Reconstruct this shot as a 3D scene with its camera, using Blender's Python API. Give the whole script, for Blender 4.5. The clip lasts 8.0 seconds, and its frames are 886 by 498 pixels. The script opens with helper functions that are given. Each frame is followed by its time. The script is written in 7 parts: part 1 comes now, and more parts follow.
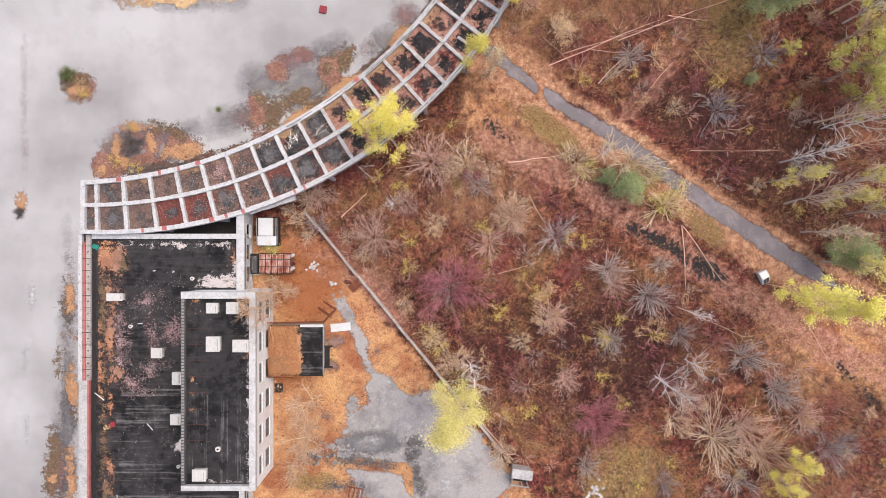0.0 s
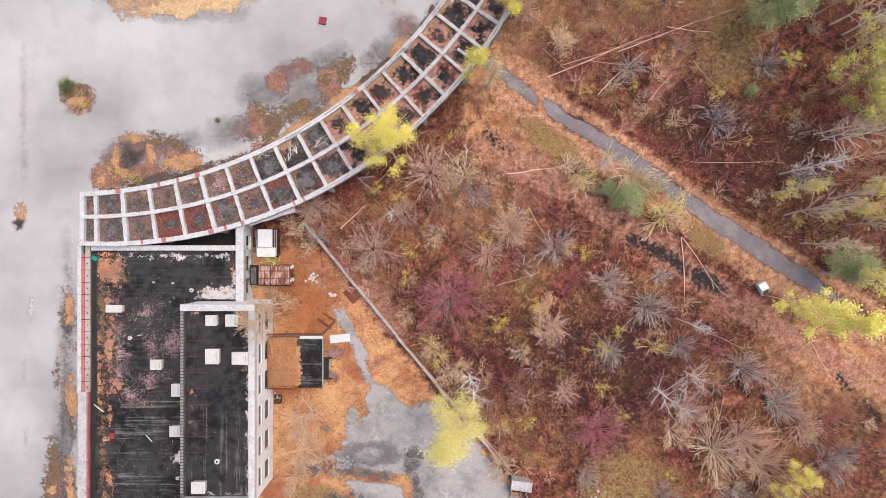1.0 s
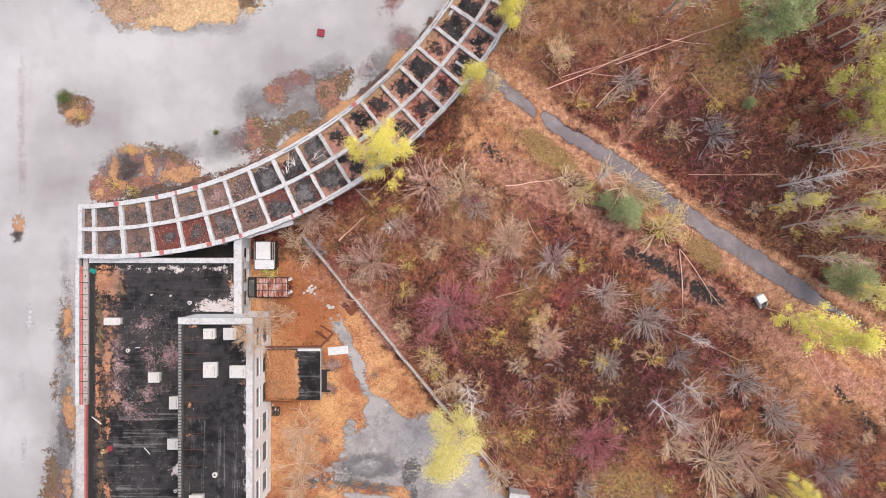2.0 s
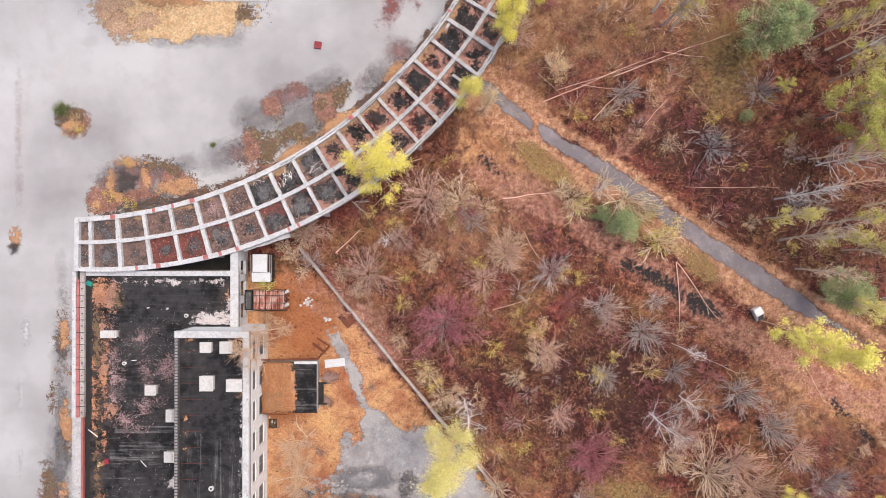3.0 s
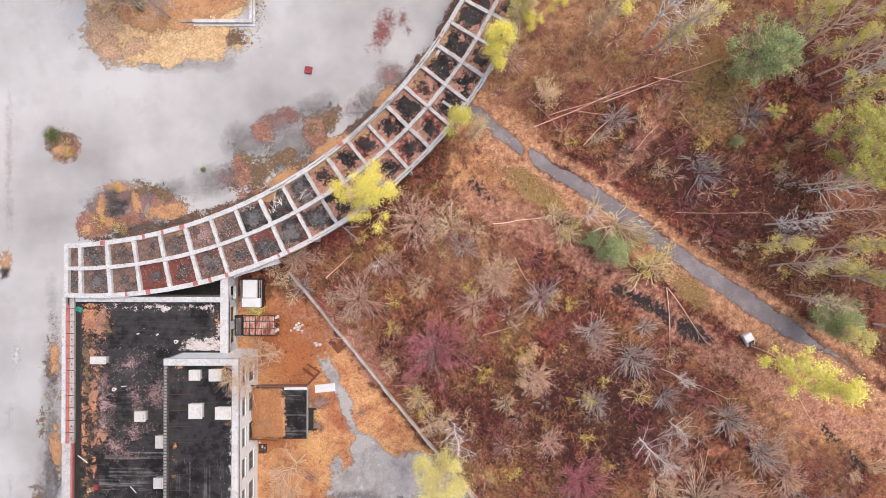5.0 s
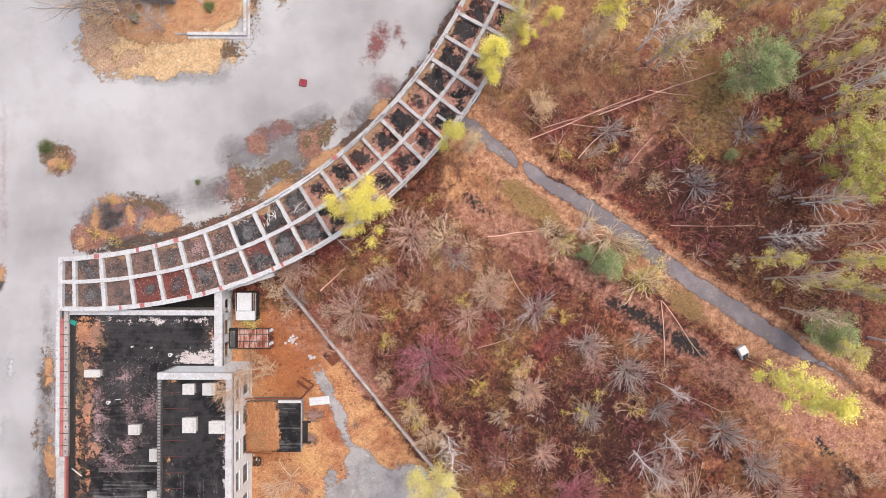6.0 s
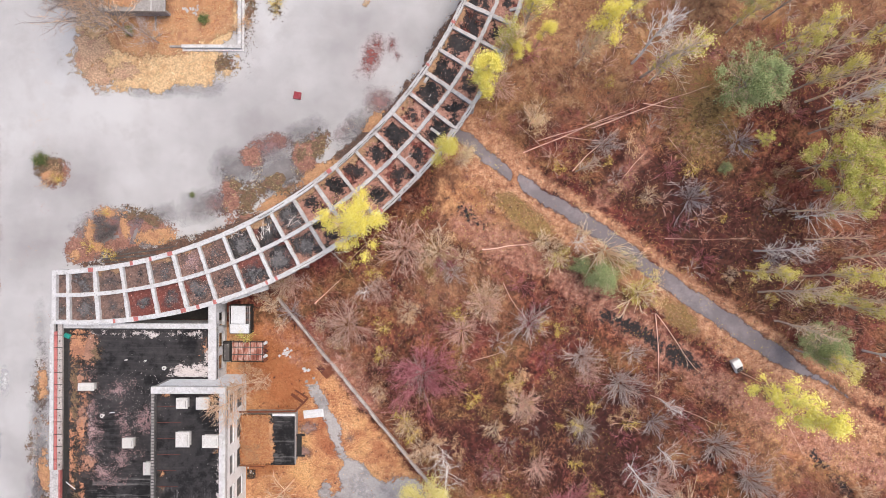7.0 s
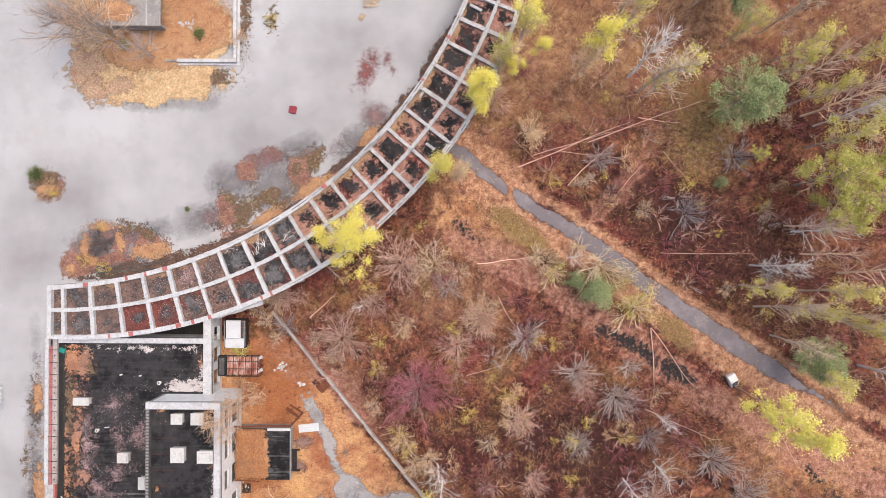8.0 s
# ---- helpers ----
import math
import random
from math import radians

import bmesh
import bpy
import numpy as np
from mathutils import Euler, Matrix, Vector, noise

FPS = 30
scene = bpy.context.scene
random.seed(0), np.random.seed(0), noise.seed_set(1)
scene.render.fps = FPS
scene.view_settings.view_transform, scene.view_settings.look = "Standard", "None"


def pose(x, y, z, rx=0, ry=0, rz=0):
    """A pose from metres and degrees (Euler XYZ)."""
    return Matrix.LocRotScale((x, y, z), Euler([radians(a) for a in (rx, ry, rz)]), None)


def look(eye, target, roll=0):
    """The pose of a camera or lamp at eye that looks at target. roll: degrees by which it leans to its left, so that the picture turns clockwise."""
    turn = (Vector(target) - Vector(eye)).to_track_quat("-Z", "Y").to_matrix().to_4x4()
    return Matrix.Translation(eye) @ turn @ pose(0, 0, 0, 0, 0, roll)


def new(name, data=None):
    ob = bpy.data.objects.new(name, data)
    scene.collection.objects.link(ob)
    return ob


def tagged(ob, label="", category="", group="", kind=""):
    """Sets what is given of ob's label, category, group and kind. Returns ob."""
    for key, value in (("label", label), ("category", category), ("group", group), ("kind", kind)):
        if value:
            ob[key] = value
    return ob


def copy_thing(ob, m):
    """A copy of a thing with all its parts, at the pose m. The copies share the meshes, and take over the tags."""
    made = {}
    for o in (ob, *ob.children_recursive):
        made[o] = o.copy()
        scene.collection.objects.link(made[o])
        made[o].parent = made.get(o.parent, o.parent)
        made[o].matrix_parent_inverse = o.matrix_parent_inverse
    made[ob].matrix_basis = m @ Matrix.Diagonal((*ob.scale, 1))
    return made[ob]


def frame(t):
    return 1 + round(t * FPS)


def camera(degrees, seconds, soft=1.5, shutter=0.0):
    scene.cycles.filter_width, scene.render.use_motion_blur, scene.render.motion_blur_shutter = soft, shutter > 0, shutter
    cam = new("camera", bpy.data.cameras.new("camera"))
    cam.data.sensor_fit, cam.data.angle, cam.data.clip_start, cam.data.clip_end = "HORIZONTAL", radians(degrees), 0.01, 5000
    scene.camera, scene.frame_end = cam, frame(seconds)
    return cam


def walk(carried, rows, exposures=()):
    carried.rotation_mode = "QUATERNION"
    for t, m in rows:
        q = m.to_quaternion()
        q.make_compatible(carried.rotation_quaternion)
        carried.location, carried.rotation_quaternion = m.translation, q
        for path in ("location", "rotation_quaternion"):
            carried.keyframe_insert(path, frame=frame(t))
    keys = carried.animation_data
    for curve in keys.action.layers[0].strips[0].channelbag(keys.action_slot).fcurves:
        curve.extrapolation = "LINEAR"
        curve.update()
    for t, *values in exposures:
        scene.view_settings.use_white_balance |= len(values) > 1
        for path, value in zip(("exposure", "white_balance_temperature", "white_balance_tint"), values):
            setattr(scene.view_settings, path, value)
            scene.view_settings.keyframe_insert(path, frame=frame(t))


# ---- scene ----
cam = camera(73.0, 8.0, soft=0.7)
# seconds, eye x, y, z, tilt about x, about y, turn about z
ROWS = [
    (0, 0.003, -0.002, 72.025, 0, 0, 0.000),
    (0.5, 0.024, 0.635, 72.019, 0, 0, 0.019),
    (1, 0.074, 1.356, 72.013, 0, 0, 0.037),
    (1.5, 0.158, 2.071, 72.007, 0, 0, 0.056),
    (3, 0.667, 4.312, 71.990, 0, 0, 0.112),
    (3.5, 0.899, 5.032, 71.984, 0, 0, 0.130),
    (4, 1.180, 5.832, 71.978, 0, 0, 0.149),
    (4.5, 1.492, 6.578, 71.973, 0, 0, 0.168),
    (6, 2.467, 8.876, 71.955, 0, 0, 0.224),
    (6.5, 2.817, 9.612, 71.950, 0, 0, 0.242),
    (7, 3.147, 10.424, 71.944, 0, 0, 0.261),
    (7.5, 3.430, 11.235, 71.938, 0, 0, 0.279),
    (8.0, 3.699, 12.142, 71.932, 0, 0, 0.298),
]
walk(cam, [(t, pose(x, y, z, a, b, c)) for t, x, y, z, a, b, c in ROWS],
     exposures=[(0.0, 0.27), (8.0, 0.27)])

# ---- light: an overcast autumn day ----
world = bpy.data.worlds.new("overcast_sky")
scene.world = world
world.use_nodes = True
wn = world.node_tree.nodes
sky = wn.new("ShaderNodeTexSky")
sky.sky_type, sky.sun_disc = "NISHITA", False
sky.sun_elevation, sky.sun_rotation = radians(65), radians(58)
sky.air_density, sky.dust_density, sky.ozone_density = 1.0, 6.0, 0.6
world.node_tree.links.new(sky.outputs[0], wn["Background"].inputs[0])
wn["Background"].inputs[1].default_value = 0.15
sun = new("sun", bpy.data.lights.new("sun", "SUN"))
sun.data.energy, sun.data.angle, sun.data.color = 0.75, radians(40), (1.0, 0.94, 0.88)
sun.matrix_world = look((8, 5, 20), (0, 0, 0))

# ---- materials ----


def ramp_node(nt, stops):
    r = nt.nodes.new("ShaderNodeValToRGB")
    e = r.color_ramp.elements
    while len(e) < len(stops):
        e.new(0.5)
    for el, (p, c) in zip(e, stops):
        el.position, el.color = p, (*c, 1)
    return r


def noise_node(nt, coord, scale, detail=4.0, rough=0.6):
    n = nt.nodes.new("ShaderNodeTexNoise")
    n.inputs["Scale"].default_value = scale
    n.inputs["Detail"].default_value = detail
    n.inputs["Roughness"].default_value = rough
    nt.links.new(coord, n.inputs["Vector"])
    return n.outputs["Fac"]


def mixed(nt, fac, a, b, mode="MIX"):
    m = nt.nodes.new("ShaderNodeMix")
    m.data_type, m.blend_type = "RGBA", mode
    for sock, v in ((m.inputs[0], fac), (m.inputs[6], a), (m.inputs[7], b)):
        if isinstance(v, (int, float)):
            sock.default_value = v
        elif isinstance(v, tuple):
            sock.default_value = (*v, 1)
        else:
            nt.links.new(v, sock)
    return m.outputs[2]


def maths(nt, op, a, b=0.0, clamp=False):
    m = nt.nodes.new("ShaderNodeMath")
    m.operation, m.use_clamp = op, clamp
    for sock, v in ((m.inputs[0], a), (m.inputs[1], b)):
        if isinstance(v, (int, float)):
            sock.default_value = v
        else:
            nt.links.new(v, sock)
    return m.outputs[0]


def band(nt, fac, lo, hi):
    """0 below lo, 1 above hi."""
    m = nt.nodes.new("ShaderNodeMapRange")
    m.inputs["From Min"].default_value, m.inputs["From Max"].default_value = lo, hi
    nt.links.new(fac, m.inputs["Value"])
    return m.outputs[0]


def start(name, rough=0.85, metal=0.0):
    m = bpy.data.materials.new(name)
    m.use_nodes = True
    nt = m.node_tree
    p = nt.nodes["Principled BSDF"]
    p.inputs["Roughness"].default_value = rough
    p.inputs["Metallic"].default_value = metal
    p.inputs["Specular IOR Level"].default_value = 0.25
    geo = nt.nodes.new("ShaderNodeNewGeometry")
    return m, nt, p, geo


def bumped(nt, p, height, strength=0.4, distance=0.03):
    b = nt.nodes.new("ShaderNodeBump")
    b.inputs["Strength"].default_value, b.inputs["Distance"].default_value = strength, distance
    nt.links.new(height, b.inputs["Height"])
    nt.links.new(b.outputs[0], p.inputs["Normal"])


def surface(name, base, stain, grain=8.0, patch_scale=0.5, amount=0.6, rough=0.85, metal=0.0, third=None, lo=0.48, hi=0.66, bump=0.35, depth=0.35, cover=0.0, fade=0.2, crumb=1.5):
    """A worn surface: grain and larger stains of a second and a third colour."""
    m, nt, p, geo = start(name, rough, metal)
    pos = geo.outputs["Position"]
    fine, wide = noise_node(nt, pos, grain, 6), noise_node(nt, pos, patch_scale, 5, 0.65)
    c = mixed(nt, maths(nt, "MULTIPLY", band(nt, wide, lo, hi), amount), base, stain)
    if third:
        spots = noise_node(nt, pos, patch_scale * 3.1, 5, 0.7)
        c = mixed(nt, band(nt, spots, 0.6, 0.68), c, third)
    g = ramp_node(nt, [(0.25, (1 - depth,) * 3), (0.75, (1 + depth * 0.7,) * 3)])
    nt.links.new(fine, g.inputs[0])
    c = mixed(nt, 1.0, c, g.outputs[0], "MULTIPLY")
    nt.links.new(c, p.inputs["Base Color"])
    if cover:
        a = nt.nodes.new("ShaderNodeAttribute")
        a.attribute_name = "cover"
        crumbs, clumps = noise_node(nt, pos, 7.0, 6, 0.75), noise_node(nt, pos, 1.8, 6, 0.7)
        k = maths(nt, "ADD", a.outputs["Fac"], maths(nt, "MULTIPLY", maths(nt, "SUBTRACT", crumbs, 0.5), crumb * cover))
        k = maths(nt, "ADD", k, maths(nt, "MULTIPLY", maths(nt, "SUBTRACT", clumps, 0.5), 2.0 * cover))
        nt.links.new(band(nt, k, -0.05, fade), p.inputs["Alpha"])
    bumped(nt, p, fine, bump)
    return m


def islands(name, stops, rough=0.8, translucent=0.0, zones=()):
    """Leaves or twigs, each of a colour of its own."""
    m, nt, p, geo = start(name, rough)
    r = ramp_node(nt, stops)
    nt.links.new(geo.outputs["Random Per Island"], r.inputs[0])
    info = nt.nodes.new("ShaderNodeObjectInfo")
    h = nt.nodes.new("ShaderNodeHueSaturation")
    c = r.outputs[0]
    for k, (scale, colour) in enumerate(zones):
        c = mixed(nt, maths(nt, "MULTIPLY", band(nt, noise_node(nt, geo.outputs["Position"], scale, 3), 0.5, 0.64), 0.7), c, colour)
    nt.links.new(c, h.inputs["Color"])
    v = nt.nodes.new("ShaderNodeMapRange")
    v.inputs["To Min"].default_value, v.inputs["To Max"].default_value = 0.82, 1.18
    nt.links.new(info.outputs["Random"], v.inputs["Value"])
    nt.links.new(v.outputs[0], h.inputs["Value"])
    nt.links.new(h.outputs[0], p.inputs["Base Color"])
    if translucent:
        t = nt.nodes.new("ShaderNodeBsdfTranslucent")
        mix = nt.nodes.new("ShaderNodeMixShader")
        mix.inputs[0].default_value = translucent
        nt.links.new(h.outputs[0], t.inputs["Color"])
        nt.links.new(p.outputs[0], mix.inputs[1])
        nt.links.new(t.outputs[0], mix.inputs[2])
        nt.links.new(mix.outputs[0], nt.nodes["Material Output"].inputs["Surface"])
    return m


def ground_material():
    m, nt, p, geo = start("forest_floor", 0.95)
    pos = geo.outputs["Position"]

    def attr(n):
        a = nt.nodes.new("ShaderNodeAttribute")
        a.attribute_name = n
        return a.outputs["Fac"]
    fine, mid, wide = noise_node(nt, pos, 2.4, 7, 0.72), noise_node(nt, pos, 0.8, 8, 0.7), noise_node(nt, pos, 0.13, 4)
    other = noise_node(nt, pos, 0.19, 3)
    r = ramp_node(nt, [(0.34, (0.022, 0.01, 0.009)), (0.46, (0.09, 0.03, 0.023)), (0.56, (0.21, 0.072, 0.05)), (0.7, (0.42, 0.19, 0.11))])
    nt.links.new(mid, r.inputs[0])
    c = r.outputs[0]
    c = mixed(nt, maths(nt, "MULTIPLY", band(nt, wide, 0.48, 0.62), 0.45), c, (0.25, 0.145, 0.062))
    c = mixed(nt, maths(nt, "MULTIPLY", band(nt, other, 0.52, 0.66), 0.55), c, (0.2, 0.045, 0.045))
    c = mixed(nt, maths(nt, "MULTIPLY", band(nt, other, 0.46, 0.34), 0.55), c, (0.42, 0.19, 0.11))
    tw = ramp_node(nt, [(0.34, (0.17, 0.085, 0.055)), (0.5, (0.35, 0.19, 0.105)), (0.66, (0.54, 0.35, 0.2))])
    nt.links.new(mid, tw.inputs[0])
    c = mixed(nt, attr("tawny"), c, tw.outputs[0])
    # parts of the wood's floor are mixed towards dark red-brown
    c = mixed(nt, maths(nt, "MULTIPLY", attr("dark_floor"), 0.8), c, (0.055, 0.02, 0.019))
    lr = ramp_node(nt, [(0.32, (0.37, 0.17, 0.095)), (0.5, (0.56, 0.29, 0.145)), (0.68, (0.72, 0.45, 0.24))])
    nt.links.new(mid, lr.inputs[0])
    vr = ramp_node(nt, [(0.35, (0.22, 0.09, 0.056)), (0.5, (0.5, 0.26, 0.155)), (0.66, (0.78, 0.52, 0.34))])
    nt.links.new(noise_node(nt, pos, 1.3, 8, 0.75), vr.inputs[0])
    rr = ramp_node(nt, [(0.35, (0.17, 0.065, 0.046)), (0.5, (0.4, 0.195, 0.145)), (0.66, (0.64, 0.39, 0.29))])
    nt.links.new(noise_node(nt, pos, 1.5, 8, 0.75), rr.inputs[0])
    lit = mixed(nt, maths(nt, "MULTIPLY", band(nt, other, 0.5, 0.62), 0.6), lr.outputs[0], (0.68, 0.43, 0.2))
    lit = mixed(nt, maths(nt, "MULTIPLY", band(nt, noise_node(nt, pos, 0.24, 5), 0.48, 0.62), 0.8), lit, (0.34, 0.115, 0.06))
    lit = mixed(nt, maths(nt, "MULTIPLY", attr("ember"), 0.85), lit, (0.4, 0.15, 0.065))
    edge = maths(nt, "MULTIPLY", maths(nt, "SUBTRACT", mid, 0.5), 2.0)
    for name, colour in (("litter", lit), ("verge", vr.outputs[0]), ("rose", rr.outputs[0]), ("grass", (0.3, 0.2, 0.085)), ("mud", (0.035, 0.032, 0.034))):
        rim = maths(nt, "MULTIPLY", maths(nt, "SUBTRACT", noise_node(nt, pos, 1.9, 6, 0.7), 0.5), 4.0) if name == "mud" else edge
        c = mixed(nt, band(nt, maths(nt, "ADD", attr(name), rim), 0.25, 0.75), c, colour)
    g = ramp_node(nt, [(0.34, (0.2, 0.185, 0.18)), (0.66, (1.6, 1.57, 1.53))])
    nt.links.new(fine, g.inputs[0])
    leafy = noise_node(nt, pos, 5.5, 6, 0.7)
    lg = ramp_node(nt, [(0.32, (0.55, 0.5, 0.47)), (0.68, (1.35, 1.35, 1.35))])
    nt.links.new(leafy, lg.inputs[0])
    strewn = maths(nt, "ADD", maths(nt, "ADD", attr("litter"), attr("verge")), maths(nt, "ADD", attr("rose"), maths(nt, "MULTIPLY", attr("tawny"), 0.7)), True)
    c = mixed(nt, 1.0, c, mixed(nt, strewn, g.outputs[0], lg.outputs[0]), "MULTIPLY")
    nt.links.new(c, p.inputs["Base Color"])
    bumped(nt, p, fine, 0.7, 0.08)
    return m


def pavement_material():
    m, nt, p, geo = start("bleached_asphalt", 0.8)
    pos = geo.outputs["Position"]
    fine, mid, wide = noise_node(nt, pos, 12.0, 5), noise_node(nt, pos, 0.35, 5, 0.6), noise_node(nt, pos, 0.06, 5, 0.55)
    r = ramp_node(nt, [(0.34, (0.325, 0.312, 0.316)), (0.48, (0.438, 0.43, 0.436)), (0.64, (0.55, 0.547, 0.555))])
    nt.links.new(wide, r.inputs[0])
    c = mixed(nt, maths(nt, "MULTIPLY", band(nt, mid, 0.5, 0.72), 0.5), r.outputs[0], (0.38, 0.358, 0.36))
    g = ramp_node(nt, [(0.3, (0.92, 0.92, 0.92)), (0.7, (1.07, 1.07, 1.07))])
    nt.links.new(fine, g.inputs[0])
    nt.links.new(mixed(nt, 1.0, c, g.outputs[0], "MULTIPLY"), p.inputs["Base Color"])
    bumped(nt, p, fine, 0.2, 0.01)
    return m


def felt_material(name, along_x, faded=0.75):
    m, nt, p, geo = start(name, 0.9)
    p.inputs["Specular IOR Level"].default_value = 0.12
    pos = geo.outputs["Position"]
    fine, mid, wide = noise_node(nt, pos, 6.0, 6), noise_node(nt, pos, 1.1, 6, 0.7), noise_node(nt, pos, 0.25, 4)
    mp = nt.nodes.new("ShaderNodeMapping")
    mp.inputs["Scale"].default_value = (0.12, 3.0, 1) if along_x else (3.0, 0.12, 1)
    nt.links.new(pos, mp.inputs["Vector"])
    streak = noise_node(nt, mp.outputs[0], 1.0, 7, 0.7)
    r = ramp_node(nt, [(0.36, (0.014, 0.013, 0.0145)), (0.45, (0.022, 0.021, 0.0225)), (0.5, (0.038, 0.036, 0.038)), (0.57, (0.046, 0.043, 0.045)), (0.7, (0.07, 0.066, 0.068))])
    nt.links.new(maths(nt, "ADD", maths(nt, "MULTIPLY", mid, 0.5), maths(nt, "MULTIPLY", wide, 0.5)), r.inputs[0])
    info = nt.nodes.new("ShaderNodeObjectInfo")
    lift = maths(nt, "MULTIPLY", maths(nt, "SUBTRACT", info.outputs["Random"], 0.5), 0.14)
    c = mixed(nt, maths(nt, "MULTIPLY", band(nt, maths(nt, "ADD", maths(nt, "ADD", streak, lift), maths(nt, "MULTIPLY", maths(nt, "SUBTRACT", mid, 0.5), 0.35)), 0.53, 0.73), faded), r.outputs[0], (0.23, 0.225, 0.225))
    nt.links.new(c, p.inputs["Base Color"])
    bumped(nt, p, fine, 0.3, 0.02)
    return m


GROUND = ground_material()
PAVEMENT = pavement_material()
FELT = felt_material("bitumen_felt", True)
FELT_NS = felt_material("bitumen_felt_lengthwise", False)
FELT_ROOF = felt_material("dark_bitumen_felt", True, 0.1)
ASPHALT = surface("worn_asphalt", (0.205, 0.178, 0.19), (0.31, 0.275, 0.285), 6, 0.3, 0.8, 0.8, bump=0.15, depth=0.12, cover=0.3)
YARD = surface("yard_asphalt", (0.41, 0.385, 0.382), (0.2, 0.187, 0.19), 5, 0.22, 0.9, 0.85, third=(0.54, 0.52, 0.51), cover=0.7, depth=0.22)
CONCRETE = surface("pale_concrete", (0.54, 0.525, 0.525), (0.36, 0.34, 0.34), 5, 1.1, 0.8, third=(0.2, 0.18, 0.175))
WHITE = surface("flaking_whitewash", (0.625, 0.62, 0.63), (0.49, 0.475, 0.475), 5, 1.2, 0.85, third=(0.27, 0.25, 0.245), depth=0.25)
# white wall paint, lightened to stand in for sidelight the upper walls lack
LIT_LIMEWASH = surface("brightened_white_limewash", (0.88, 0.89, 0.91), (0.72, 0.72, 0.73), 5, 0.9, 0.5, third=(0.6, 0.58, 0.57), depth=0.12)
GREY = surface("grey_concrete", (0.36, 0.34, 0.33), (0.22, 0.2, 0.19), 7, 0.8, 0.7, third=(0.5, 0.48, 0.46))
TARRED = surface("tarred_coping", (0.1, 0.095, 0.095), (0.2, 0.19, 0.185), 7, 0.8, 0.7, third=(0.36, 0.34, 0.33))
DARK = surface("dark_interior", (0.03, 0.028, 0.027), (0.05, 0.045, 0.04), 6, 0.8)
RUST = surface("rusty_steel", (0.2, 0.07, 0.04), (0.3, 0.12, 0.07), 12, 1.5, 0.7, 0.8, 0.2, third=(0.1, 0.045, 0.03))
RED = surface("faded_red_paint", (0.3, 0.04, 0.055), (0.22, 0.06, 0.065), 12, 2.0, 0.6, 0.6, third=(0.46, 0.26, 0.25))
MARK = surface("worn_road_paint", (0.7, 0.695, 0.7), (0.58, 0.57, 0.575), 8, 1.0, 0.8, 0.8, cover=0.35, fade=0.5)
VENTPAINT = surface("white_sheet_metal", (0.68, 0.665, 0.65), (0.54, 0.5, 0.475), 14, 3.0, 0.5, 0.55, third=(0.5, 0.4, 0.34))
CABIN = surface("white_cabin_paint", (0.82, 0.82, 0.8), (0.7, 0.7, 0.68), 10, 1.2, 0.5, 0.5)
PANEL = surface("white_panel", (0.7, 0.71, 0.73), (0.56, 0.55, 0.55), 10, 1.2, 0.5, 0.5)
LITTER = surface("leaf_mat", (0.54, 0.305, 0.165), (0.36, 0.175, 0.11), 6, 0.9, 0.8, 0.95, third=(0.6, 0.42, 0.24), bump=0.8, depth=0.5, cover=0.8)
MOSS = surface("brown_moss", (0.17, 0.12, 0.075), (0.26, 0.13, 0.105), 6, 1.6, 0.8, 0.95, third=(0.4, 0.33, 0.16), bump=0.8, depth=0.7, cover=1.5)
PINKMAT = surface("reddish_weeds", (0.33, 0.17, 0.13), (0.2, 0.095, 0.08), 5, 0.9, 0.8, 0.95, third=(0.5, 0.36, 0.27), bump=0.6, depth=0.7, cover=1.3, fade=0.25, crumb=2.0)
DECKMAT = surface("rotten_leaf_mat", (0.22, 0.142, 0.12), (0.125, 0.09, 0.08), 4, 1.2, 0.9, 0.95, third=(0.3, 0.19, 0.14), bump=0.6, depth=0.6, cover=1.0)
GREYMAT = surface("grey_grit", (0.155, 0.147, 0.15), (0.05, 0.047, 0.048), 4, 1.4, 0.9, 0.95, third=(0.26, 0.235, 0.23), bump=0.6, depth=0.6, cover=1.3, fade=1.6, crumb=2.5)
ROOFMAT = surface("leaf_and_grit_mat", (0.4, 0.22, 0.155), (0.24, 0.13, 0.1), 6, 0.9, 0.8, 0.95, third=(0.56, 0.42, 0.37), bump=0.6, depth=0.5, cover=1.6)
TEAL = surface("teal_plastic", (0.03, 0.3, 0.24), (0.02, 0.2, 0.17), 10, 2.0, 0.5, 0.5)
ROOF_LEAVES = surface("rotten_reddish_leaves", (0.5, 0.25, 0.145), (0.29, 0.135, 0.095), 6, 0.9, 0.8, 0.95, third=(0.58, 0.38, 0.22), bump=0.8, depth=0.5, cover=1.5)
LICHEN = surface("pale_lichen", (0.42, 0.285, 0.285), (0.27, 0.165, 0.165), 6, 0.9, 0.8, 0.95, third=(0.6, 0.53, 0.53), bump=0.6, cover=1.9, fade=0.4, crumb=4.5)


def streaked(name, stops, scale, rough=0.75):
    """Paint worn in streaks."""
    m, nt, p, geo = start(name, rough)
    mp = nt.nodes.new("ShaderNodeMapping")
    mp.inputs["Scale"].default_value = scale
    nt.links.new(geo.outputs["Position"], mp.inputs["Vector"])
    n = noise_node(nt, mp.outputs[0], 1.0, 6, 0.7)
    r = ramp_node(nt, stops)
    nt.links.new(n, r.inputs[0])
    nt.links.new(r.outputs[0], p.inputs["Base Color"])
    bumped(nt, p, n, 0.3, 0.02)
    return m


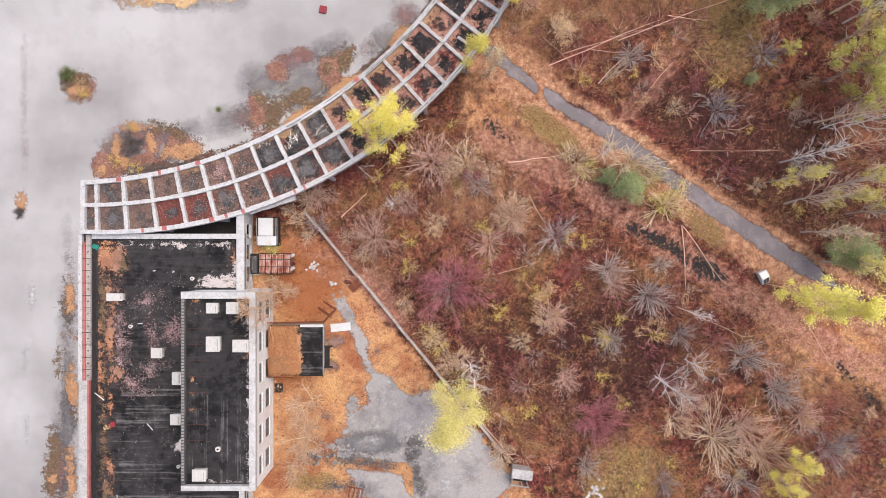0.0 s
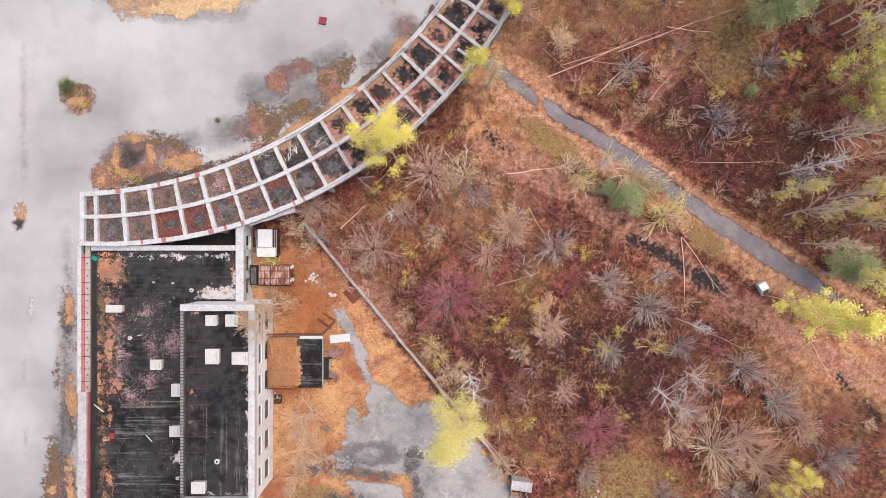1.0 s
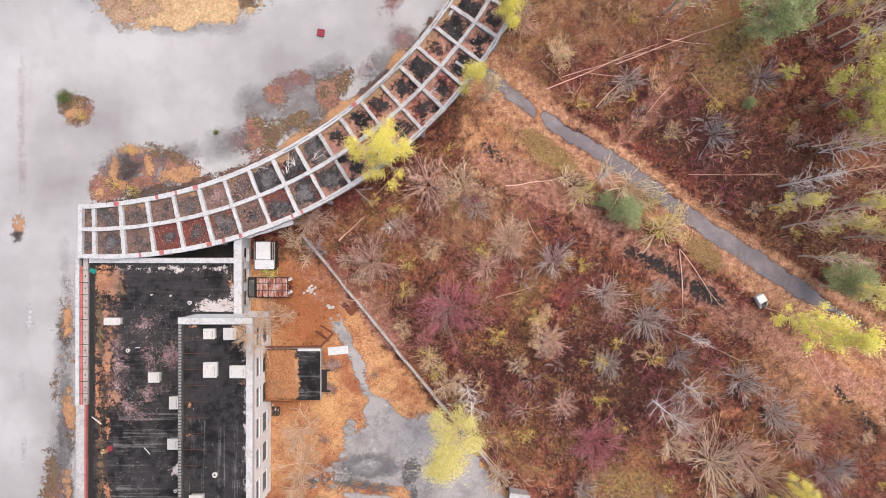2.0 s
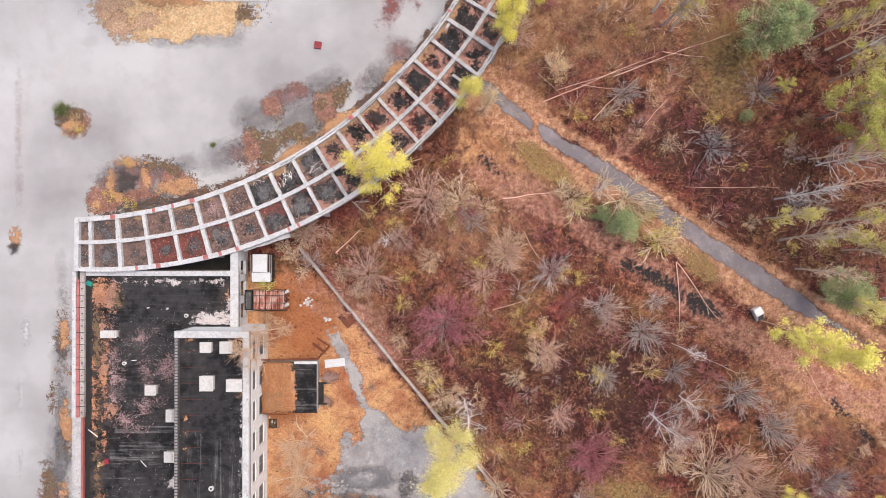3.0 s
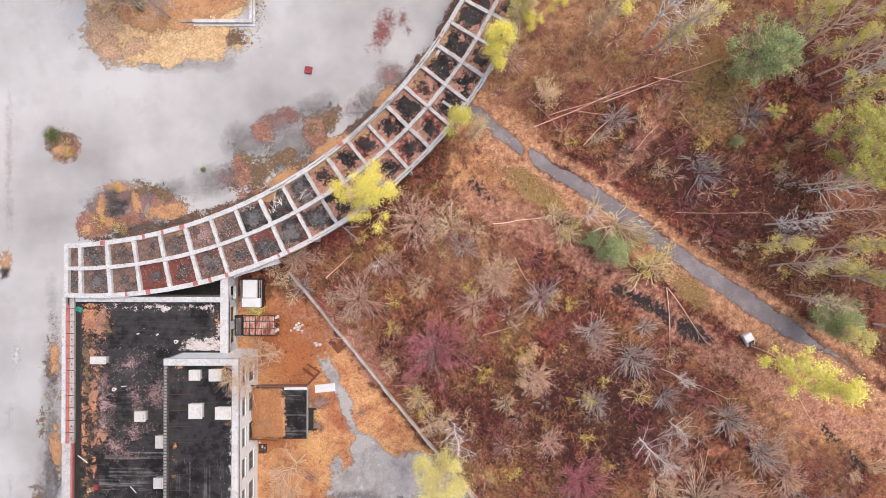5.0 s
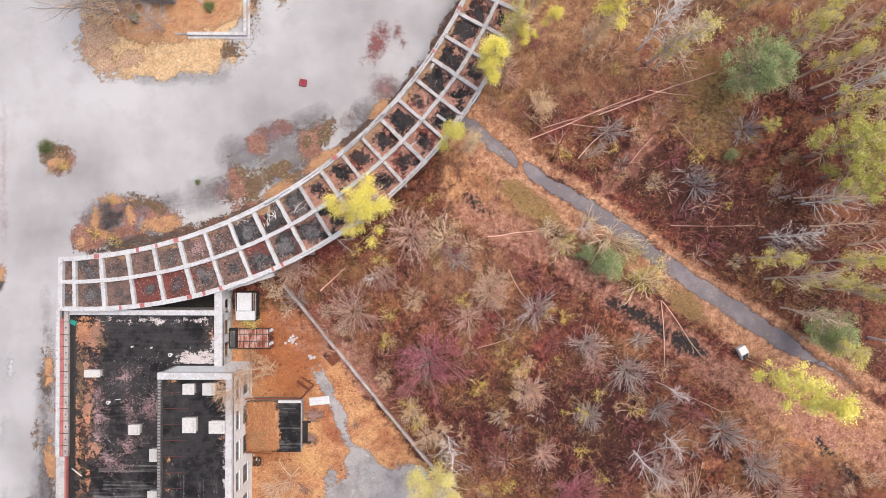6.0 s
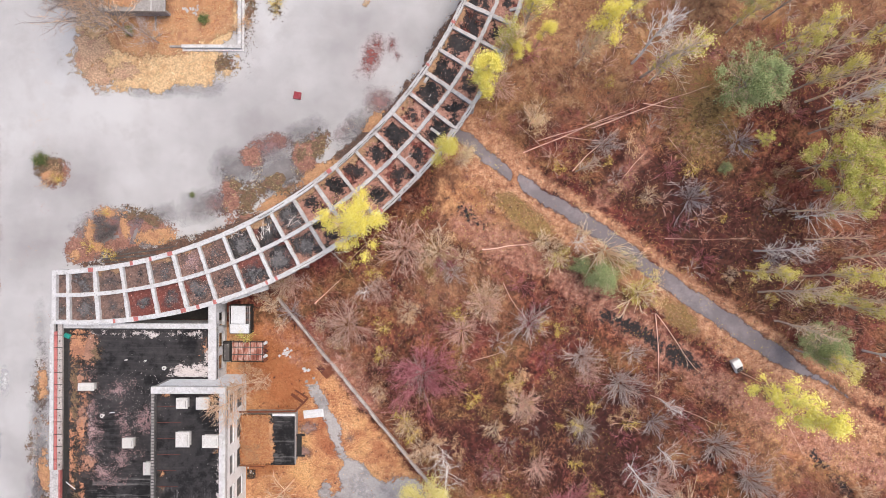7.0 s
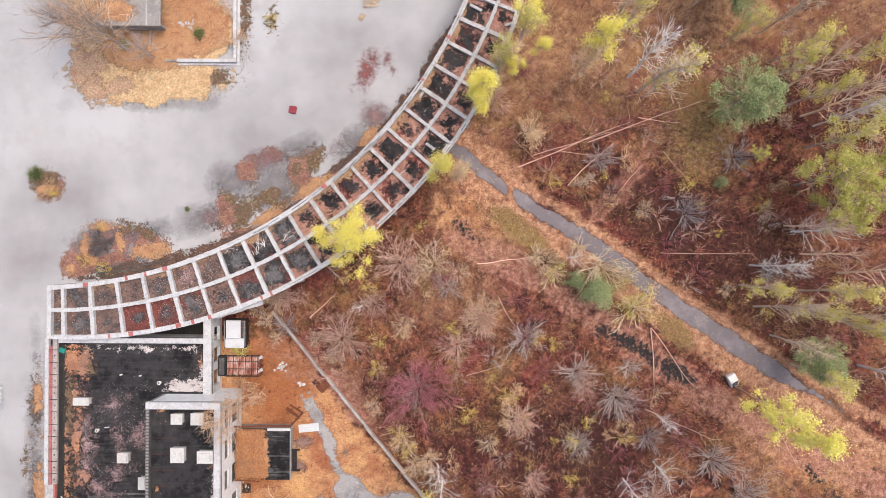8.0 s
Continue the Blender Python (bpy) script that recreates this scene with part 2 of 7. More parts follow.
BED = streaked("streaked_rusty_paint", [(0.34, (0.16, 0.05, 0.035)), (0.46, (0.38, 0.14, 0.1)), (0.54, (0.55, 0.36, 0.31)), (0.66, (0.72, 0.64, 0.6))], (2.6, 0.5, 1.0))
STAIN = surface("reddish_stain", (0.3, 0.18, 0.175), (0.2, 0.13, 0.13), 6, 0.5, 0.8, 0.95, third=(0.4, 0.3, 0.29), bump=0.2, depth=0.25, cover=0.8, fade=1.5)
REDSTAIN = surface("red_dust", (0.3, 0.1, 0.09), (0.22, 0.1, 0.095), 6, 0.5, 0.8, 0.95, third=(0.5, 0.4, 0.39), bump=0.2, depth=0.25, cover=1.0, fade=0.9)
STRAW = surface("dry_grass_mat", (0.66, 0.465, 0.27), (0.52, 0.31, 0.165), 4, 0.5, 0.8, 0.95, third=(0.86, 0.74, 0.46), bump=0.8, depth=0.5, cover=0.7)
CRUST = surface("flaked_plaster", (0.6, 0.55, 0.54), (0.4, 0.33, 0.32), 8, 1.5, 0.8, 0.95, third=(0.25, 0.2, 0.2), bump=0.8, cover=1.0)
FOOTMAT = surface("rotten_litter_mat", (0.13, 0.085, 0.07), (0.24, 0.13, 0.09), 5, 0.7, 0.8, 0.95, third=(0.4, 0.27, 0.17), bump=0.7, depth=0.6, cover=1.0)
REDMAT = surface("red_rotten_mat", (0.19, 0.062, 0.052), (0.12, 0.05, 0.045), 5, 0.9, 0.8, 0.95, third=(0.34, 0.2, 0.17), bump=0.6, depth=0.4, cover=0.6)
ROSEMAT = surface("faded_leaf_mat", (0.46, 0.25, 0.195), (0.3, 0.15, 0.115), 5, 1.4, 0.9, 0.95, third=(0.6, 0.43, 0.33), bump=0.6, depth=0.6, cover=1.2, crumb=3.0)
DRYMOSS = surface("dry_yellowed_moss", (0.38, 0.24, 0.145), (0.24, 0.15, 0.095), 5, 0.9, 0.8, 0.95, third=(0.44, 0.31, 0.18), bump=0.6, depth=0.5, cover=0.9)
BANDRED = surface("worn_brick_red_paint", (0.5, 0.17, 0.155), (0.4, 0.11, 0.11), 12, 1.4, 0.8, 0.7, third=(0.62, 0.48, 0.45))
DARKRUST = surface("dark_rusty_steel", (0.12, 0.042, 0.036), (0.2, 0.075, 0.055), 12, 1.5, 0.7, 0.8, 0.2, third=(0.07, 0.04, 0.036))
PALEBLOCK = surface("weathered_pale_block", (0.5, 0.45, 0.43), (0.34, 0.28, 0.26), 7, 0.8, 0.8, third=(0.24, 0.2, 0.18), depth=0.45)
DAMP = surface("damp_asphalt", (0.25, 0.232, 0.236), (0.31, 0.285, 0.29), 6, 0.3, 0.8, 0.75, bump=0.1, depth=0.1, cover=0.5, fade=2.1)
GUTTER = surface("dark_asphalt", (0.215, 0.208, 0.216), (0.15, 0.143, 0.148), 6, 0.4, 0.7, 0.75, third=(0.3, 0.28, 0.28), bump=0.1, depth=0.15, cover=0.5, fade=0.9)
PALESTAIN = surface("pale_dust", (0.56, 0.54, 0.535), (0.42, 0.4, 0.4), 6, 0.6, 0.8, 0.9, bump=0.2, depth=0.2, cover=0.9, fade=1.4)
GRAVELBED = surface("dark_rubble_bed", (0.15, 0.14, 0.142), (0.07, 0.065, 0.066), 4, 2.2, 0.9, 0.9, third=(0.55, 0.52, 0.51), bump=0.8, depth=0.6, cover=1.0, crumb=3.0)
TANMAT = surface("tan_weeds", (0.58, 0.39, 0.26), (0.42, 0.24, 0.175), 5, 0.9, 0.8, 0.95, third=(0.68, 0.5, 0.33), bump=0.6, depth=0.6, cover=1.0)
FAINTRED = surface("faint_rust", (0.5, 0.26, 0.23), (0.46, 0.32, 0.3), 6, 0.6, 0.8, 0.9, bump=0.1, depth=0.2, cover=0.8, fade=1.8)
MUDSTAIN = surface("dried_mud", (0.28, 0.18, 0.16), (0.36, 0.27, 0.25), 6, 0.6, 0.8, 0.9, bump=0.3, depth=0.3, cover=0.6, fade=0.5)
GLASS = surface("dusty_dark_pane", (0.1, 0.105, 0.11), (0.2, 0.2, 0.2), 5, 1.0, 0.6, 0.45)
BARK = surface("grey_bark", (0.4, 0.34, 0.31), (0.28, 0.23, 0.21), 14, 2.0, 0.7)
BARK_PALE = surface("pale_bark", (0.68, 0.59, 0.52), (0.46, 0.39, 0.34), 14, 2.0, 0.7)

ORANGE_LEAVES = islands("orange_leaves", [(0, (0.28, 0.11, 0.065)), (0.35, (0.54, 0.25, 0.12)), (0.7, (0.76, 0.43, 0.2)), (1, (0.9, 0.66, 0.4))], zones=[(0.24, (0.46, 0.17, 0.08)), (0.31, (0.8, 0.54, 0.28))])
EMBER_LEAVES = islands("russet_leaves", [(0, (0.2, 0.06, 0.03)), (0.4, (0.4, 0.14, 0.055)), (0.75, (0.56, 0.24, 0.1)), (1, (0.76, 0.46, 0.22))])
PATH_LEAVES = islands("faded_leaves", [(0, (0.13, 0.055, 0.04)), (0.35, (0.42, 0.2, 0.125)), (0.7, (0.62, 0.35, 0.22)), (1, (0.8, 0.58, 0.4))])
BROWN_LEAVES = islands("brown_leaves", [(0, (0.05, 0.018, 0.015)), (0.4, (0.24, 0.075, 0.05)), (0.75, (0.5, 0.19, 0.1)), (1, (0.8, 0.46, 0.22))])
TWIGS = islands("undergrowth_twigs", [(0, (0.06, 0.022, 0.019)), (0.4, (0.19, 0.067, 0.052)), (0.72, (0.46, 0.23, 0.17)), (1, (0.74, 0.57, 0.45))], zones=[(0.21, (0.42, 0.12, 0.12)), (0.27, (0.5, 0.34, 0.14)), (0.33, (0.56, 0.25, 0.12))])
DECK_LEAVES = islands("faded_deck_leaves", [(0, (0.17, 0.07, 0.055)), (0.5, (0.42, 0.2, 0.15)), (1, (0.66, 0.42, 0.32))])
MOSS_LEAVES = islands("dry_pale_leaves", [(0, (0.3, 0.2, 0.1)), (0.5, (0.56, 0.44, 0.22)), (1, (0.8, 0.68, 0.42))])
WHITE_FLAKES = islands("white_flakes", [(0, (0.4, 0.36, 0.35)), (1, (0.8, 0.77, 0.76))])
YELLOW_LEAVES = islands("yellow_leaves", [(0, (0.66, 0.56, 0.08)), (0.5, (0.88, 0.8, 0.17)), (1, (0.96, 0.91, 0.4))], translucent=0.12)
LEMON_LEAVES = islands("dull_yellow_leaves", [(0, (0.46, 0.42, 0.09)), (0.5, (0.66, 0.6, 0.17)), (1, (0.82, 0.76, 0.34))], translucent=0.15)
# lit copy of birch_leaves: brighter colours make up for the crown's own shade
LIT_BIRCH = islands("brightened_birch_leaves", [(0, (0.7, 0.64, 0.12)), (0.5, (0.92, 0.86, 0.22)), (1, (0.97, 0.93, 0.42))], translucent=0.12)
LIME_LEAVES = islands("yellow_green_leaves", [(0, (0.38, 0.38, 0.07)), (0.5, (0.66, 0.64, 0.17)), (1, (0.86, 0.82, 0.34))], translucent=0.15)
GREEN_LEAVES = islands("pine_needles", [(0, (0.06, 0.09, 0.03)), (0.5, (0.14, 0.19, 0.07)), (1, (0.32, 0.36, 0.14))], translucent=0.1)
BIRCH_LEAVES = islands("birch_leaves", [(0, (0.56, 0.5, 0.14)), (0.5, (0.8, 0.73, 0.27)), (1, (0.92, 0.87, 0.47))], translucent=0.15)
PINE_LEAVES = islands("sage_needles", [(0, (0.155, 0.19, 0.075)), (0.5, (0.335, 0.395, 0.185)), (1, (0.5, 0.56, 0.3))], translucent=0.1)
GOLD_LEAVES = islands("golden_leaves", [(0, (0.46, 0.33, 0.06)), (0.5, (0.72, 0.58, 0.12)), (1, (0.88, 0.76, 0.26))])
STRAW_LEAVES = islands("straw_leaves", [(0, (0.6, 0.47, 0.2)), (0.5, (0.82, 0.69, 0.36)), (1, (0.95, 0.87, 0.58))])
PALE_LEAVES = islands("withered_leaves", [(0, (0.45, 0.26, 0.15)), (0.5, (0.66, 0.43, 0.26)), (1, (0.8, 0.62, 0.4))], translucent=0.2)
TW = {
    "grey": islands("grey_twigs", [(0, (0.36, 0.3, 0.28)), (0.6, (0.6, 0.51, 0.48)), (1, (0.84, 0.76, 0.72))]),
    "blue": islands("blue_grey_twigs", [(0, (0.3, 0.27, 0.29)), (0.6, (0.46, 0.42, 0.44)), (1, (0.62, 0.58, 0.59))]),
    "pink": islands("pinkish_twigs", [(0, (0.58, 0.33, 0.26)), (0.6, (0.84, 0.57, 0.47)), (1, (0.93, 0.76, 0.67))]),
    "tan": islands("tan_twigs", [(0, (0.56, 0.36, 0.23)), (0.6, (0.84, 0.59, 0.41)), (1, (0.95, 0.82, 0.64))]),
    "red": islands("crimson_twigs", [(0, (0.3, 0.09, 0.115)), (0.6, (0.52, 0.19, 0.22)), (1, (0.7, 0.38, 0.4))]),
    "straw": islands("straw_twigs", [(0, (0.74, 0.53, 0.38)), (0.6, (0.93, 0.76, 0.57)), (1, (0.97, 0.89, 0.75))]),
    "dark": islands("dark_twigs", [(0, (0.12, 0.1, 0.1)), (0.6, (0.26, 0.235, 0.235)), (1, (0.48, 0.43, 0.42))]),
    "white": islands("bleached_twigs", [(0, (0.84, 0.81, 0.79)), (0.6, (0.93, 0.9, 0.88)), (1, (0.96, 0.95, 0.93))]),
}

# ---- mesh helpers ----
def fast_mesh(name, verts, faces, material, smooth=False):
    """A mesh from arrays of corners and of faces with equally many corners."""
    me = bpy.data.meshes.new(name)
    verts, faces = np.asarray(verts, np.float32), np.asarray(faces, np.int32)
    me.vertices.add(len(verts))
    me.vertices.foreach_set("co", verts.ravel())
    k = faces.shape[1]
    me.loops.add(faces.size)
    me.loops.foreach_set("vertex_index", faces.ravel())
    me.polygons.add(len(faces))
    me.polygons.foreach_set("loop_start", np.arange(0, faces.size, k, dtype=np.int32))
    me.update(calc_edges=True)
    if smooth:
        me.shade_smooth()
    me.materials.append(material)
    return me


def part(name, bm, material, parent=None, label=""):
    me = bpy.data.meshes.new(name)
    bm.to_mesh(me)
    bm.free()
    me.materials.append(material)
    ob = new(name, me)
    if parent:
        ob.parent = parent
    return tagged(ob, label)


def joined(name, me, parent=None, label=""):
    ob = new(name, me)
    if parent:
        ob.parent = parent
    return tagged(ob, label)


def block(bm, lo, hi, bevel=0.0, m=None):
    """A box between two corners, added to bm."""
    r = bmesh.ops.create_cube(bm, size=1.0)
    vs = r["verts"]
    for v in vs:
        v.co = Vector([lo[i] + (v.co[i] + 0.5) * (hi[i] - lo[i]) for i in range(3)])
    if bevel:
        es = {e for v in vs for e in v.link_edges}
        got = bmesh.ops.bevel(bm, geom=list(es), offset=bevel, segments=1, affect="EDGES")
        vs = list({v for f in got["faces"] for v in f.verts} | {v for v in vs if v.is_valid})
    if m is not None:
        for v in vs:
            v.co = m @ v.co
    return vs


def slab(lo, hi, bevel=0.02, m=None):
    bm = bmesh.new()
    block(bm, lo, hi, bevel, m)
    return bm


def tube(bm, a, b, r0, r1=None, sides=8):
    a, b = Vector(a), Vector(b)
    m = Matrix.Translation((a + b) / 2) @ (b - a).to_track_quat("Z", "Y").to_matrix().to_4x4()
    bmesh.ops.create_cone(bm, cap_ends=True, segments=sides, radius1=r0, radius2=r0 if r1 is None else r1, depth=(b - a).length, matrix=m)


def thing(name, x, y, z, label, category, group="", rz=0.0):
    ob = new(name)
    ob.matrix_world = pose(x, y, z, 0, 0, rz)
    ob.empty_display_size = 0.2
    return tagged(ob, label, category, group)


def lattice(x, y, scale, seed):
    """Smooth noise from 0 to 1 on arrays of places."""
    r = np.random.default_rng(seed).random((64, 64))
    u, v = x / scale, y / scale
    i, j = np.floor(u).astype(int), np.floor(v).astype(int)
    a, b = u - i, v - j
    a, b = a * a * (3 - 2 * a), b * b * (3 - 2 * b)
    g = lambda p, q: r[p % 64, q % 64]
    return (g(i, j) * (1 - a) + g(i + 1, j) * a) * (1 - b) + (g(i, j + 1) * (1 - a) + g(i + 1, j + 1) * a) * b


def fbm(x, y, scale, seed):
    return sum(lattice(x, y, scale / 2 ** k, seed + k) * 0.58 ** k for k in range(5)) / 2.225


def along(x, y, pts):
    """Distance to a line of points."""
    d = np.full(np.shape(x), 1e9)
    for (ax, ay), (bx, by) in zip(pts[:-1], pts[1:]):
        t = np.clip(((x - ax) * (bx - ax) + (y - ay) * (by - ay)) / ((bx - ax) ** 2 + (by - ay) ** 2), 0, 1)
        d = np.minimum(d, np.hypot(x - ax - t * (bx - ax), y - ay - t * (by - ay)))
    return d


def oval(x, y, cx, cy, rx, ry, turn=0.0):
    """1 at the middle of an oval, 0 on its rim, negative outside."""
    c, s = math.cos(radians(turn)), math.sin(radians(turn))
    u, v = (x - cx) * c + (y - cy) * s, -(x - cx) * s + (y - cy) * c
    return 1 - np.hypot(u / rx, v / ry)


def leaf_quads(x, y, z, size, flat=0.5, seed=1):
    """Corners and faces of small leaf blades at places."""
    r = np.random.default_rng(seed)
    n = len(x)
    a = r.random(n) * 2 * np.pi
    tilt, roll = r.normal(0, flat, n), r.normal(0, flat, n)
    s = size * (0.6 + 0.8 * r.random(n))
    u = np.c_[np.cos(a) * np.cos(tilt), np.sin(a) * np.cos(tilt), np.sin(tilt)] * s[:, None]
    w = np.c_[-np.sin(a) * np.cos(roll), np.cos(a) * np.cos(roll), np.sin(roll)] * (0.62 * s)[:, None]
    p = np.c_[x, y, z]
    v = np.stack([p - u, p - w, p + u, p + w], 1).reshape(-1, 3)
    return v, np.arange(4 * n).reshape(-1, 4)


def patch(name, field, x0, x1, y0, y1, cell, z, material, label, relief=0.05, kind="stuff", category="ground cover", seed=3, margin=0.0):
    """A low ragged sheet over the cells where field(x, y) is above 0."""
    xs, ys = np.arange(x0, x1 + cell, cell), np.arange(y0, y1 + cell, cell)
    gx, gy = np.meshgrid(xs, ys, indexing="ij")
    f = field(gx, gy)
    keep = (f[:-1, :-1] + f[1:, :-1] + f[:-1, 1:] + f[1:, 1:]) > (-4 * margin)
    idx = np.arange(gx.size).reshape(gx.shape)
    faces = np.stack([idx[:-1, :-1][keep], idx[1:, :-1][keep], idx[1:, 1:][keep], idx[:-1, 1:][keep]], 1)
    h = z + relief * np.clip(f * 2.0, -0.5, 1) * (0.4 + fbm(gx, gy, 1.3, seed))
    jx, jy = (lattice(gx, gy, cell * 0.9, seed + 20) - 0.5) * cell * 0.8, (lattice(gx, gy, cell * 0.9, seed + 30) - 0.5) * cell * 0.8
    used, inv = np.unique(faces, return_inverse=True)
    v = np.c_[(gx + jx).ravel(), (gy + jy).ravel(), h.ravel()][used]
    ob = new(name, fast_mesh(name, v, inv.reshape(-1, 4), material, True))
    if margin:
        ob.data.attributes.new("cover", "FLOAT", "POINT").data.foreach_set("value", f.ravel()[used].astype(np.float32))
    return tagged(ob, label, category, kind=kind)


# ---- plan of the place ----
ARC_C, ARC_R = (-40.45, 58.42), 53.43      # middle beam of the curved gallery
NW_C, NW_R = (-43.08, 60.85), 53.35        # its edge towards the square
SE_C, SE_R = (-38.27, 54.53), 52.61        # its edge towards the wood
PATH = [(4.5, 24.5), (6.8, 22.8), (10.2, 20.2), (14.0, 17.4), (18.8, 14.7), (22.8, 12.0), (26.2, 9.5), (28.9, 7.5), (32.7, 4.8), (37.2, 2.0), (41.2, -0.7), (45.3, -3.3), (49.5, -5.6), (54.0, -8.6), (64.0, -14.0), (90.0, -28.0)]
TRAIL = [(6.0, 13.6), (8.0, 12.2), (14.7, 8.9), (21.5, 4.8), (28.3, 0.3), (34.0, -4.5), (41.0, -9.0), (48.0, -12.5), (56.0, -16.0), (70.0, -20.0)]
FENCE = [(-16.6, 4.6), (8.4, -25.9)]


def arc_point(theta, line):
    """Where the ray at theta from the gallery's centre meets its inner (0), middle (1) or outer (2) beam."""
    d = Vector((math.cos(theta), math.sin(theta)))
    c, r = ((NW_C, NW_R), (ARC_C, ARC_R), (SE_C, SE_R))[line]
    o = Vector(ARC_C) - Vector(c)
    b = o.dot(d)
    return Vector(ARC_C) + d * (-b + math.sqrt(b * b - o.dot(o) + r * r))


# ---- ground ----
def far_side(x, y):
    """Whether a place lies beyond the path, away from the shop, where the wood is dense."""
    return (y > np.interp(x, [p[0] for p in PATH], [p[1] for p in PATH])) & (x > 13)


def build_ground():
    far = np.array([120, 200, 400, 800, 2000.0])
    xs = np.concatenate([-far[::-1] - 5, np.arange(-70, 72.1, 0.5), far])
    ys = np.concatenate([-far[::-1], np.arange(-48, 60.1, 0.5), far])
    gx, gy = np.meshgrid(xs, ys, indexing="ij")
    wood = np.clip(np.minimum(along(gx, gy, PATH) - 2.2, np.hypot(gx - SE_C[0], gy - SE_C[1]) - SE_R - 1), 0, 2) / 2
    fence_x = FENCE[0][0] + (FENCE[0][1] - gy) / (FENCE[0][1] - FENCE[1][1]) * (FENCE[1][0] - FENCE[0][0])
    wood *= np.clip((gx - np.where(gy < -26, fence_x + 3, fence_x)) / 2, 0, 1)
    h = -0.02 + wood * (0.35 * (fbm(gx, gy, 5.0, 5) - 0.35) + 0.12 * fbm(gx, gy, 0.9, 9))
    h = np.where(np.abs(gx) + np.abs(gy) > 180, -0.3, h)
    idx = np.arange(gx.size).reshape(gx.shape)
    faces = np.stack([idx[:-1, :-1], idx[1:, :-1], idx[1:, 1:], idx[:-1, 1:]], -1).reshape(-1, 4)
    me = fast_mesh("ground", np.c_[gx.ravel(), gy.ravel(), h.ravel()], faces, GROUND, True)
    wob = (fbm(gx, gy, 3.0, 31) - 0.5) * 3.0
    dp, dt = along(gx, gy, PATH), along(gx, gy, TRAIL)
    fx = FENCE[0][0] + (FENCE[0][1] - gy) / (FENCE[0][1] - FENCE[1][1]) * (FENCE[1][0] - FENCE[0][0])
    yard = np.clip((fx - gx - wob * 0.4) / 2, 0, 1) * (gy < 8) * (gx > -24)
    beyond = far_side(gx, gy)
    verge = np.clip(np.where(beyond, 1.1, 1.9) - np.abs(dp - np.where(beyond, 1.6, 2.0) + wob * 0.35), 0, 1) * 0.9
    litter = yard * np.clip((2.2 - gy + wob * 0.5) / 2.0, 0.0, 1)
    litter = np.maximum(litter, 0.6 * np.clip(oval(gx, gy, 6.5, 15.5, 6, 4, -35) * 2 + wob * 0.2, 0, 1))
    litter = np.maximum(litter, 0.75 * np.clip(oval(gx, gy, 7, 22, 8, 5, -35) * 2 + wob * 0.2, 0, 1))
    litter = np.maximum(litter, 0.75 * np.clip(oval(gx, gy, 49, -12, 10, 6, -25) * 2 + wob * 0.2, 0, 1))
    rose = np.clip(2.1 - dt * 0.8 + wob * 0.8, 0, 1) * 0.62
    lane = along(gx, gy, [(36, 34), (31.9, 29.2), (27.2, 22.6), (22.5, 17.1)])
    rose = np.maximum(rose, 0.5 * np.clip(1.9 - lane * 0.9 + wob * 0.7, 0, 1))
    rose = np.maximum(rose, 0.55 * np.clip(oval(gx, gy, -13, -1.5, 7, 3.5, -30) * 2 + wob * 0.3, 0, 1))
    rose = np.maximum(rose, 0.8 * np.clip(oval(gx, gy, -7, -6, 2.5, 6, 40) * 2 + wob * 0.3, 0, 1))
    grass = np.zeros_like(gx)
    for cx, cy, rx, ry, turn in ((13, 14.5, 6, 1.8, -38), (31.5, 2.5, 4, 1.8, -42), (34, 27, 6, 8, 0), (22, -27, 7, 5, 0), (23, 8, 4, 2.5, 0), (2, 9, 2, 3, 0), (-15.5, -28, 4, 1.5, 0)):
        grass = np.maximum(grass, 0.85 * np.clip(oval(gx, gy, cx, cy, rx, ry, turn) * 2.2 + wob * 0.25, 0, 1))
    mud = np.clip(1.1 - along(gx, gy, [(22.8, 2.6), (26.5, 0.9), (29.3, -1.0), (31.5, -2.9), (33.8, -3.6)]) + wob * 0.55, 0, 1)
    mud = np.maximum(mud, np.clip(0.8 - along(gx, gy, [(47.5, -14.0), (50.0, -16.5), (52.5, -19.5)]) + wob * 0.7, 0, 1))
    mud = np.maximum(mud, np.clip(0.8 - along(gx, gy, [(5.0, 15.3), (7.5, 13.6), (9.0, 12.8)]) + wob * 0.8, 0, 1) * 0.7)
    # ovals in which the floor's colour turns darker
    dark_floor = 1.0 * np.clip(oval(gx, gy, 33, 14, 18, 9.5, -22) * 2.2 + wob * 0.3, 0, 1) * np.clip((dp - 3.0) / 2, 0, 1)
    dark_floor = np.maximum(dark_floor, 0.8 * np.clip(oval(gx, gy, 8, -12, 18, 8, -25) * 2 + wob * 0.3, 0, 1))
    dark_floor = np.maximum(dark_floor, 1.1 * np.clip(oval(gx, gy, 20, -13, 12, 11) * 2 + wob * 0.3, 0, 1))
    dark_floor = np.maximum(dark_floor, 0.95 * np.clip(oval(gx, gy, 43, 8, 15, 8, -30) * 2 + wob * 0.3, 0, 1) * beyond * np.clip((dp - 2.2) / 1.5, 0, 1))
    dark_floor = np.maximum(dark_floor, 0.7 * np.clip(oval(gx, gy, 50, 32, 12, 9) * 2 + wob * 0.3, 0, 1))
    tawny = np.clip((gy - 24.5 - 0.3 * (gx - 20)) / 5 + wob * 0.3, 0, 1) * 0.95
    tawny = np.maximum(tawny, 0.8 * np.clip(oval(gx, gy, 8.0, 15.5, 9, 6, -35) * 2 + wob * 0.3, 0, 1))
    tawny = np.maximum(tawny, 0.55 * np.clip(oval(gx, gy, 6, 6, 8, 5) * 2 + wob * 0.3, 0, 1))
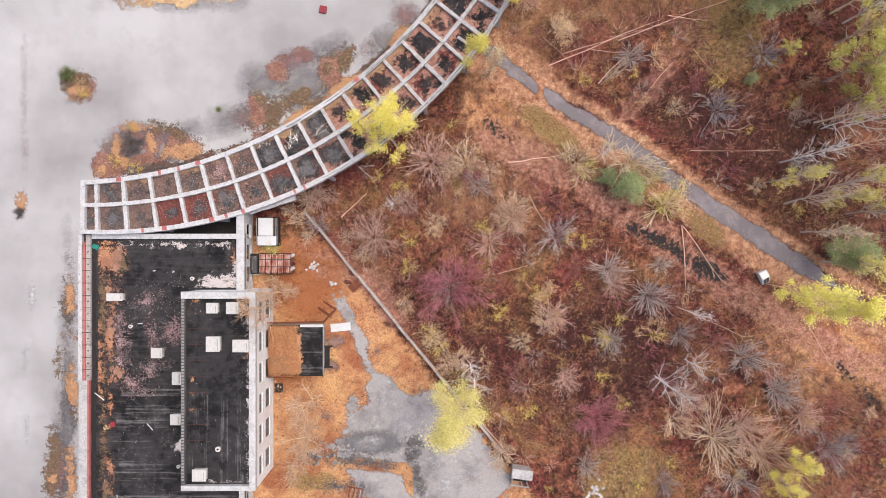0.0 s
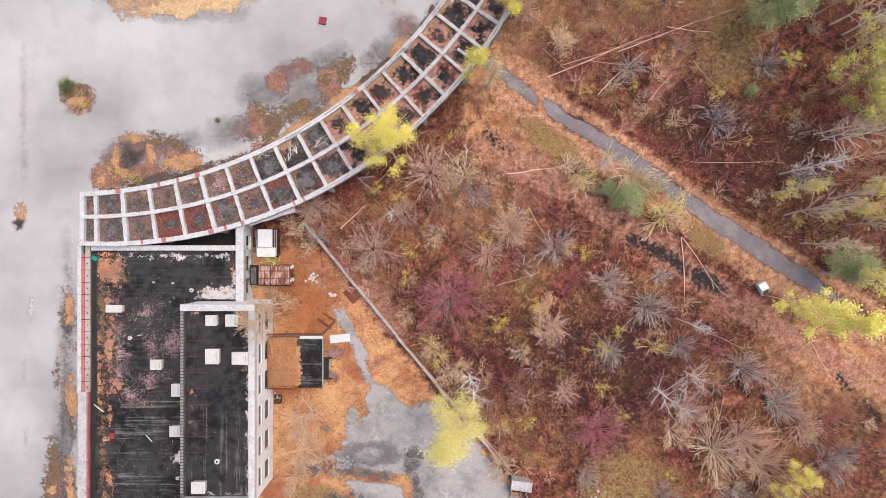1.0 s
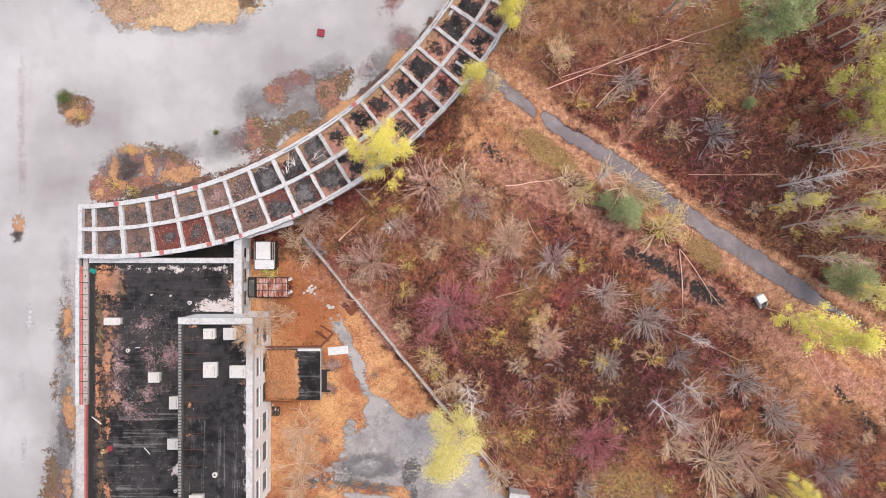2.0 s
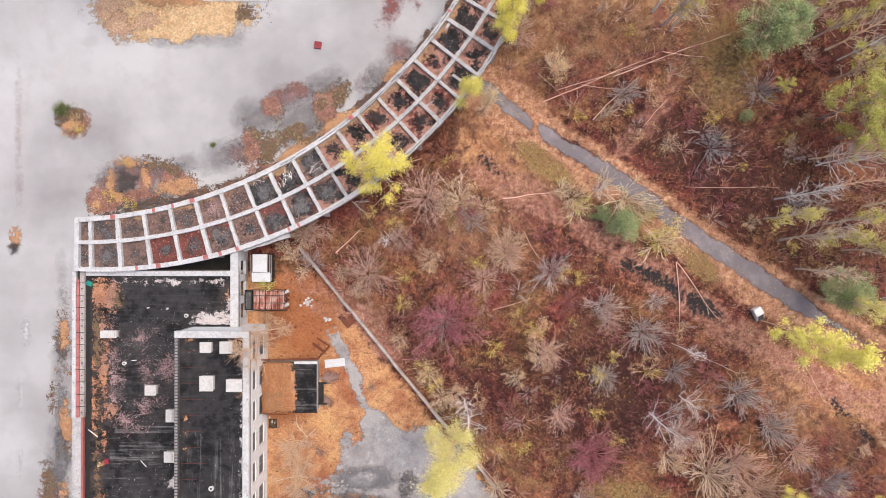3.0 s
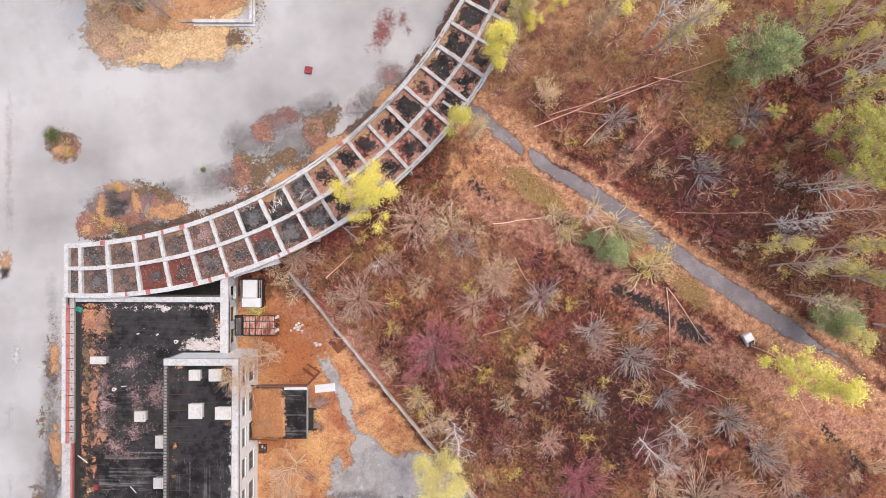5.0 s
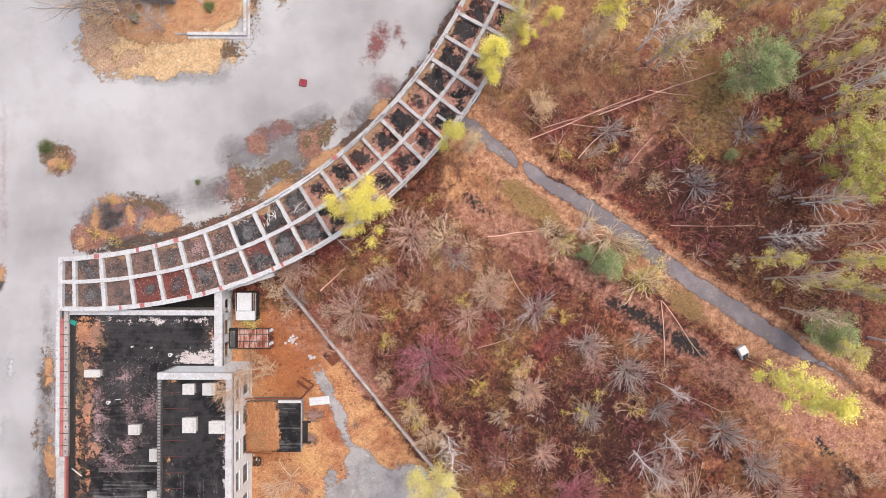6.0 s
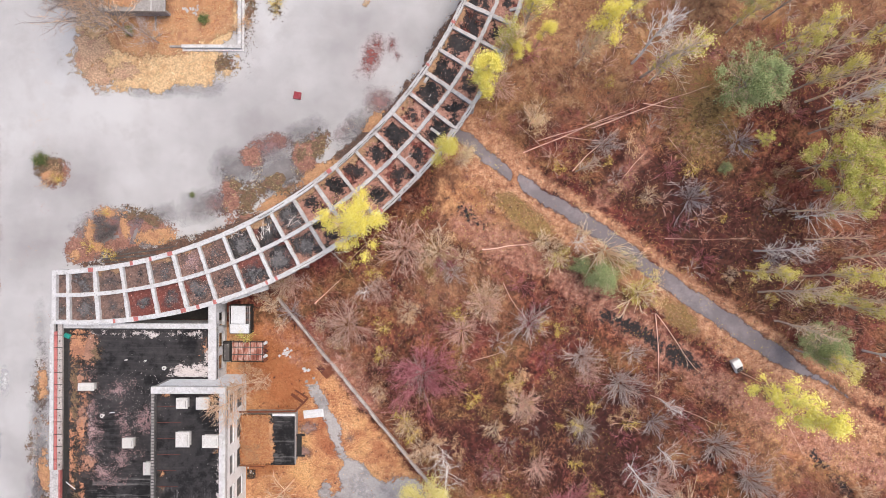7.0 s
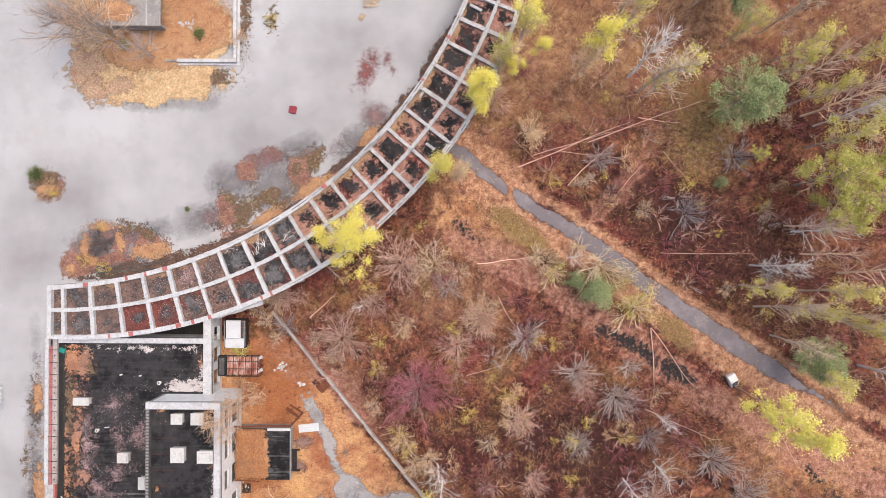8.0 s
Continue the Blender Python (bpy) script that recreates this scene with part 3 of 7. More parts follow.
    tawny = np.maximum(tawny, 0.6 * np.clip(oval(gx, gy, 46, -12, 12, 9, -20) * 2 + wob * 0.3, 0, 1))
    mud = np.maximum(mud, np.clip(oval(gx, gy, 31.6, -2.2, 2.8, 1.3, -35) * 2.5 + wob * 0.4, 0, 1))
    ember = np.clip(oval(gx, gy, -16.0, -3.5, 5.5, 8.0) * 2 + wob * 0.3, 0, 1)
    ember = np.maximum(ember, np.clip(oval(gx, gy, -18.5, -13.0, 4.0, 5.0) * 2 + wob * 0.3, 0, 1))
    for n, a in (("ember", ember), ("verge", verge), ("dark_floor", dark_floor), ("tawny", tawny), ("litter", litter), ("rose", rose), ("grass", grass), ("mud", mud)):
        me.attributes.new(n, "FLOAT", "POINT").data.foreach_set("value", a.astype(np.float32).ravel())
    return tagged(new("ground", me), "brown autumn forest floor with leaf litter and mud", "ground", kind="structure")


build_ground()


def square_field(x, y):
    inside = NW_R + 3.0 - np.hypot(x - NW_C[0], y - NW_C[1])
    return np.where(y > 60, 14 - x, np.maximum(inside, -41.2 - x))


patch("pavement", square_field, -160, 40, -120, 150, 1.6, 0.02, PAVEMENT, "pale bleached asphalt square and street", 0.0, "structure", "pavement")


def path_field(x, y):
    w = 0.8 + 0.35 * np.clip((x - 10) / 25, 0, 1) - 1.15 * np.clip((x - 43) / 8, 0, 1) - 1.0 * np.exp(-((x - 11.7) / 0.4) ** 2)
    return w + (fbm(x, y, 1.1, 41) - 0.5) * 0.8 - along(x, y, PATH) - 0.9 * np.clip(fbm(x, y, 4.0, 44) - 0.62, 0, 1)


patch("road", path_field, 0, 70, -20, 28, 0.16, 0.05, ASPHALT, "narrow grey asphalt path edged with fallen leaves", 0.01, "structure", "path", margin=0.35)


def yard_field(x, y):
    n = (fbm(x, y, 2.2, 51) - 0.5)
    lane = 0.62 - along(x, y, [(-12.7, -5.6), (-11.7, -7.3), (-10.3, -10.1), (-9.2, -13.5), (-7.2, -17.2)]) + n * 1.3
    court = oval(x, y, -2.5, -25.6, 10.5, 7.8, -25) * 6 + n * 3.5
    court = np.maximum(court, 2.0 - along(x, y, [(-7.4, -17.0), (-5.0, -19.5), (-2.0, -22.0)]) + n * 1.5)
    bar = along(x, y, [(-19, -26.2), (-10, -25.8), (-4.5, -26.5), (-3.5, -29)]) - 0.6 + n
    return np.minimum(np.maximum(lane, court), np.where(x > -3.5, 9, bar))


patch("pavement", yard_field, -21, 9, -40, -6, 0.16, 0.045, YARD, "cracked grey asphalt of the yard", 0.01, "structure", "pavement", margin=0.6)


# ---- leaf mats and moss on the square ----
def mat_patch(name, material, ovals, z, label, seed, rough=0.9, cell=0.2):
    xs = [o[0] for o in ovals]
    ys = [o[1] for o in ovals]
    m = max(max(o[2], o[3]) for o in ovals) + 1

    def field(x, y):
        f = np.full(np.shape(x), -9.0)
        for cx, cy, rx, ry, turn in ovals:
            f = np.maximum(f, oval(x, y, cx, cy, rx, ry, turn) * min(rx, ry) * 0.7)
        return f + (fbm(x, y, 2.4, seed) - 0.5) * 1.6 * rough - (0.25 if material is MOSS else 0.0)
    patch(name, field, min(xs) - m, max(xs) + m, min(ys) - m, max(ys) + m, cell, z, material, label, 0.04, seed=seed, margin=0.9)


MOSS_ARMS = [(-22.0, 18.0, 1.0, 2.0, 25), (-15.6, 17.6, 2.2, 0.9, 40), (-12.8, 22.4, 1.5, 1.6, 0), (-18.6, 17.2, 1.2, 1.4, 0), (-20.3, 15.8, 1.6, 2.6, -15), (-17.6, 18.3, 3.4, 1.2, 8), (-19.4, 20.6, 1.1, 2.2, 10), (-14.2, 20.8, 1.2, 2.8, -10), (-11.4, 23.0, 1.2, 2.2, -40), (-17.0, 15.9, 2.4, 1.0, 30), (-23.3, 15.2, 1.6, 1.1, 30)]
mat_patch("weed_patch", PINKMAT, [(-36.6, 11.8, 4.4, 2.4, 8), (-40.3, 10.0, 2.0, 2.0, 0), (-31.6, 12.8, 3.0, 1.5, -15)], 0.03, "reddish weeds grown over the asphalt", 60, 0.8)
mat_patch("moss_patch", MOSS, [(-34.3, 14.0, 1.9, 1.2, -15), (-31.6, 13.4, 2.0, 1.1, -30), (-38.8, 9.3, 2.6, 0.7, 8)], 0.035, "brown moss and weeds grown over the asphalt", 61, 1.0)
mat_patch("leaf_litter", LITTER, [(-40.9, 9.6, 1.0, 1.1, 0), (-39.2, 12.4, 0.8, 2.0, 0), (-37.2, 14.6, 2.1, 0.8, 0), (-35.2, 12.9, 0.7, 1.9, 20), (-38.6, 10.6, 1.2, 0.7, -20), (-31.4, 11.8, 2.5, 1.1, 8)], 0.06, "mat of orange fallen leaves against the gallery", 62, 0.5)
mat_patch("moss_patch", MOSS, MOSS_ARMS, 0.035, "brown moss spreading over the square", 63, 1.2)
mat_patch("weed_patch", PINKMAT, [(-17.0, 23.2, 3.0, 0.9, 5), (-19.8, 21.4, 1.5, 1.6, 0), (-22.6, 16.8, 1.2, 2.2, 0), (-13.6, 21.4, 2.2, 2.4, 0), (-20.0, 14.2, 3.6, 0.9, 24)], 0.028, "reddish weeds round the moss", 59, 1.2)
mat_patch("lichen_patch", STAIN, [(-17.6, 22.8, 3.6, 1.8, 10), (-23.5, 15.8, 2.4, 2.0, 0), (-4.5, 28.0, 2.0, 2.4, 45), (-9.0, 24.5, 2.0, 1.2, 45), (-36.0, 12.4, 5.4, 2.6, 0)], 0.024, "reddish lichen stain on the square", 64, 0.6)
mat_patch("leaf_litter", LITTER, [(-12.0, 19.4, 5.2, 0.8, 32), (-5.2, 25.4, 1.6, 1.0, 50), (-17.5, 15.6, 2.4, 0.8, 28)], 0.065, "orange leaves blown against the gallery", 65, 0.6)
mat_patch("weed_patch", PINKMAT, [(-43.6, 19.4, 1.9, 1.6, 0)], 0.03, "reddish weeds on an island in the square", 58, 0.7)
mat_patch("moss_patch", MOSS, [(-44.2, 20.0, 2.4, 1.9, 0)], 0.035, "island of brown moss on the square", 66, 0.7)
mat_patch("leaf_litter", LITTER, [(-43.8, 19.0, 1.2, 0.7, 0), (-50.6, 5.2, 0.8, 1.6, 0)], 0.06, "orange leaves in a clump", 67, 0.6)
mat_patch("moss_patch", MOSS, [(-46.6, -26.0, 1.7, 5.5, 0), (-46.2, -14.0, 1.0, 2.2, 0), (-45.2, -6.5, 1.0, 4.0, 0), (-45.0, -19.5, 1.2, 3.0, 0)], 0.035, "strip of brown moss along the street", 68, 0.8)
mat_patch("leaf_litter", LITTER, [(-44.8, -6.0, 0.6, 2.0, 0), (-44.5, -17.0, 0.6, 2.2, 0), (-44.8, -28.0, 0.8, 4.0, 0), (-45.4, -10.6, 1.2, 0.6, 0), (-46.9, -27.5, 0.7, 0.9, 0)], 0.06, "orange leaves along the foot of the wall", 69, 1.1)
mat_patch("lichen_patch", STAIN, [(-44.9, -6.0, 0.9, 4.5, 0), (-45.0, -18.0, 0.8, 3.0, 0), (-46.0, -27.0, 1.4, 5.0, 0)], 0.026, "faint reddish stain along the street's edge", 57, 0.5)
mat_patch("dry_grass", STRAW, [(-32.0, 32.6, 9.2, 3.4, 0), (-36.5, 40.0, 4.6, 9.0, 0), (-27.0, 38.5, 6.0, 5.0, 0), (-30.0, 46.0, 9.0, 6.0, 0)], 0.05, "planted island of straw-coloured dry grass", 70, 1.2)
mat_patch("leaf_litter", LITTER, [(-26.2, 38.6, 4.4, 3.6, 0), (-30.0, 46.0, 7.0, 5.0, 0), (-32.0, 35.8, 6.5, 2.4, 0), (-38.6, 31.6, 1.3, 1.3, 0)], 0.12, "orange leaves inside the walled bed", 71, 0.5)
mat_patch("moss_patch", MOSS, [(-23.5, 32.6, 2.3, 1.4, 0), (-20.3, 40.0, 1.0, 7.0, 0), (-17.0, 39.7, 1.0, 1.9, 0)], 0.06, "dark green-brown moss at the bed's edge", 72, 0.4)
mat_patch("leaf_litter", LITTER, [(-34.8, 39.6, 2.6, 1.5, 0)], 2.37, "orange leaves on the shelter's roof", 75, 0.6)
mat_patch("weed_patch", TANMAT, [(-40.0, 33.6, 1.4, 2.8, 0), (-38.4, 31.0, 1.6, 1.4, -30), (-38.2, 34.6, 1.6, 1.2, 0), (-35.4, 31.4, 1.2, 0.8, 0)], 0.14, "tan and pinkish weeds at the corner of the bed", 74, 1.0)
mat_patch("lichen_patch", REDSTAIN, [(-5.8, 33.0, 1.3, 2.4, -15), (-4.8, 35.0, 0.9, 1.3, 0), (-7.2, 31.4, 0.9, 0.9, 0), (-3.2, 34.8, 0.5, 0.8, 0), (-2.4, 33.6, 0.4, 0.4, 0)], 0.03, "red brick dust and stain on the square", 73, 0.7)


def foot_strip(x, y):
    c = np.hypot(x - NW_C[0], y - NW_C[1])
    a = np.degrees(np.arctan2(y - NW_C[1], x - NW_C[0]))
    w = np.interp(a, [-86, -80, -72, -62, -50, -40, -30, -20], [0.2, 1.5, 0.9, 0.7, 1.1, 0.9, 0.6, 0.0])
    return w - np.abs(NW_R - 0.9 - c) + (fbm(x, y, 1.8, 87) - 0.5) * 1.8


patch("rotten_litter", foot_strip, -42, 10, 4, 45, 0.2, 0.045, FOOTMAT, "dark rotten leaves and twigs along the gallery's foot", 0.04, seed=87, margin=0.6)
mat_patch("damp_patch", DAMP, [(-26.0, 15.4, 3.4, 2.4, 20), (-30.5, 14.4, 3.4, 1.6, 10), (-21.5, 20.2, 3.6, 2.6, 0), (-16.4, 19.5, 4.5, 3.2, 30), (-7.0, 24.4, 3.8, 2.0, 45), (-36.0, 12.2, 6.0, 3.6, 0), (-14.0, 24.0, 4.0, 2.0, 20)], 0.022, "damp darker asphalt beside the gallery", 76, 0.9, 0.4)
mat_patch("damp_patch", DAMP, [(-45.4, -10.0, 1.3, 9.0, 0), (-45.8, -26.0, 1.6, 12.0, 0), (-45.2, 1.0, 0.9, 5.0, 0)], 0.0222, "damp darker asphalt along the street's edge", 77, 0.8, 0.4)
mat_patch("damp_patch", DAMP, [(-31.0, 29.4, 6.5, 0.8, 0), (-24.6, 29.8, 2.0, 0.7, 10)], 0.0224, "damp darker asphalt round the walled bed", 96, 0.8, 0.4)
mat_patch("gutter_asphalt", GUTTER, [(-45.1, -22.0, 1.0, 14.0, 0)], 0.0235, "dark asphalt along the foot of the shop", 85, 0.7, 0.4)
mat_patch("asphalt_repair", GUTTER, [(-8.6, -23.4, 4.2, 1.9, 0)], 0.06, "darker resurfaced asphalt in the yard", 86, 0.5, 0.2)
mat_patch("pale_stain", PALESTAIN, [(-4.4, -21.2, 2.2, 1.0, -20), (-1.0, -23.6, 1.0, 2.0, 0), (-6.6, -18.4, 0.7, 1.6, 25), (0.6, -28.0, 1.8, 1.0, 0), (-8.6, -23.2, 3.1, 1.1, 0)], 0.064, "pale dusty stain on the yard's asphalt", 88, 0.9, 0.2)
mat_patch("dark_rubble", GRAVELBED, [(-14.0, -24.8, 2.2, 0.6, 8), (-9.5, -25.5, 4.0, 0.6, -3), (-3.6, -24.0, 0.9, 2.2, -20), (-12.6, -28.6, 2.0, 0.8, 0), (-3.2, -27.4, 0.5, 2.4, 15)], 0.07, "dark crushed rubble with pale chips in the yard", 90, 1.0, 0.14)
mat_patch("rust_line", FAINTRED, [(-50.4, 19.5, 0.42, 8.5, 0), (-50.3, 12.0, 0.5, 3.0, 0)], 0.024, "thin rusty line on the asphalt", 78, 0.25)
mat_patch("mud_patch", MUDSTAIN, [(-12.9, -11.2, 1.3, 0.9, 0), (-13.2, -14.0, 0.9, 0.8, 0), (-8.0, -12.2, 0.7, 0.6, 0), (-14.0, -20.2, 0.9, 0.5, 0)], 0.06, "dried mud showing through the leaves", 79, 0.6, 0.15)


# ---- gallery ----
BAY = math.radians(3.43)
TH0, NBAY = math.radians(-88.8), 25
Z_BEAM, Z_DECK = 4.2, 3.65


def arc_beam(line, a0, a1, half, z0, z1, n, worn=0.0, shift=0.0):
    """A beam along one of the gallery's arcs."""
    bm = bmesh.new()
    rings = []
    c = ((NW_C), (ARC_C), (SE_C))[line]
    r = random.Random(round(a0 * 1000) + line)
    for i in range(n + 1):
        p = arc_point(a0 + (a1 - a0) * i / n, line)
        d = (p - Vector(c)).normalized()
        chip = worn * r.random() ** 3
        q = [p - d * (half - worn * r.random() ** 3) + d * shift, p + d * (half - chip) + d * shift]
        top = z1 - chip * 0.6
        rings.append([bm.verts.new((*q[0], z0)), bm.verts.new((*q[1], z0)), bm.verts.new((*q[1], top)), bm.verts.new((*q[0], z1))])
    for a, b in zip(rings[:-1], rings[1:]):
        for k in range(4):
            bm.faces.new((a[k], a[(k + 1) % 4], b[(k + 1) % 4], b[k]))
    bm.faces.new(rings[0][::-1])
    bm.faces.new(rings[-1])
    bmesh.ops.recalc_face_normals(bm, faces=bm.faces)
    return bm


def worn_beam(p, q, half, z0, z1, seed, worn=0.07):
    """A straight beam with chipped edges."""
    r = random.Random(seed)
    bm = bmesh.new()
    d = (q - p).normalized()
    side = Vector((-d.y, d.x))
    rings = []
    for i in range(9):
        c = p + (q - p) * i / 8
        lo, hi = half - worn * r.random() ** 2, half - worn * r.random() ** 2
        a, b = c - side * lo, c + side * hi
        rings.append([bm.verts.new((*a, z0)), bm.verts.new((*b, z0)), bm.verts.new((*b, z1 - 0.03 * r.random())), bm.verts.new((*a, z1 - 0.03 * r.random()))])
    for a, b in zip(rings[:-1], rings[1:]):
        for k in range(4):
            bm.faces.new((a[k], a[(k + 1) % 4], b[(k + 1) % 4], b[k]))
    bm.faces.new(rings[0][::-1])
    bm.faces.new(rings[-1])
    bmesh.ops.recalc_face_normals(bm, faces=bm.faces)
    return bm


def straight_beam(p, q, half, z0, z1, bevel=0.03):
    d = (q - p)
    m = Matrix.Translation((*((p + q) / 2), 0)) @ Matrix.Rotation(math.atan2(d.y, d.x), 4, "Z")
    return slab((-d.length / 2, -half, z0), (d.length / 2, half, z1), bevel, m)


def build_gallery():
    g = thing("curved_gallery", -20, 9, 0, "long curved roofless-looking concrete gallery with whitewashed grid beams", "gallery")
    inv = g.matrix_world.inverted()
    made = []
    end = TH0 + NBAY * BAY
    lead = math.radians(-90.55)
    for k in range(NBAY + 1):
        th = TH0 + k * BAY
        for line in (0, 1):
            p, q = arc_point(th, line), arc_point(th, line + 1)
            d = (q - p).normalized()
            made.append(part("cross_beam", worn_beam(p + d * 0.24, q - d * 0.2, 0.21 + 0.03 * (k % 3 == 1), Z_DECK - 0.3, Z_BEAM - 0.06, k * 2 + line), WHITE if k < 9 else CONCRETE, g))
        if k % 2 == 0:
            for line in (0, 2):
                p = arc_point(th, line)
                made.append(part("column", slab((p.x - 0.2, p.y - 0.2, 0), (p.x + 0.2, p.y + 0.2, Z_DECK - 0.3), 0.02), CONCRETE, g))
    for line, half in ((0, 0.27), (1, 0.23), (2, 0.27)):
        for k in range(0, NBAY, 5):
            made.append(part("long_beam", arc_beam(line, TH0 + k * BAY if k else lead, TH0 + (k + 5) * BAY - 0.0006, half, Z_DECK - 0.3, Z_BEAM, 60, 0.06 if k < 8 else 0.1), WHITE if k < 8 else CONCRETE, g))
    a, b = arc_point(lead, 0), arc_point(lead, 2)
    made.append(part("end_beam", straight_beam(a + Vector((0.1, 0.27)), b + Vector((0.1, -0.25)), 0.25, 0, Z_BEAM + 0.01), WHITE, g))
    # the deck below the beams
    bm = bmesh.new()
    rings = []
    for i in range(61):
        th = lead + (end - lead) * i / 60
        p, q = arc_point(th, 0), arc_point(th, 2)
        rings.append([bm.verts.new((*v, z)) for v, z in ((p, Z_DECK - 0.25), (q, Z_DECK - 0.25), (q, Z_DECK), (p, Z_DECK))])
    for r0, r1 in zip(rings[:-1], rings[1:]):
        for k in range(4):
            bm.faces.new((r0[k], r0[(k + 1) % 4], r1[(k + 1) % 4], r1[k]))
    bm.faces.new(rings[0][::-1])
    bm.faces.new(rings[-1])
    bmesh.ops.recalc_face_normals(bm, faces=bm.faces)
    made.append(part("deck", bm, FELT_ROOF, g, "black bitumen roof deck between the beams"))
    # a lower ledge beside the first bays, and tar seams on the edge beams
    made.append(part("ledge", worn_beam(Vector((-22.3, 4.25)), Vector((-17.0, 6.0)), 0.36, 2.75, 3.1, 5, 0.12), WHITE, g))
    r = random.Random(77)
    for line, first, shift in ((0, -63.0, -0.02), (0, -63.0, 0.1), (2, -62.0, 0.03)):
        a = first
        while a < -4.5:
            step = 0.5 + 2.2 * r.random()
            if r.random() < 0.62:
                made.append(part("tar_seam", arc_beam(line, radians(a), radians(a + step), 0.018 + 0.02 * r.random(), Z_BEAM - 0.02, Z_BEAM + 0.006, 8, 0.012, shift + 0.04 * r.random()), DARK, g, "black tar seam on the beam"))
            a += step + 0.6 * r.random()
    for o in made:
        o.matrix_parent_inverse = inv
    return g


build_gallery()


# ---- shop building ----
def wall_with_openings(length, height, thick, holes, z0=0.0):
    """A wall along x from 0, its outer face at y = 0, with holes (x0, x1, z0, z1) going through it."""
    bm = bmesh.new()
    xs = sorted({0.0, length, *[h[0] for h in holes], *[h[1] for h in holes]})
    zs = sorted({z0, height, *[h[2] for h in holes], *[h[3] for h in holes]})

    def solid(i, k):
        if not (0 <= i < len(xs) - 1 and 0 <= k < len(zs) - 1):
            return False
        x, z = (xs[i] + xs[i + 1]) / 2, (zs[k] + zs[k + 1]) / 2
        return not any(h[0] < x < h[1] and h[2] < z < h[3] for h in holes)
    cache = {}

    def v(x, y, z):
        if (x, y, z) not in cache:
            cache[(x, y, z)] = bm.verts.new((x, y, z))
        return cache[(x, y, z)]
    for i in range(len(xs) - 1):
        for k in range(len(zs) - 1):
            if not solid(i, k):
                continue
            a, b, c, d = xs[i], xs[i + 1], zs[k], zs[k + 1]
            bm.faces.new((v(a, 0, c), v(b, 0, c), v(b, 0, d), v(a, 0, d)))
            bm.faces.new((v(b, thick, c), v(a, thick, c), v(a, thick, d), v(b, thick, d)))
            if not solid(i - 1, k):
                bm.faces.new((v(a, thick, c), v(a, 0, c), v(a, 0, d), v(a, thick, d)))
            if not solid(i + 1, k):
                bm.faces.new((v(b, 0, c), v(b, thick, c), v(b, thick, d), v(b, 0, d)))
            if not solid(i, k - 1):
                bm.faces.new((v(a, 0, c), v(a, thick, c), v(b, thick, c), v(b, 0, c)))
            if not solid(i, k + 1):
                bm.faces.new((v(a, 0, d), v(b, 0, d), v(b, thick, d), v(a, thick, d)))
    bmesh.ops.recalc_face_normals(bm, faces=bm.faces)
    return bm


B_W, B_E, B_N, B_S = -41.6, -22.8, 1.75, -46.0
P_W, P_E, P_N, P_S = -28.4, -20.4, -4.7, -26.2
Z_ROOF, Z_PAR, Z_TOP, Z_TOPPAR = 2.95, 3.4, 6.55, 7.1


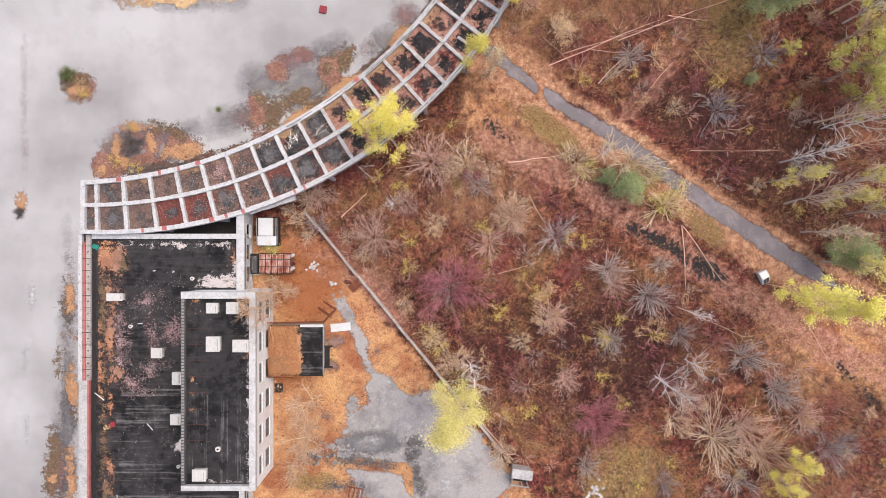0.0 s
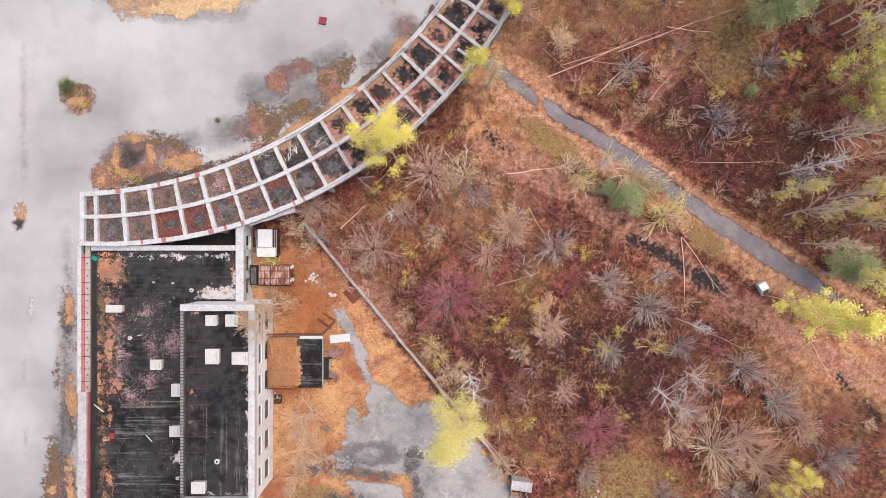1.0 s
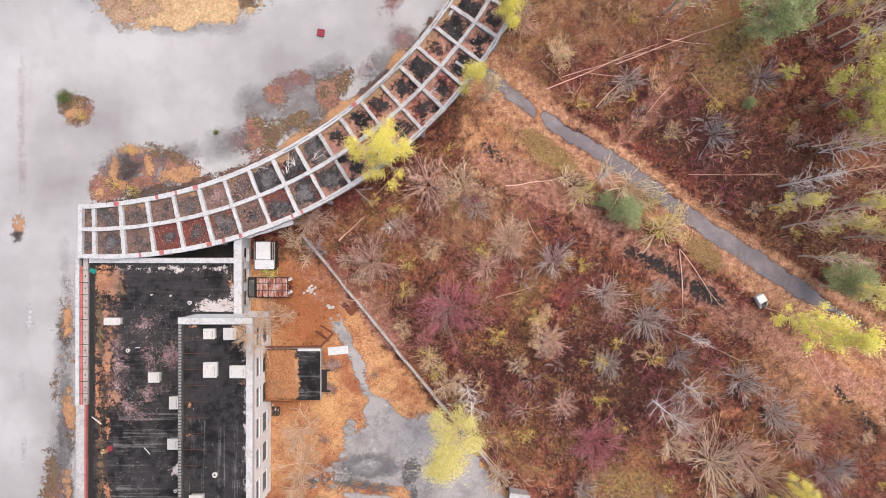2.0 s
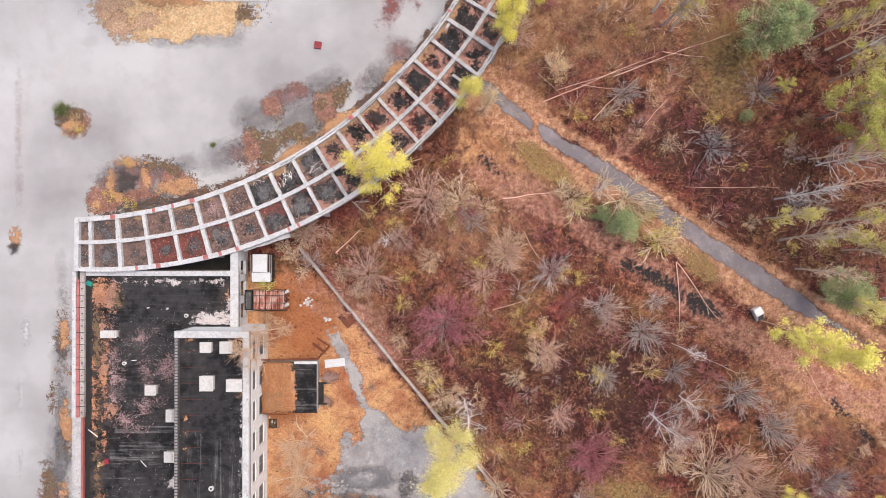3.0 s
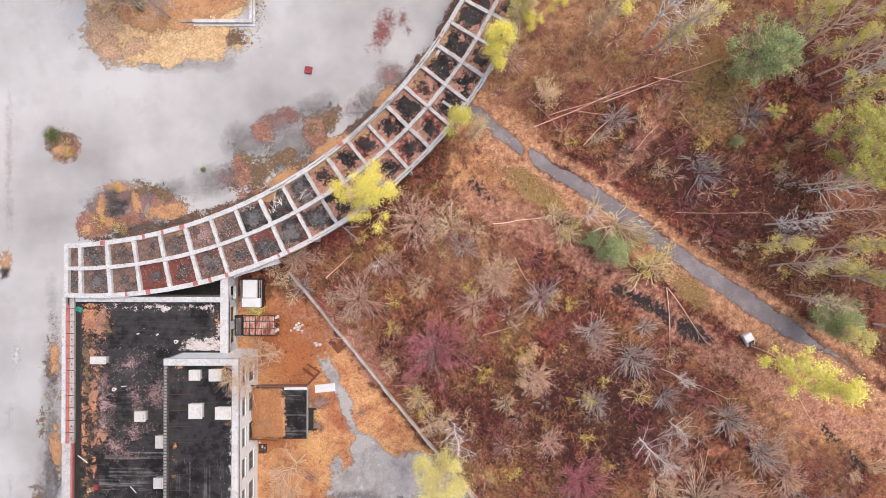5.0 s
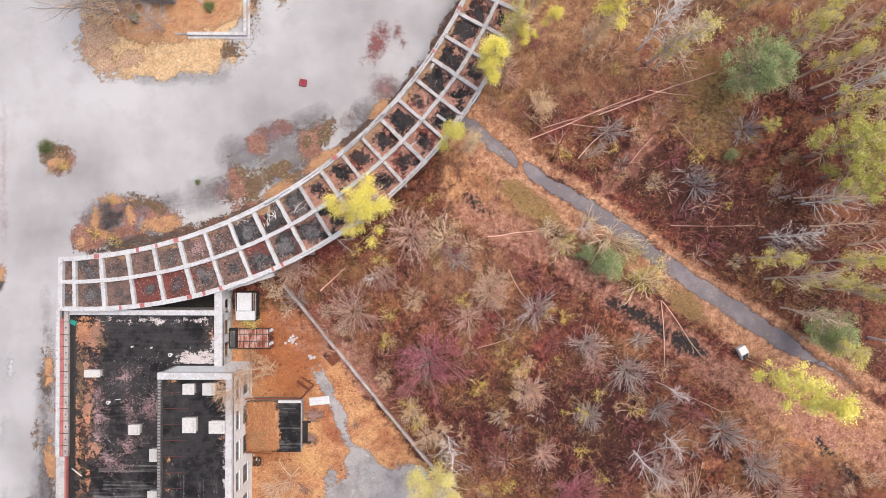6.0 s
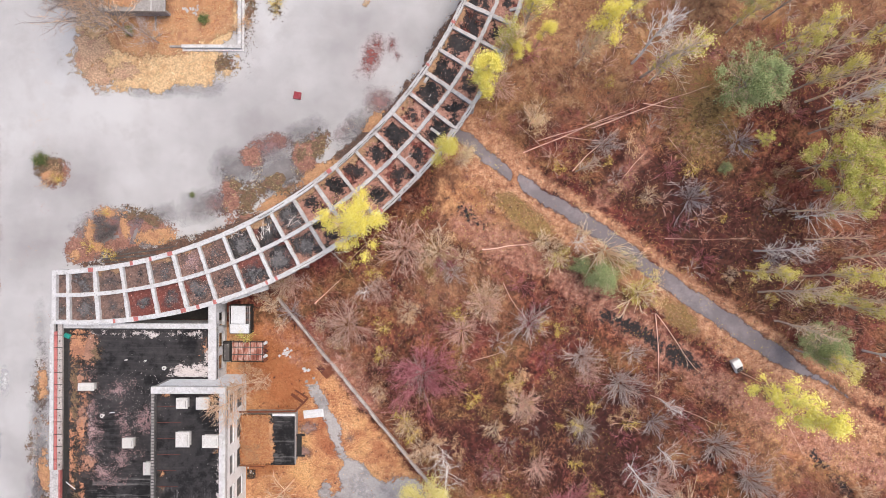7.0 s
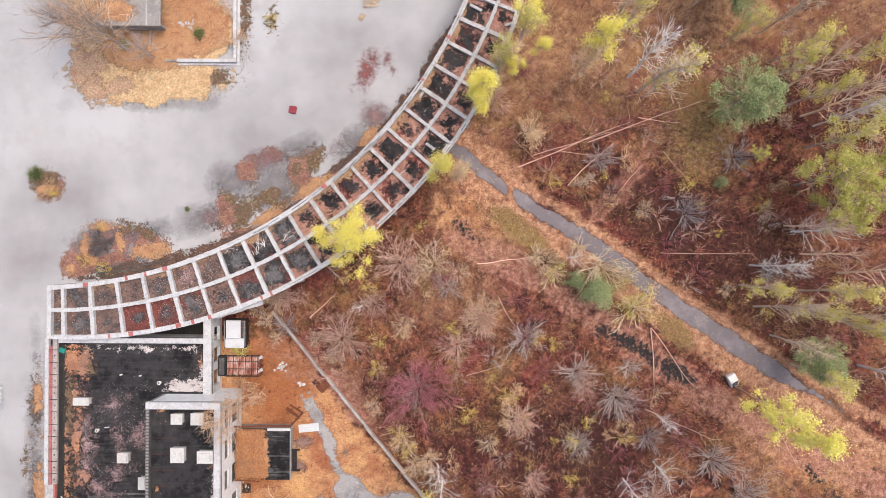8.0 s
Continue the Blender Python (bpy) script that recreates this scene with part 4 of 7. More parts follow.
def build_shop():
    b = thing("abandoned_shop", (B_W + B_E) / 2, -12, 0, "abandoned low shop building with black felt roof and whitewashed upper storey", "building")
    inv = b.matrix_world.inverted()
    made = []

    def add(name, bm, mat, label=""):
        o = part(name, bm, mat, b, label)
        made.append(o)
        return o
    # low block
    add("wall", slab((B_W, B_S, 0), (B_W + 0.35, B_N, Z_ROOF - 0.25), 0), CONCRETE)
    add("wall", slab((B_W + 0.352, B_N - 0.35, 0), (B_E - 0.352, B_N, Z_ROOF - 0.25), 0), CONCRETE)
    add("wall", slab((B_W + 0.352, B_S, 0), (B_E - 0.352, B_S + 0.35, Z_ROOF - 0.25), 0), CONCRETE)
    for y0, y1, holes in ((P_N, 5.0, [(0.9, 2.6, 0.7, 2.4), (3.5, 5.2, 0.7, 2.4), (6.0, 7.6, 0.7, 2.4)]), (B_S, P_S - 0.002, [(2 + 3.4 * i, 4 + 3.4 * i, 0.8, 2.4) for i in range(5)])):
        w = wall_with_openings(y1 - y0, Z_ROOF - 0.25 if y0 < -30 else 3.38, 0.35, holes)
        m = Matrix.Translation((B_E, y0, 0)) @ Matrix.Rotation(radians(90), 4, "Z")
        w.transform(m)
        add("wall", w, WHITE)
    add("roof", slab((B_W, B_S, Z_ROOF - 0.248), (B_E, B_N, Z_ROOF), 0), FELT_ROOF, "black bitumen felt roof with flaking seams")
    add("parapet", slab((B_W + 1.3, B_N - 0.6, Z_ROOF + 0.004), (B_E - 0.92, B_N, Z_PAR), 0.03), WHITE)
    add("parapet", slab((B_E - 0.9, P_N + 0.004, Z_ROOF + 0.004), (B_E + 0.004, 4.2, Z_PAR + 0.02), 0.03), WHITE)
    add("parapet", slab((B_E - 0.6, B_S, Z_ROOF + 0.004), (B_E, P_S - 0.004, Z_PAR), 0.03), WHITE)
    # street edge: kerb, red band, walkway and dark gutter
    jog = -15.1
    add("kerb", slab((B_W - 0.25, jog + 0.004, Z_ROOF - 0.3), (B_W + 0.2, B_N - 0.1, Z_PAR), 0.03), WHITE)
    add("kerb", slab((B_W - 0.2, B_S, Z_ROOF - 0.3), (B_W + 0.78, jog, Z_PAR - 0.03), 0.03), CONCRETE)
    add("red_band", slab((B_W + 0.24, jog + 0.004, Z_ROOF + 0.004), (B_W + 0.56, B_N - 1.0, Z_PAR - 0.05), 0.02), BANDRED, "faded red painted strip")
    add("red_band", slab((B_W + 0.8, B_S, Z_ROOF + 0.004), (B_W + 1.02, jog, Z_PAR - 0.02), 0.02), BANDRED, "faded red painted strip")
    add("walkway", slab((B_W + 0.58, jog + 0.004, Z_ROOF + 0.004), (B_W + 1.12, B_N - 0.1, Z_PAR - 0.12), 0.02), PALEBLOCK)
    add("gutter", slab((B_W + 1.14, B_S, Z_ROOF + 0.004), (B_W + 1.6, B_N - 0.8, Z_ROOF + 0.02), 0), DARK, "dark roof gutter")
    for i in range(11):
        y = B_N - 1.4 - i * 1.42
        add("rung", slab((B_W + 0.22, y - 0.03, Z_PAR - 0.118), (B_W + 1.16, y + 0.03, Z_PAR - 0.04), 0), DARK)
        add("stud", slab((B_W + 0.8, y - 0.75, Z_PAR - 0.118), (B_W + 0.92, y - 0.62, Z_PAR - 0.06), 0), DARK)
    # upper storey
    holes, wins = [], []
    for k in range(6):
        c = -6.95 - 3.45 * k
        for z0, z1 in ((1.35, 3.15), (4.3, 5.5)):
            holes.append((c - 1.1 - P_S, c + 1.1 - P_S, z0, z1))
            wins.append((c, z0, z1))
    w = wall_with_openings(P_N - P_S, Z_TOP - 0.25, 0.4, holes)
    w.transform(Matrix.Translation((P_E, P_S, 0)) @ Matrix.Rotation(radians(90), 4, "Z"))
    add("wall", w, LIT_LIMEWASH, "whitewashed wall with rows of windows")
    add("wall", slab((P_W, P_S, Z_ROOF + 0.004), (P_W + 0.35, P_N, Z_TOP - 0.25), 0), GREY)
    add("wall", slab((P_W + 0.352, P_N - 0.35, 0), (P_E - 0.402, P_N, Z_TOP - 0.25), 0), LIT_LIMEWASH)
    add("wall", slab((P_W + 0.352, P_S, 0), (P_E - 0.402, P_S + 0.35, Z_TOP - 0.25), 0), WHITE)
    add("floor", slab((P_W + 0.36, P_S + 0.36, 3.3), (P_E - 0.41, P_N - 0.36, 3.5), 0), GREY)
    add("roof", slab((P_W, P_S, Z_TOP - 0.248), (P_E, P_N, Z_TOP), 0), FELT_ROOF, "black bitumen felt roof of the upper storey")
    add("parapet", slab((P_W - 0.05, P_S + 0.52, Z_TOP + 0.004), (P_W + 0.36, P_N - 0.72, Z_TOPPAR - 0.02), 0.03), TARRED)
    add("parapet", slab((P_W - 0.05, P_N - 0.7, Z_TOP + 0.004), (P_E + 0.05, P_N + 0.05, Z_TOPPAR), 0.03), WHITE)
    add("parapet", slab((P_E - 0.65, P_S + 0.52, Z_TOP + 0.004), (P_E + 0.05, P_N - 0.72, Z_TOPPAR - 0.02), 0.03), WHITE)
    add("parapet", slab((P_W - 0.05, P_S - 0.05, Z_TOP + 0.004), (P_E + 0.05, P_S + 0.5, Z_TOPPAR), 0.03), WHITE)
    one = None
    for i in range(58):
        y = P_N - 0.95 - i * 0.34
        o = add("coping_block", slab((0, -0.1, 0), (0.3, 0.1, 0.05), 0.01), GREY) if one is None else new("coping_block", one)
        one = o.data
        if i:
            o.parent = b
            made.append(o)
        o.location = (P_W + 0.02, y, Z_TOPPAR - 0.016)
    for c, z0, z1 in wins:
        win = new("window")
        win.parent, win.matrix_parent_inverse = b, inv
        bm = bmesh.new()
        x = P_E - 0.2
        for lo, hi in (((x, c - 1.09, z0 + 0.01), (x + 0.08, c - 1.0, z1 - 0.01)), ((x, c + 1.0, z0 + 0.01), (x + 0.08, c + 1.09, z1 - 0.01)), ((x, c - 1.0, z0 + 0.01), (x + 0.08, c + 1.0, z0 + 0.1)), ((x, c - 1.0, z1 - 0.1), (x + 0.08, c + 1.0, z1 - 0.01)), ((x, c - 0.04, z0 + 0.1), (x + 0.08, c + 0.04, z1 - 0.1))):
            block(bm, lo, hi)
        part("window_frame", bm, GREY, win)
        part("pane", slab((x + 0.03, c - 1.0, z0 + 0.1), (x + 0.045, c + 1.0, z1 - 0.1), 0), GLASS, win)
        part("sill", slab((P_E - 0.1, c - 1.15, z0 - 0.06), (P_E + 0.1, c + 1.15, z0 - 0.002), 0.01), CONCRETE, win)
    for o in made:
        o.matrix_parent_inverse = inv
    return b


build_shop()


# one near-black sheet fills the gap between shop and gallery
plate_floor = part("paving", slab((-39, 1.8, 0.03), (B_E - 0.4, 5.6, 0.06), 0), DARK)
tagged(plate_floor, "near-black paving in the gap beside the gallery", "pavement", kind="structure")


def vent_box(x, y, z, w, d, h=0.75):
    """A sheet-metal roof vent: curb, casing with seams, and a cap."""
    v = thing("roof_vent", x, y, z, "white painted sheet-metal roof vent box", "roof vent", "vents on the roof")
    part("curb", slab((-w / 2 + 0.06, -d / 2 + 0.06, 0.004), (w / 2 - 0.06, d / 2 - 0.06, 0.18), 0.01), GREY, v)
    part("casing", slab((-w / 2 + 0.1, -d / 2 + 0.1, 0.18), (w / 2 - 0.1, d / 2 - 0.1, h - 0.08), 0.01), VENTPAINT, v)
    bm = slab((-w / 2, -d / 2, h - 0.08), (w / 2, d / 2, h), 0.015)
    n = 3
    for i in range(1, n):
        x0 = -w / 2 + w * i / n
        block(bm, (x0 - 0.02, -d / 2 + 0.03, h), (x0 + 0.02, d / 2 - 0.03, h + 0.03))
    cap = part("cap", bm, VENTPAINT, v)
    part("flap", slab((-w / 2 + 0.14, -d / 2 + 0.1, h + 0.034), (w / 2 - 0.3, d / 2 - 0.22, h + 0.09), 0.01), VENTPAINT, cap)
    part("slot", slab((w / 2 - 0.24, -d / 2 + 0.2, h + 0.004), (w / 2 - 0.19, d / 2 - 0.3, h + 0.012), 0), GREY, cap, "dark slot beside the flap")
    return v


for x, y, w, d in ((-37.5, -5.5, 1.85, 0.85), (-32.7, -11.9, 1.3, 1.15), (-30.4, -14.8, 1.1, 1.45), (-30.55, -19.5, 1.2, 1.25)):
    vent_box(x, y, Z_ROOF, w, d)
for x, y, w, d in ((-25.0, -6.4, 1.25, 1.15), (-22.8, -6.4, 1.35, 1.3), (-24.9, -10.3, 1.5, 1.65), (-21.9, -10.5, 1.75, 1.35), (-26.4, -24.5, 1.5, 1.3)):
    vent_box(x, y, Z_TOP, w, d)


# ---- fence, hut, sheds ----
def build_fence():
    a, b = Vector(FENCE[0]), Vector(FENCE[1])
    d = (b - a).normalized()
    f = thing("block_wall", a.x, a.y, 0, "low grey concrete block wall crossing the undergrowth", "wall", rz=math.degrees(math.atan2(d.y, d.x)))
    n = int((b - a).length / 2.5)
    r = random.Random(31)
    for i in range(n):
        h = 0.5 + 0.12 * r.random()
        m = Matrix.Translation((i * 2.5 + 1.25, 0.08 * (r.random() - 0.5), 0)) @ Matrix.Rotation(radians(1.6 * (r.random() - 0.5)), 4, "Z")
        part("panel", slab((-1.22, -0.15, -0.1), (1.22, 0.13, h), 0.03, m), PALEBLOCK, f)
        if r.random() < 0.8:
            part("coping", slab((-1.2 + 0.5 * r.random(), -0.17, h + 0.004), (1.2 - 0.5 * r.random(), 0.06, h + 0.08), 0.02, m), PALEBLOCK, f)
    return f


build_fence()


def build_hut():
    h = thing("truck_cab", -20.7, 1.9, 0, "derelict dark truck cab with white roof and bonnet panels", "vehicle wreck")
    part("body", slab((-1.25, -1.55, 0.35), (1.25, 1.85, 1.55), 0.06), DARK, h)
    part("roof_panel", slab((-0.95, -0.35, 1.554), (0.75, 1.75, 1.9), 0.05), PANEL, h, "white sheet-metal roof")
    part("bonnet", slab((-1.1, -1.5, 1.554), (1.1, -0.38, 1.72), 0.05), PANEL, h, "white sheet-metal bonnet")
    for x in (-1.18, 1.0, 1.2):
        bm = bmesh.new()
        tube(bm, (x, -1.4, 1.62), (x, 1.7, 1.75), 0.05)
        part("rail", bm, GREY, h)
    for y in (0.1, 0.9, 1.6):
        part("bracket", slab((0.78, y - 0.06, 1.556), (1.3, y + 0.06, 1.66), 0.01), RUST, h)
    for x in (-1.1, 1.1):
        for y in (-1.1, 1.2):
            bm = bmesh.new()
            tube(bm, (x - 0.14, y, 0.42), (x + 0.14, y, 0.42), 0.42, sides=16)
            wheel = part("wheel", bm, DARK, h)
            side = 0.15 if x > 0 else -0.15
            bm = bmesh.new()
            tube(bm, (x + side - 0.02, y, 0.42), (x + side + 0.02, y, 0.42), 0.22, sides=14)
            part("rim", bm, RUST, wheel, "rusty steel rim")


build_hut()


def build_truck_bed():
    h = thing("truck_bed", -20.2, -1.75, 0, "rusty truck bed with dark bent ribs and leaves inside", "vehicle wreck")
    part("floor_plate", slab((-2.45, -1.15, 0.8), (2.2, 1.15, 0.95), 0.02), BED, h)
    part("locker", slab((-2.5, -1.2, 0.955), (-1.6, 1.2, 1.5), 0.06), DARK, h, "dark steel box at the bed's end")
    part("lid", slab((-2.35, -1.05, 1.504), (-1.75, 0.9, 1.56), 0.02), TARRED, h)
    part("load", slab((-1.5, -1.05, 0.955), (2.15, 1.05, 1.3), 0.06), BED, h, "buckled sheet metal with rusty streaks")
    for y in (-1.2, -0.35, 0.5, 1.2):
        part("side_rail", slab((-1.54, y - 0.045, 1.4), (2.3, y + 0.045, 1.5), 0.02), TARRED if abs(y) < 1 else DARK, h)
    for i in range(6):
        x = -1.45 + i * 0.72
        bm = bmesh.new()
        for y0, y1, z0, z1 in ((-1.2, -1.2, 0.96, 1.55), (-1.2, 1.2, 1.55, 1.55), (1.2, 1.2, 1.55, 0.96)):
            tube(bm, (x, y0, z0), (x + 0.05 * (i % 2), y1, z1), 0.035, sides=6)
        part("rib", bm, DARK, h)
    for i, y in enumerate((-1.0, -0.55, 0.0, 0.5, 1.0)):
        bm = bmesh.new()
        tube(bm, (2.25, y - 0.16, 1.2), (2.6, y + 0.1, 1.25 + 0.1 * (i % 2)), 0.15, 0.2, 10)
        part("drum", bm, (RUST, PANEL, DARKRUST)[i % 3], h)
    for x in (-2.3, -1.7):
        part("white_strip", slab((x, -1.3, 1.0), (x + 0.45, -1.22, 1.2), 0.01), PANEL, h)
    part("chassis", slab((-2.2, -0.6, 0.0), (2.1, 0.6, 0.796), 0.03), DARK, h)


build_truck_bed()


def build_shed():
    h = thing("lean_to_shed", -17.0, -11.8, 0, "lean-to shed with black felt roof half covered in orange leaves", "shed")
    for y in (-2.85, 2.75):
        part("side_wall", slab((-3.1, y - 0.1, 0), (2.8, y + 0.1, 2.2), 0.01), GREY, h)
    part("front_wall", slab((2.62, -2.74, 0), (2.8, 2.64, 2.2), 0.01), GREY, h)
    part("roof", slab((-3.3, -3.0, 2.2), (3.0, 2.95, 2.36), 0.02, Matrix.Rotation(radians(1.2), 4, "Y")), FELT, h)
    part("flashing", slab((0.4, 2.72, 2.33), (3.05, 3.02, 2.4), 0.01), PANEL, h, "white flashing strip")
    part("edge_board", slab((3.0, -2.9, 2.05), (3.12, 2.95, 2.33), 0.01), GREY, h)
    for y in (-2.0, 0.4):
        part("canopy_bracket", slab((3.12, y - 0.1, 1.9), (4.1, y + 0.1, 2.05), 0.01), DARK, h)
    part("canopy", slab((3.13, -2.0, 1.75), (3.7, 0.4, 1.88), 0.01), DARK, h)
    return h


build_shed()
patch("leaf_litter", lambda x, y: np.minimum(np.minimum(x + 20.35, -16.6 + (fbm(x, y, 1.5, 81) - 0.5) * 1.4 - x), np.minimum(y + 14.75, -8.9 - y)), -20.4, -15.8, -14.8, -8.8, 0.14, 2.42, LITTER, "orange leaves and moss on the shed roof", 0.03, seed=81, margin=0.2)


def pipe_run(name, pts, r, material, label, category):
    bm = bmesh.new()
    for a, b in zip(pts[:-1], pts[1:]):
        tube(bm, a, b, r)
    ob = part(name, bm, material)
    return tagged(ob, label, category)


patch("moss_patch", lambda x, y: np.minimum(np.minimum(x + 20.3, -14.6 - y + (fbm(x, y, 1.2, 83) - 0.5) * 9 + 2.0), np.minimum(-17.6 - x + (fbm(x, y, 1.2, 84) - 0.5) * 2, y + 14.7)), -20.4, -16, -14.8, -9, 0.14, 2.435, DRYMOSS, "brown-green moss on the shed roof", 0.03, seed=84, margin=0.2)
pipe_run("rusty_pipe", [(-20.4, -8.6, 2.5), (-13.9, -8.5, 2.45), (-12.5, -7.0, 2.3), (-14.0, -6.1, 2.2)], 0.11, RUST, "bent rusty pipe beside the shed", "pipe")
pipe_run("rusty_pipe", [(-20.4, -14.9, 2.3), (-17.5, -15.0, 2.25)], 0.07, RUST, "short rusty pipe beside the shed", "pipe")


def build_kiosk():
    h = thing("pump_hut", 9.2, -26.8, 0, "small grey concrete hut at the end of the fence", "hut", rz=-8)
    part("wall", slab((-1.05, 0.7, 0), (1.05, 0.85, 1.95), 0.02), CONCRETE, h)
    part("wall", slab((-1.05, -1.1, 0), (-0.92, 0.69, 1.6), 0.02), GREY, h)
    part("floor", slab((-0.9, -1.1, 0), (1.1, 0.69, 0.1), 0.01), DARK, h)
    part("roof", slab((-1.2, -0.15, 1.955), (1.25, 0.98, 2.1), 0.03), CONCRETE, h)
    part("beam", slab((-1.05, -1.15, 1.65), (1.1, -1.0, 1.8), 0.02), GREY, h)
    for x in (-0.98, 0.3, 1.0):
        part("post", slab((x - 0.06, -1.13, 0), (x + 0.06, -1.02, 1.645), 0.01), WHITE, h)
    part("bench", slab((-0.6, -0.7, 0.1), (0.5, -0.3, 0.5), 0.02), RUST, h)


build_kiosk()


def build_booth():
    h = thing("white_cabin", 38.35, -3.35, 0.05, "small white metal cabin shell with a dark framed opening", "cabin", rz=-61)
    bm = bmesh.new()
    prof = [(-0.95, 0.0), (0.95, 0.0), (1.0, 0.25), (0.1, 1.0), (-0.85, 1.0), (-0.95, 0.85)]
    sides = [[bm.verts.new((x, y, z)) for x, z in prof] for y in (-0.58, 0.58)]
    for i in range(len(prof)):
        bm.faces.new((sides[0][i], sides[0][(i + 1) % 6], sides[1][(i + 1) % 6], sides[1][i]))
    bm.faces.new(sides[0][::-1])
    bm.faces.new(sides[1])
    bmesh.ops.recalc_face_normals(bm, faces=bm.faces)
    bmesh.ops.bevel(bm, geom=list(bm.edges), offset=0.03, segments=2, affect="EDGES")
    part("body", bm, CABIN, h)
    tilt = Matrix.Translation((0.56, 0, 0.63)) @ Matrix.Rotation(math.atan2(0.75, 0.9), 4, "Y")
    opening = part("opening", slab((-0.44, -0.46, 0.004), (0.46, 0.46, 0.02), 0, tilt), DARK, h, "dark empty window opening")
    for y in (-0.47, 0.0, 0.47):
        part("frame_bar", slab((-0.46, y - 0.025, 0.021), (0.48, y + 0.025, 0.05), 0, tilt), PANEL if y else GREY, opening)
    part("frame_bar", slab((-0.02, -0.44, 0.0215), (0.03, 0.44, 0.045), 0, tilt), GREY, opening)


build_booth()
bpy.data.objects["white_cabin"].scale = (0.85, 0.85, 0.85)


# ---- walled bed, ruin and marks on the square ----
def build_bed():
    h = thing("bed_wall", -21.3, 34.5, 0, "low white concrete wall round a planted bed", "low wall")
    part("wall", slab((-6.9, -0.2, 0), (0.18, 0.2, 0.55), 0.03), WHITE, h)
    part("wall", slab((-0.2, 0.205, 0), (0.2, 16.0, 0.5), 0.03), WHITE, h)
    part("wall", slab((-8.4, -0.1, 0), (-7.0, 0.16, 0.3), 0.03, Matrix.Rotation(radians(0), 4, "Z")), GREY, h)
    part("footing", slab((-6.9, -0.5, 0), (0.5, -0.21, 0.18), 0.03), WHITE, h)
    part("footing", slab((0.21, -0.2, 0), (0.5, 16.0, 0.18), 0.03), WHITE, h)


build_bed()


def build_ruin():
    h = thing("concrete_shelter", -32.2, 41.5, 0, "low ruined concrete shelter with a mossy cracked roof", "shelter")
    part("wall", slab((-4.5, -3.3, 0), (2.6, -3.0, 2.1), 0.02), GREY, h)
    part("wall", slab((-4.5, 2.2, 0), (2.6, 2.5, 2.1), 0.02), GREY, h)
    part("wall", slab((-4.5, -2.99, 0), (-4.2, 2.19, 2.1), 0.02), GREY, h)
    part("roof", slab((-4.8, -3.6, 2.104), (2.9, 2.8, 2.35), 0.04), GREY, h)
    part("roof_strip", slab((1.2, -3.56, 2.354), (1.4, 2.78, 2.42), 0.02), CONCRETE, h)
    part("pipe", slab((0.8, -5.2, 0.3), (0.95, -3.31, 0.45), 0.02), GREY, h)


build_ruin()


def plate(x, y, w, d, rz, material, label, category, name="steel_plate", z=0.024, h=0.06):
    ob = part(name, slab((-w / 2, -d / 2, 0), (w / 2, d / 2, h), 0.01), material)
    ob.matrix_world = pose(x, y, z, 0, 0, rz)
    return tagged(ob, label, category)


plate(-14.4, 28.75, 0.86, 0.84, -10, RED, "small square red painted steel plate on the square", "steel plate", h=0.25)
mat_patch("lane_mark", MARK, [(-49.4, -5.5, 0.6, 1.9, 0)], 0.024, "worn white painted lane mark on the street", 91, 0.3, 0.12)
mat_patch("lane_mark", MARK, [(-50.2, -13.6, 0.42, 2.1, 0)], 0.024, "worn white painted lane mark on the street", 92, 0.3, 0.12)
mat_patch("lane_mark", MARK, [(-50.1, -21.6, 0.42, 1.7, 0)], 0.024, "worn white painted lane mark on the street", 93, 0.3, 0.12)
plate(-12.3, -9.4, 2.4, 0.95, 6, PANEL, "white panel lying on the leaves", "panel", "white_board", h=0.12)
plate(-5.0, 41.7, 1.9, 1.2, 4, STRAW, "yellowed rotten block lying on the square", "rubble", "rotten_block", h=0.5)
plate(-6.2, 39.9, 0.9, 0.6, 60, STRAW, "small yellowed lump lying on the square", "rubble", "rotten_block", h=0.25)
plate(-42.4, 5.0, 0.7, 0.6, 30, CONCRETE, "pale concrete lump at the gallery's corner", "rubble", "concrete_lump", h=0.4)
FRAME = thing("rusty_scrap", -11.3, -4.6, 0.03, "folded rusty steel sheet lying on the leaves", "scrap metal", rz=-48)
part("leaf_plate", slab((-0.95, -0.06, 0), (0.85, 0.62, 0.05), 0.01), DARKRUST, FRAME)
part("leaf_plate", slab((-0.1, 0.0, 0.06), (0.85, 1.3, 0.12), 0.01), RUST, FRAME)
GRATE = thing("rusty_grate", -10.6, -29.2, 0.05, "rusty comb of steel bars lying in the yard", "scrap metal", rz=-12)
part("back_bar", slab((-1.0, 0.45, 0), (1.0, 0.58, 0.12), 0.02), RUST, GRATE)
for i in range(8):
    part("bar", slab((-0.95 + i * 0.26, -0.6 - 0.1 * (i % 3), 0), (-0.85 + i * 0.26, 0.44, 0.1), 0.02), RUST if i % 2 else BED, GRATE)
plate(-14.2, -7.6, 1.9, 0.3, -35, RUST, "rusty steel beam lying on the leaves", "scrap metal", "rusty_beam", h=0.2)


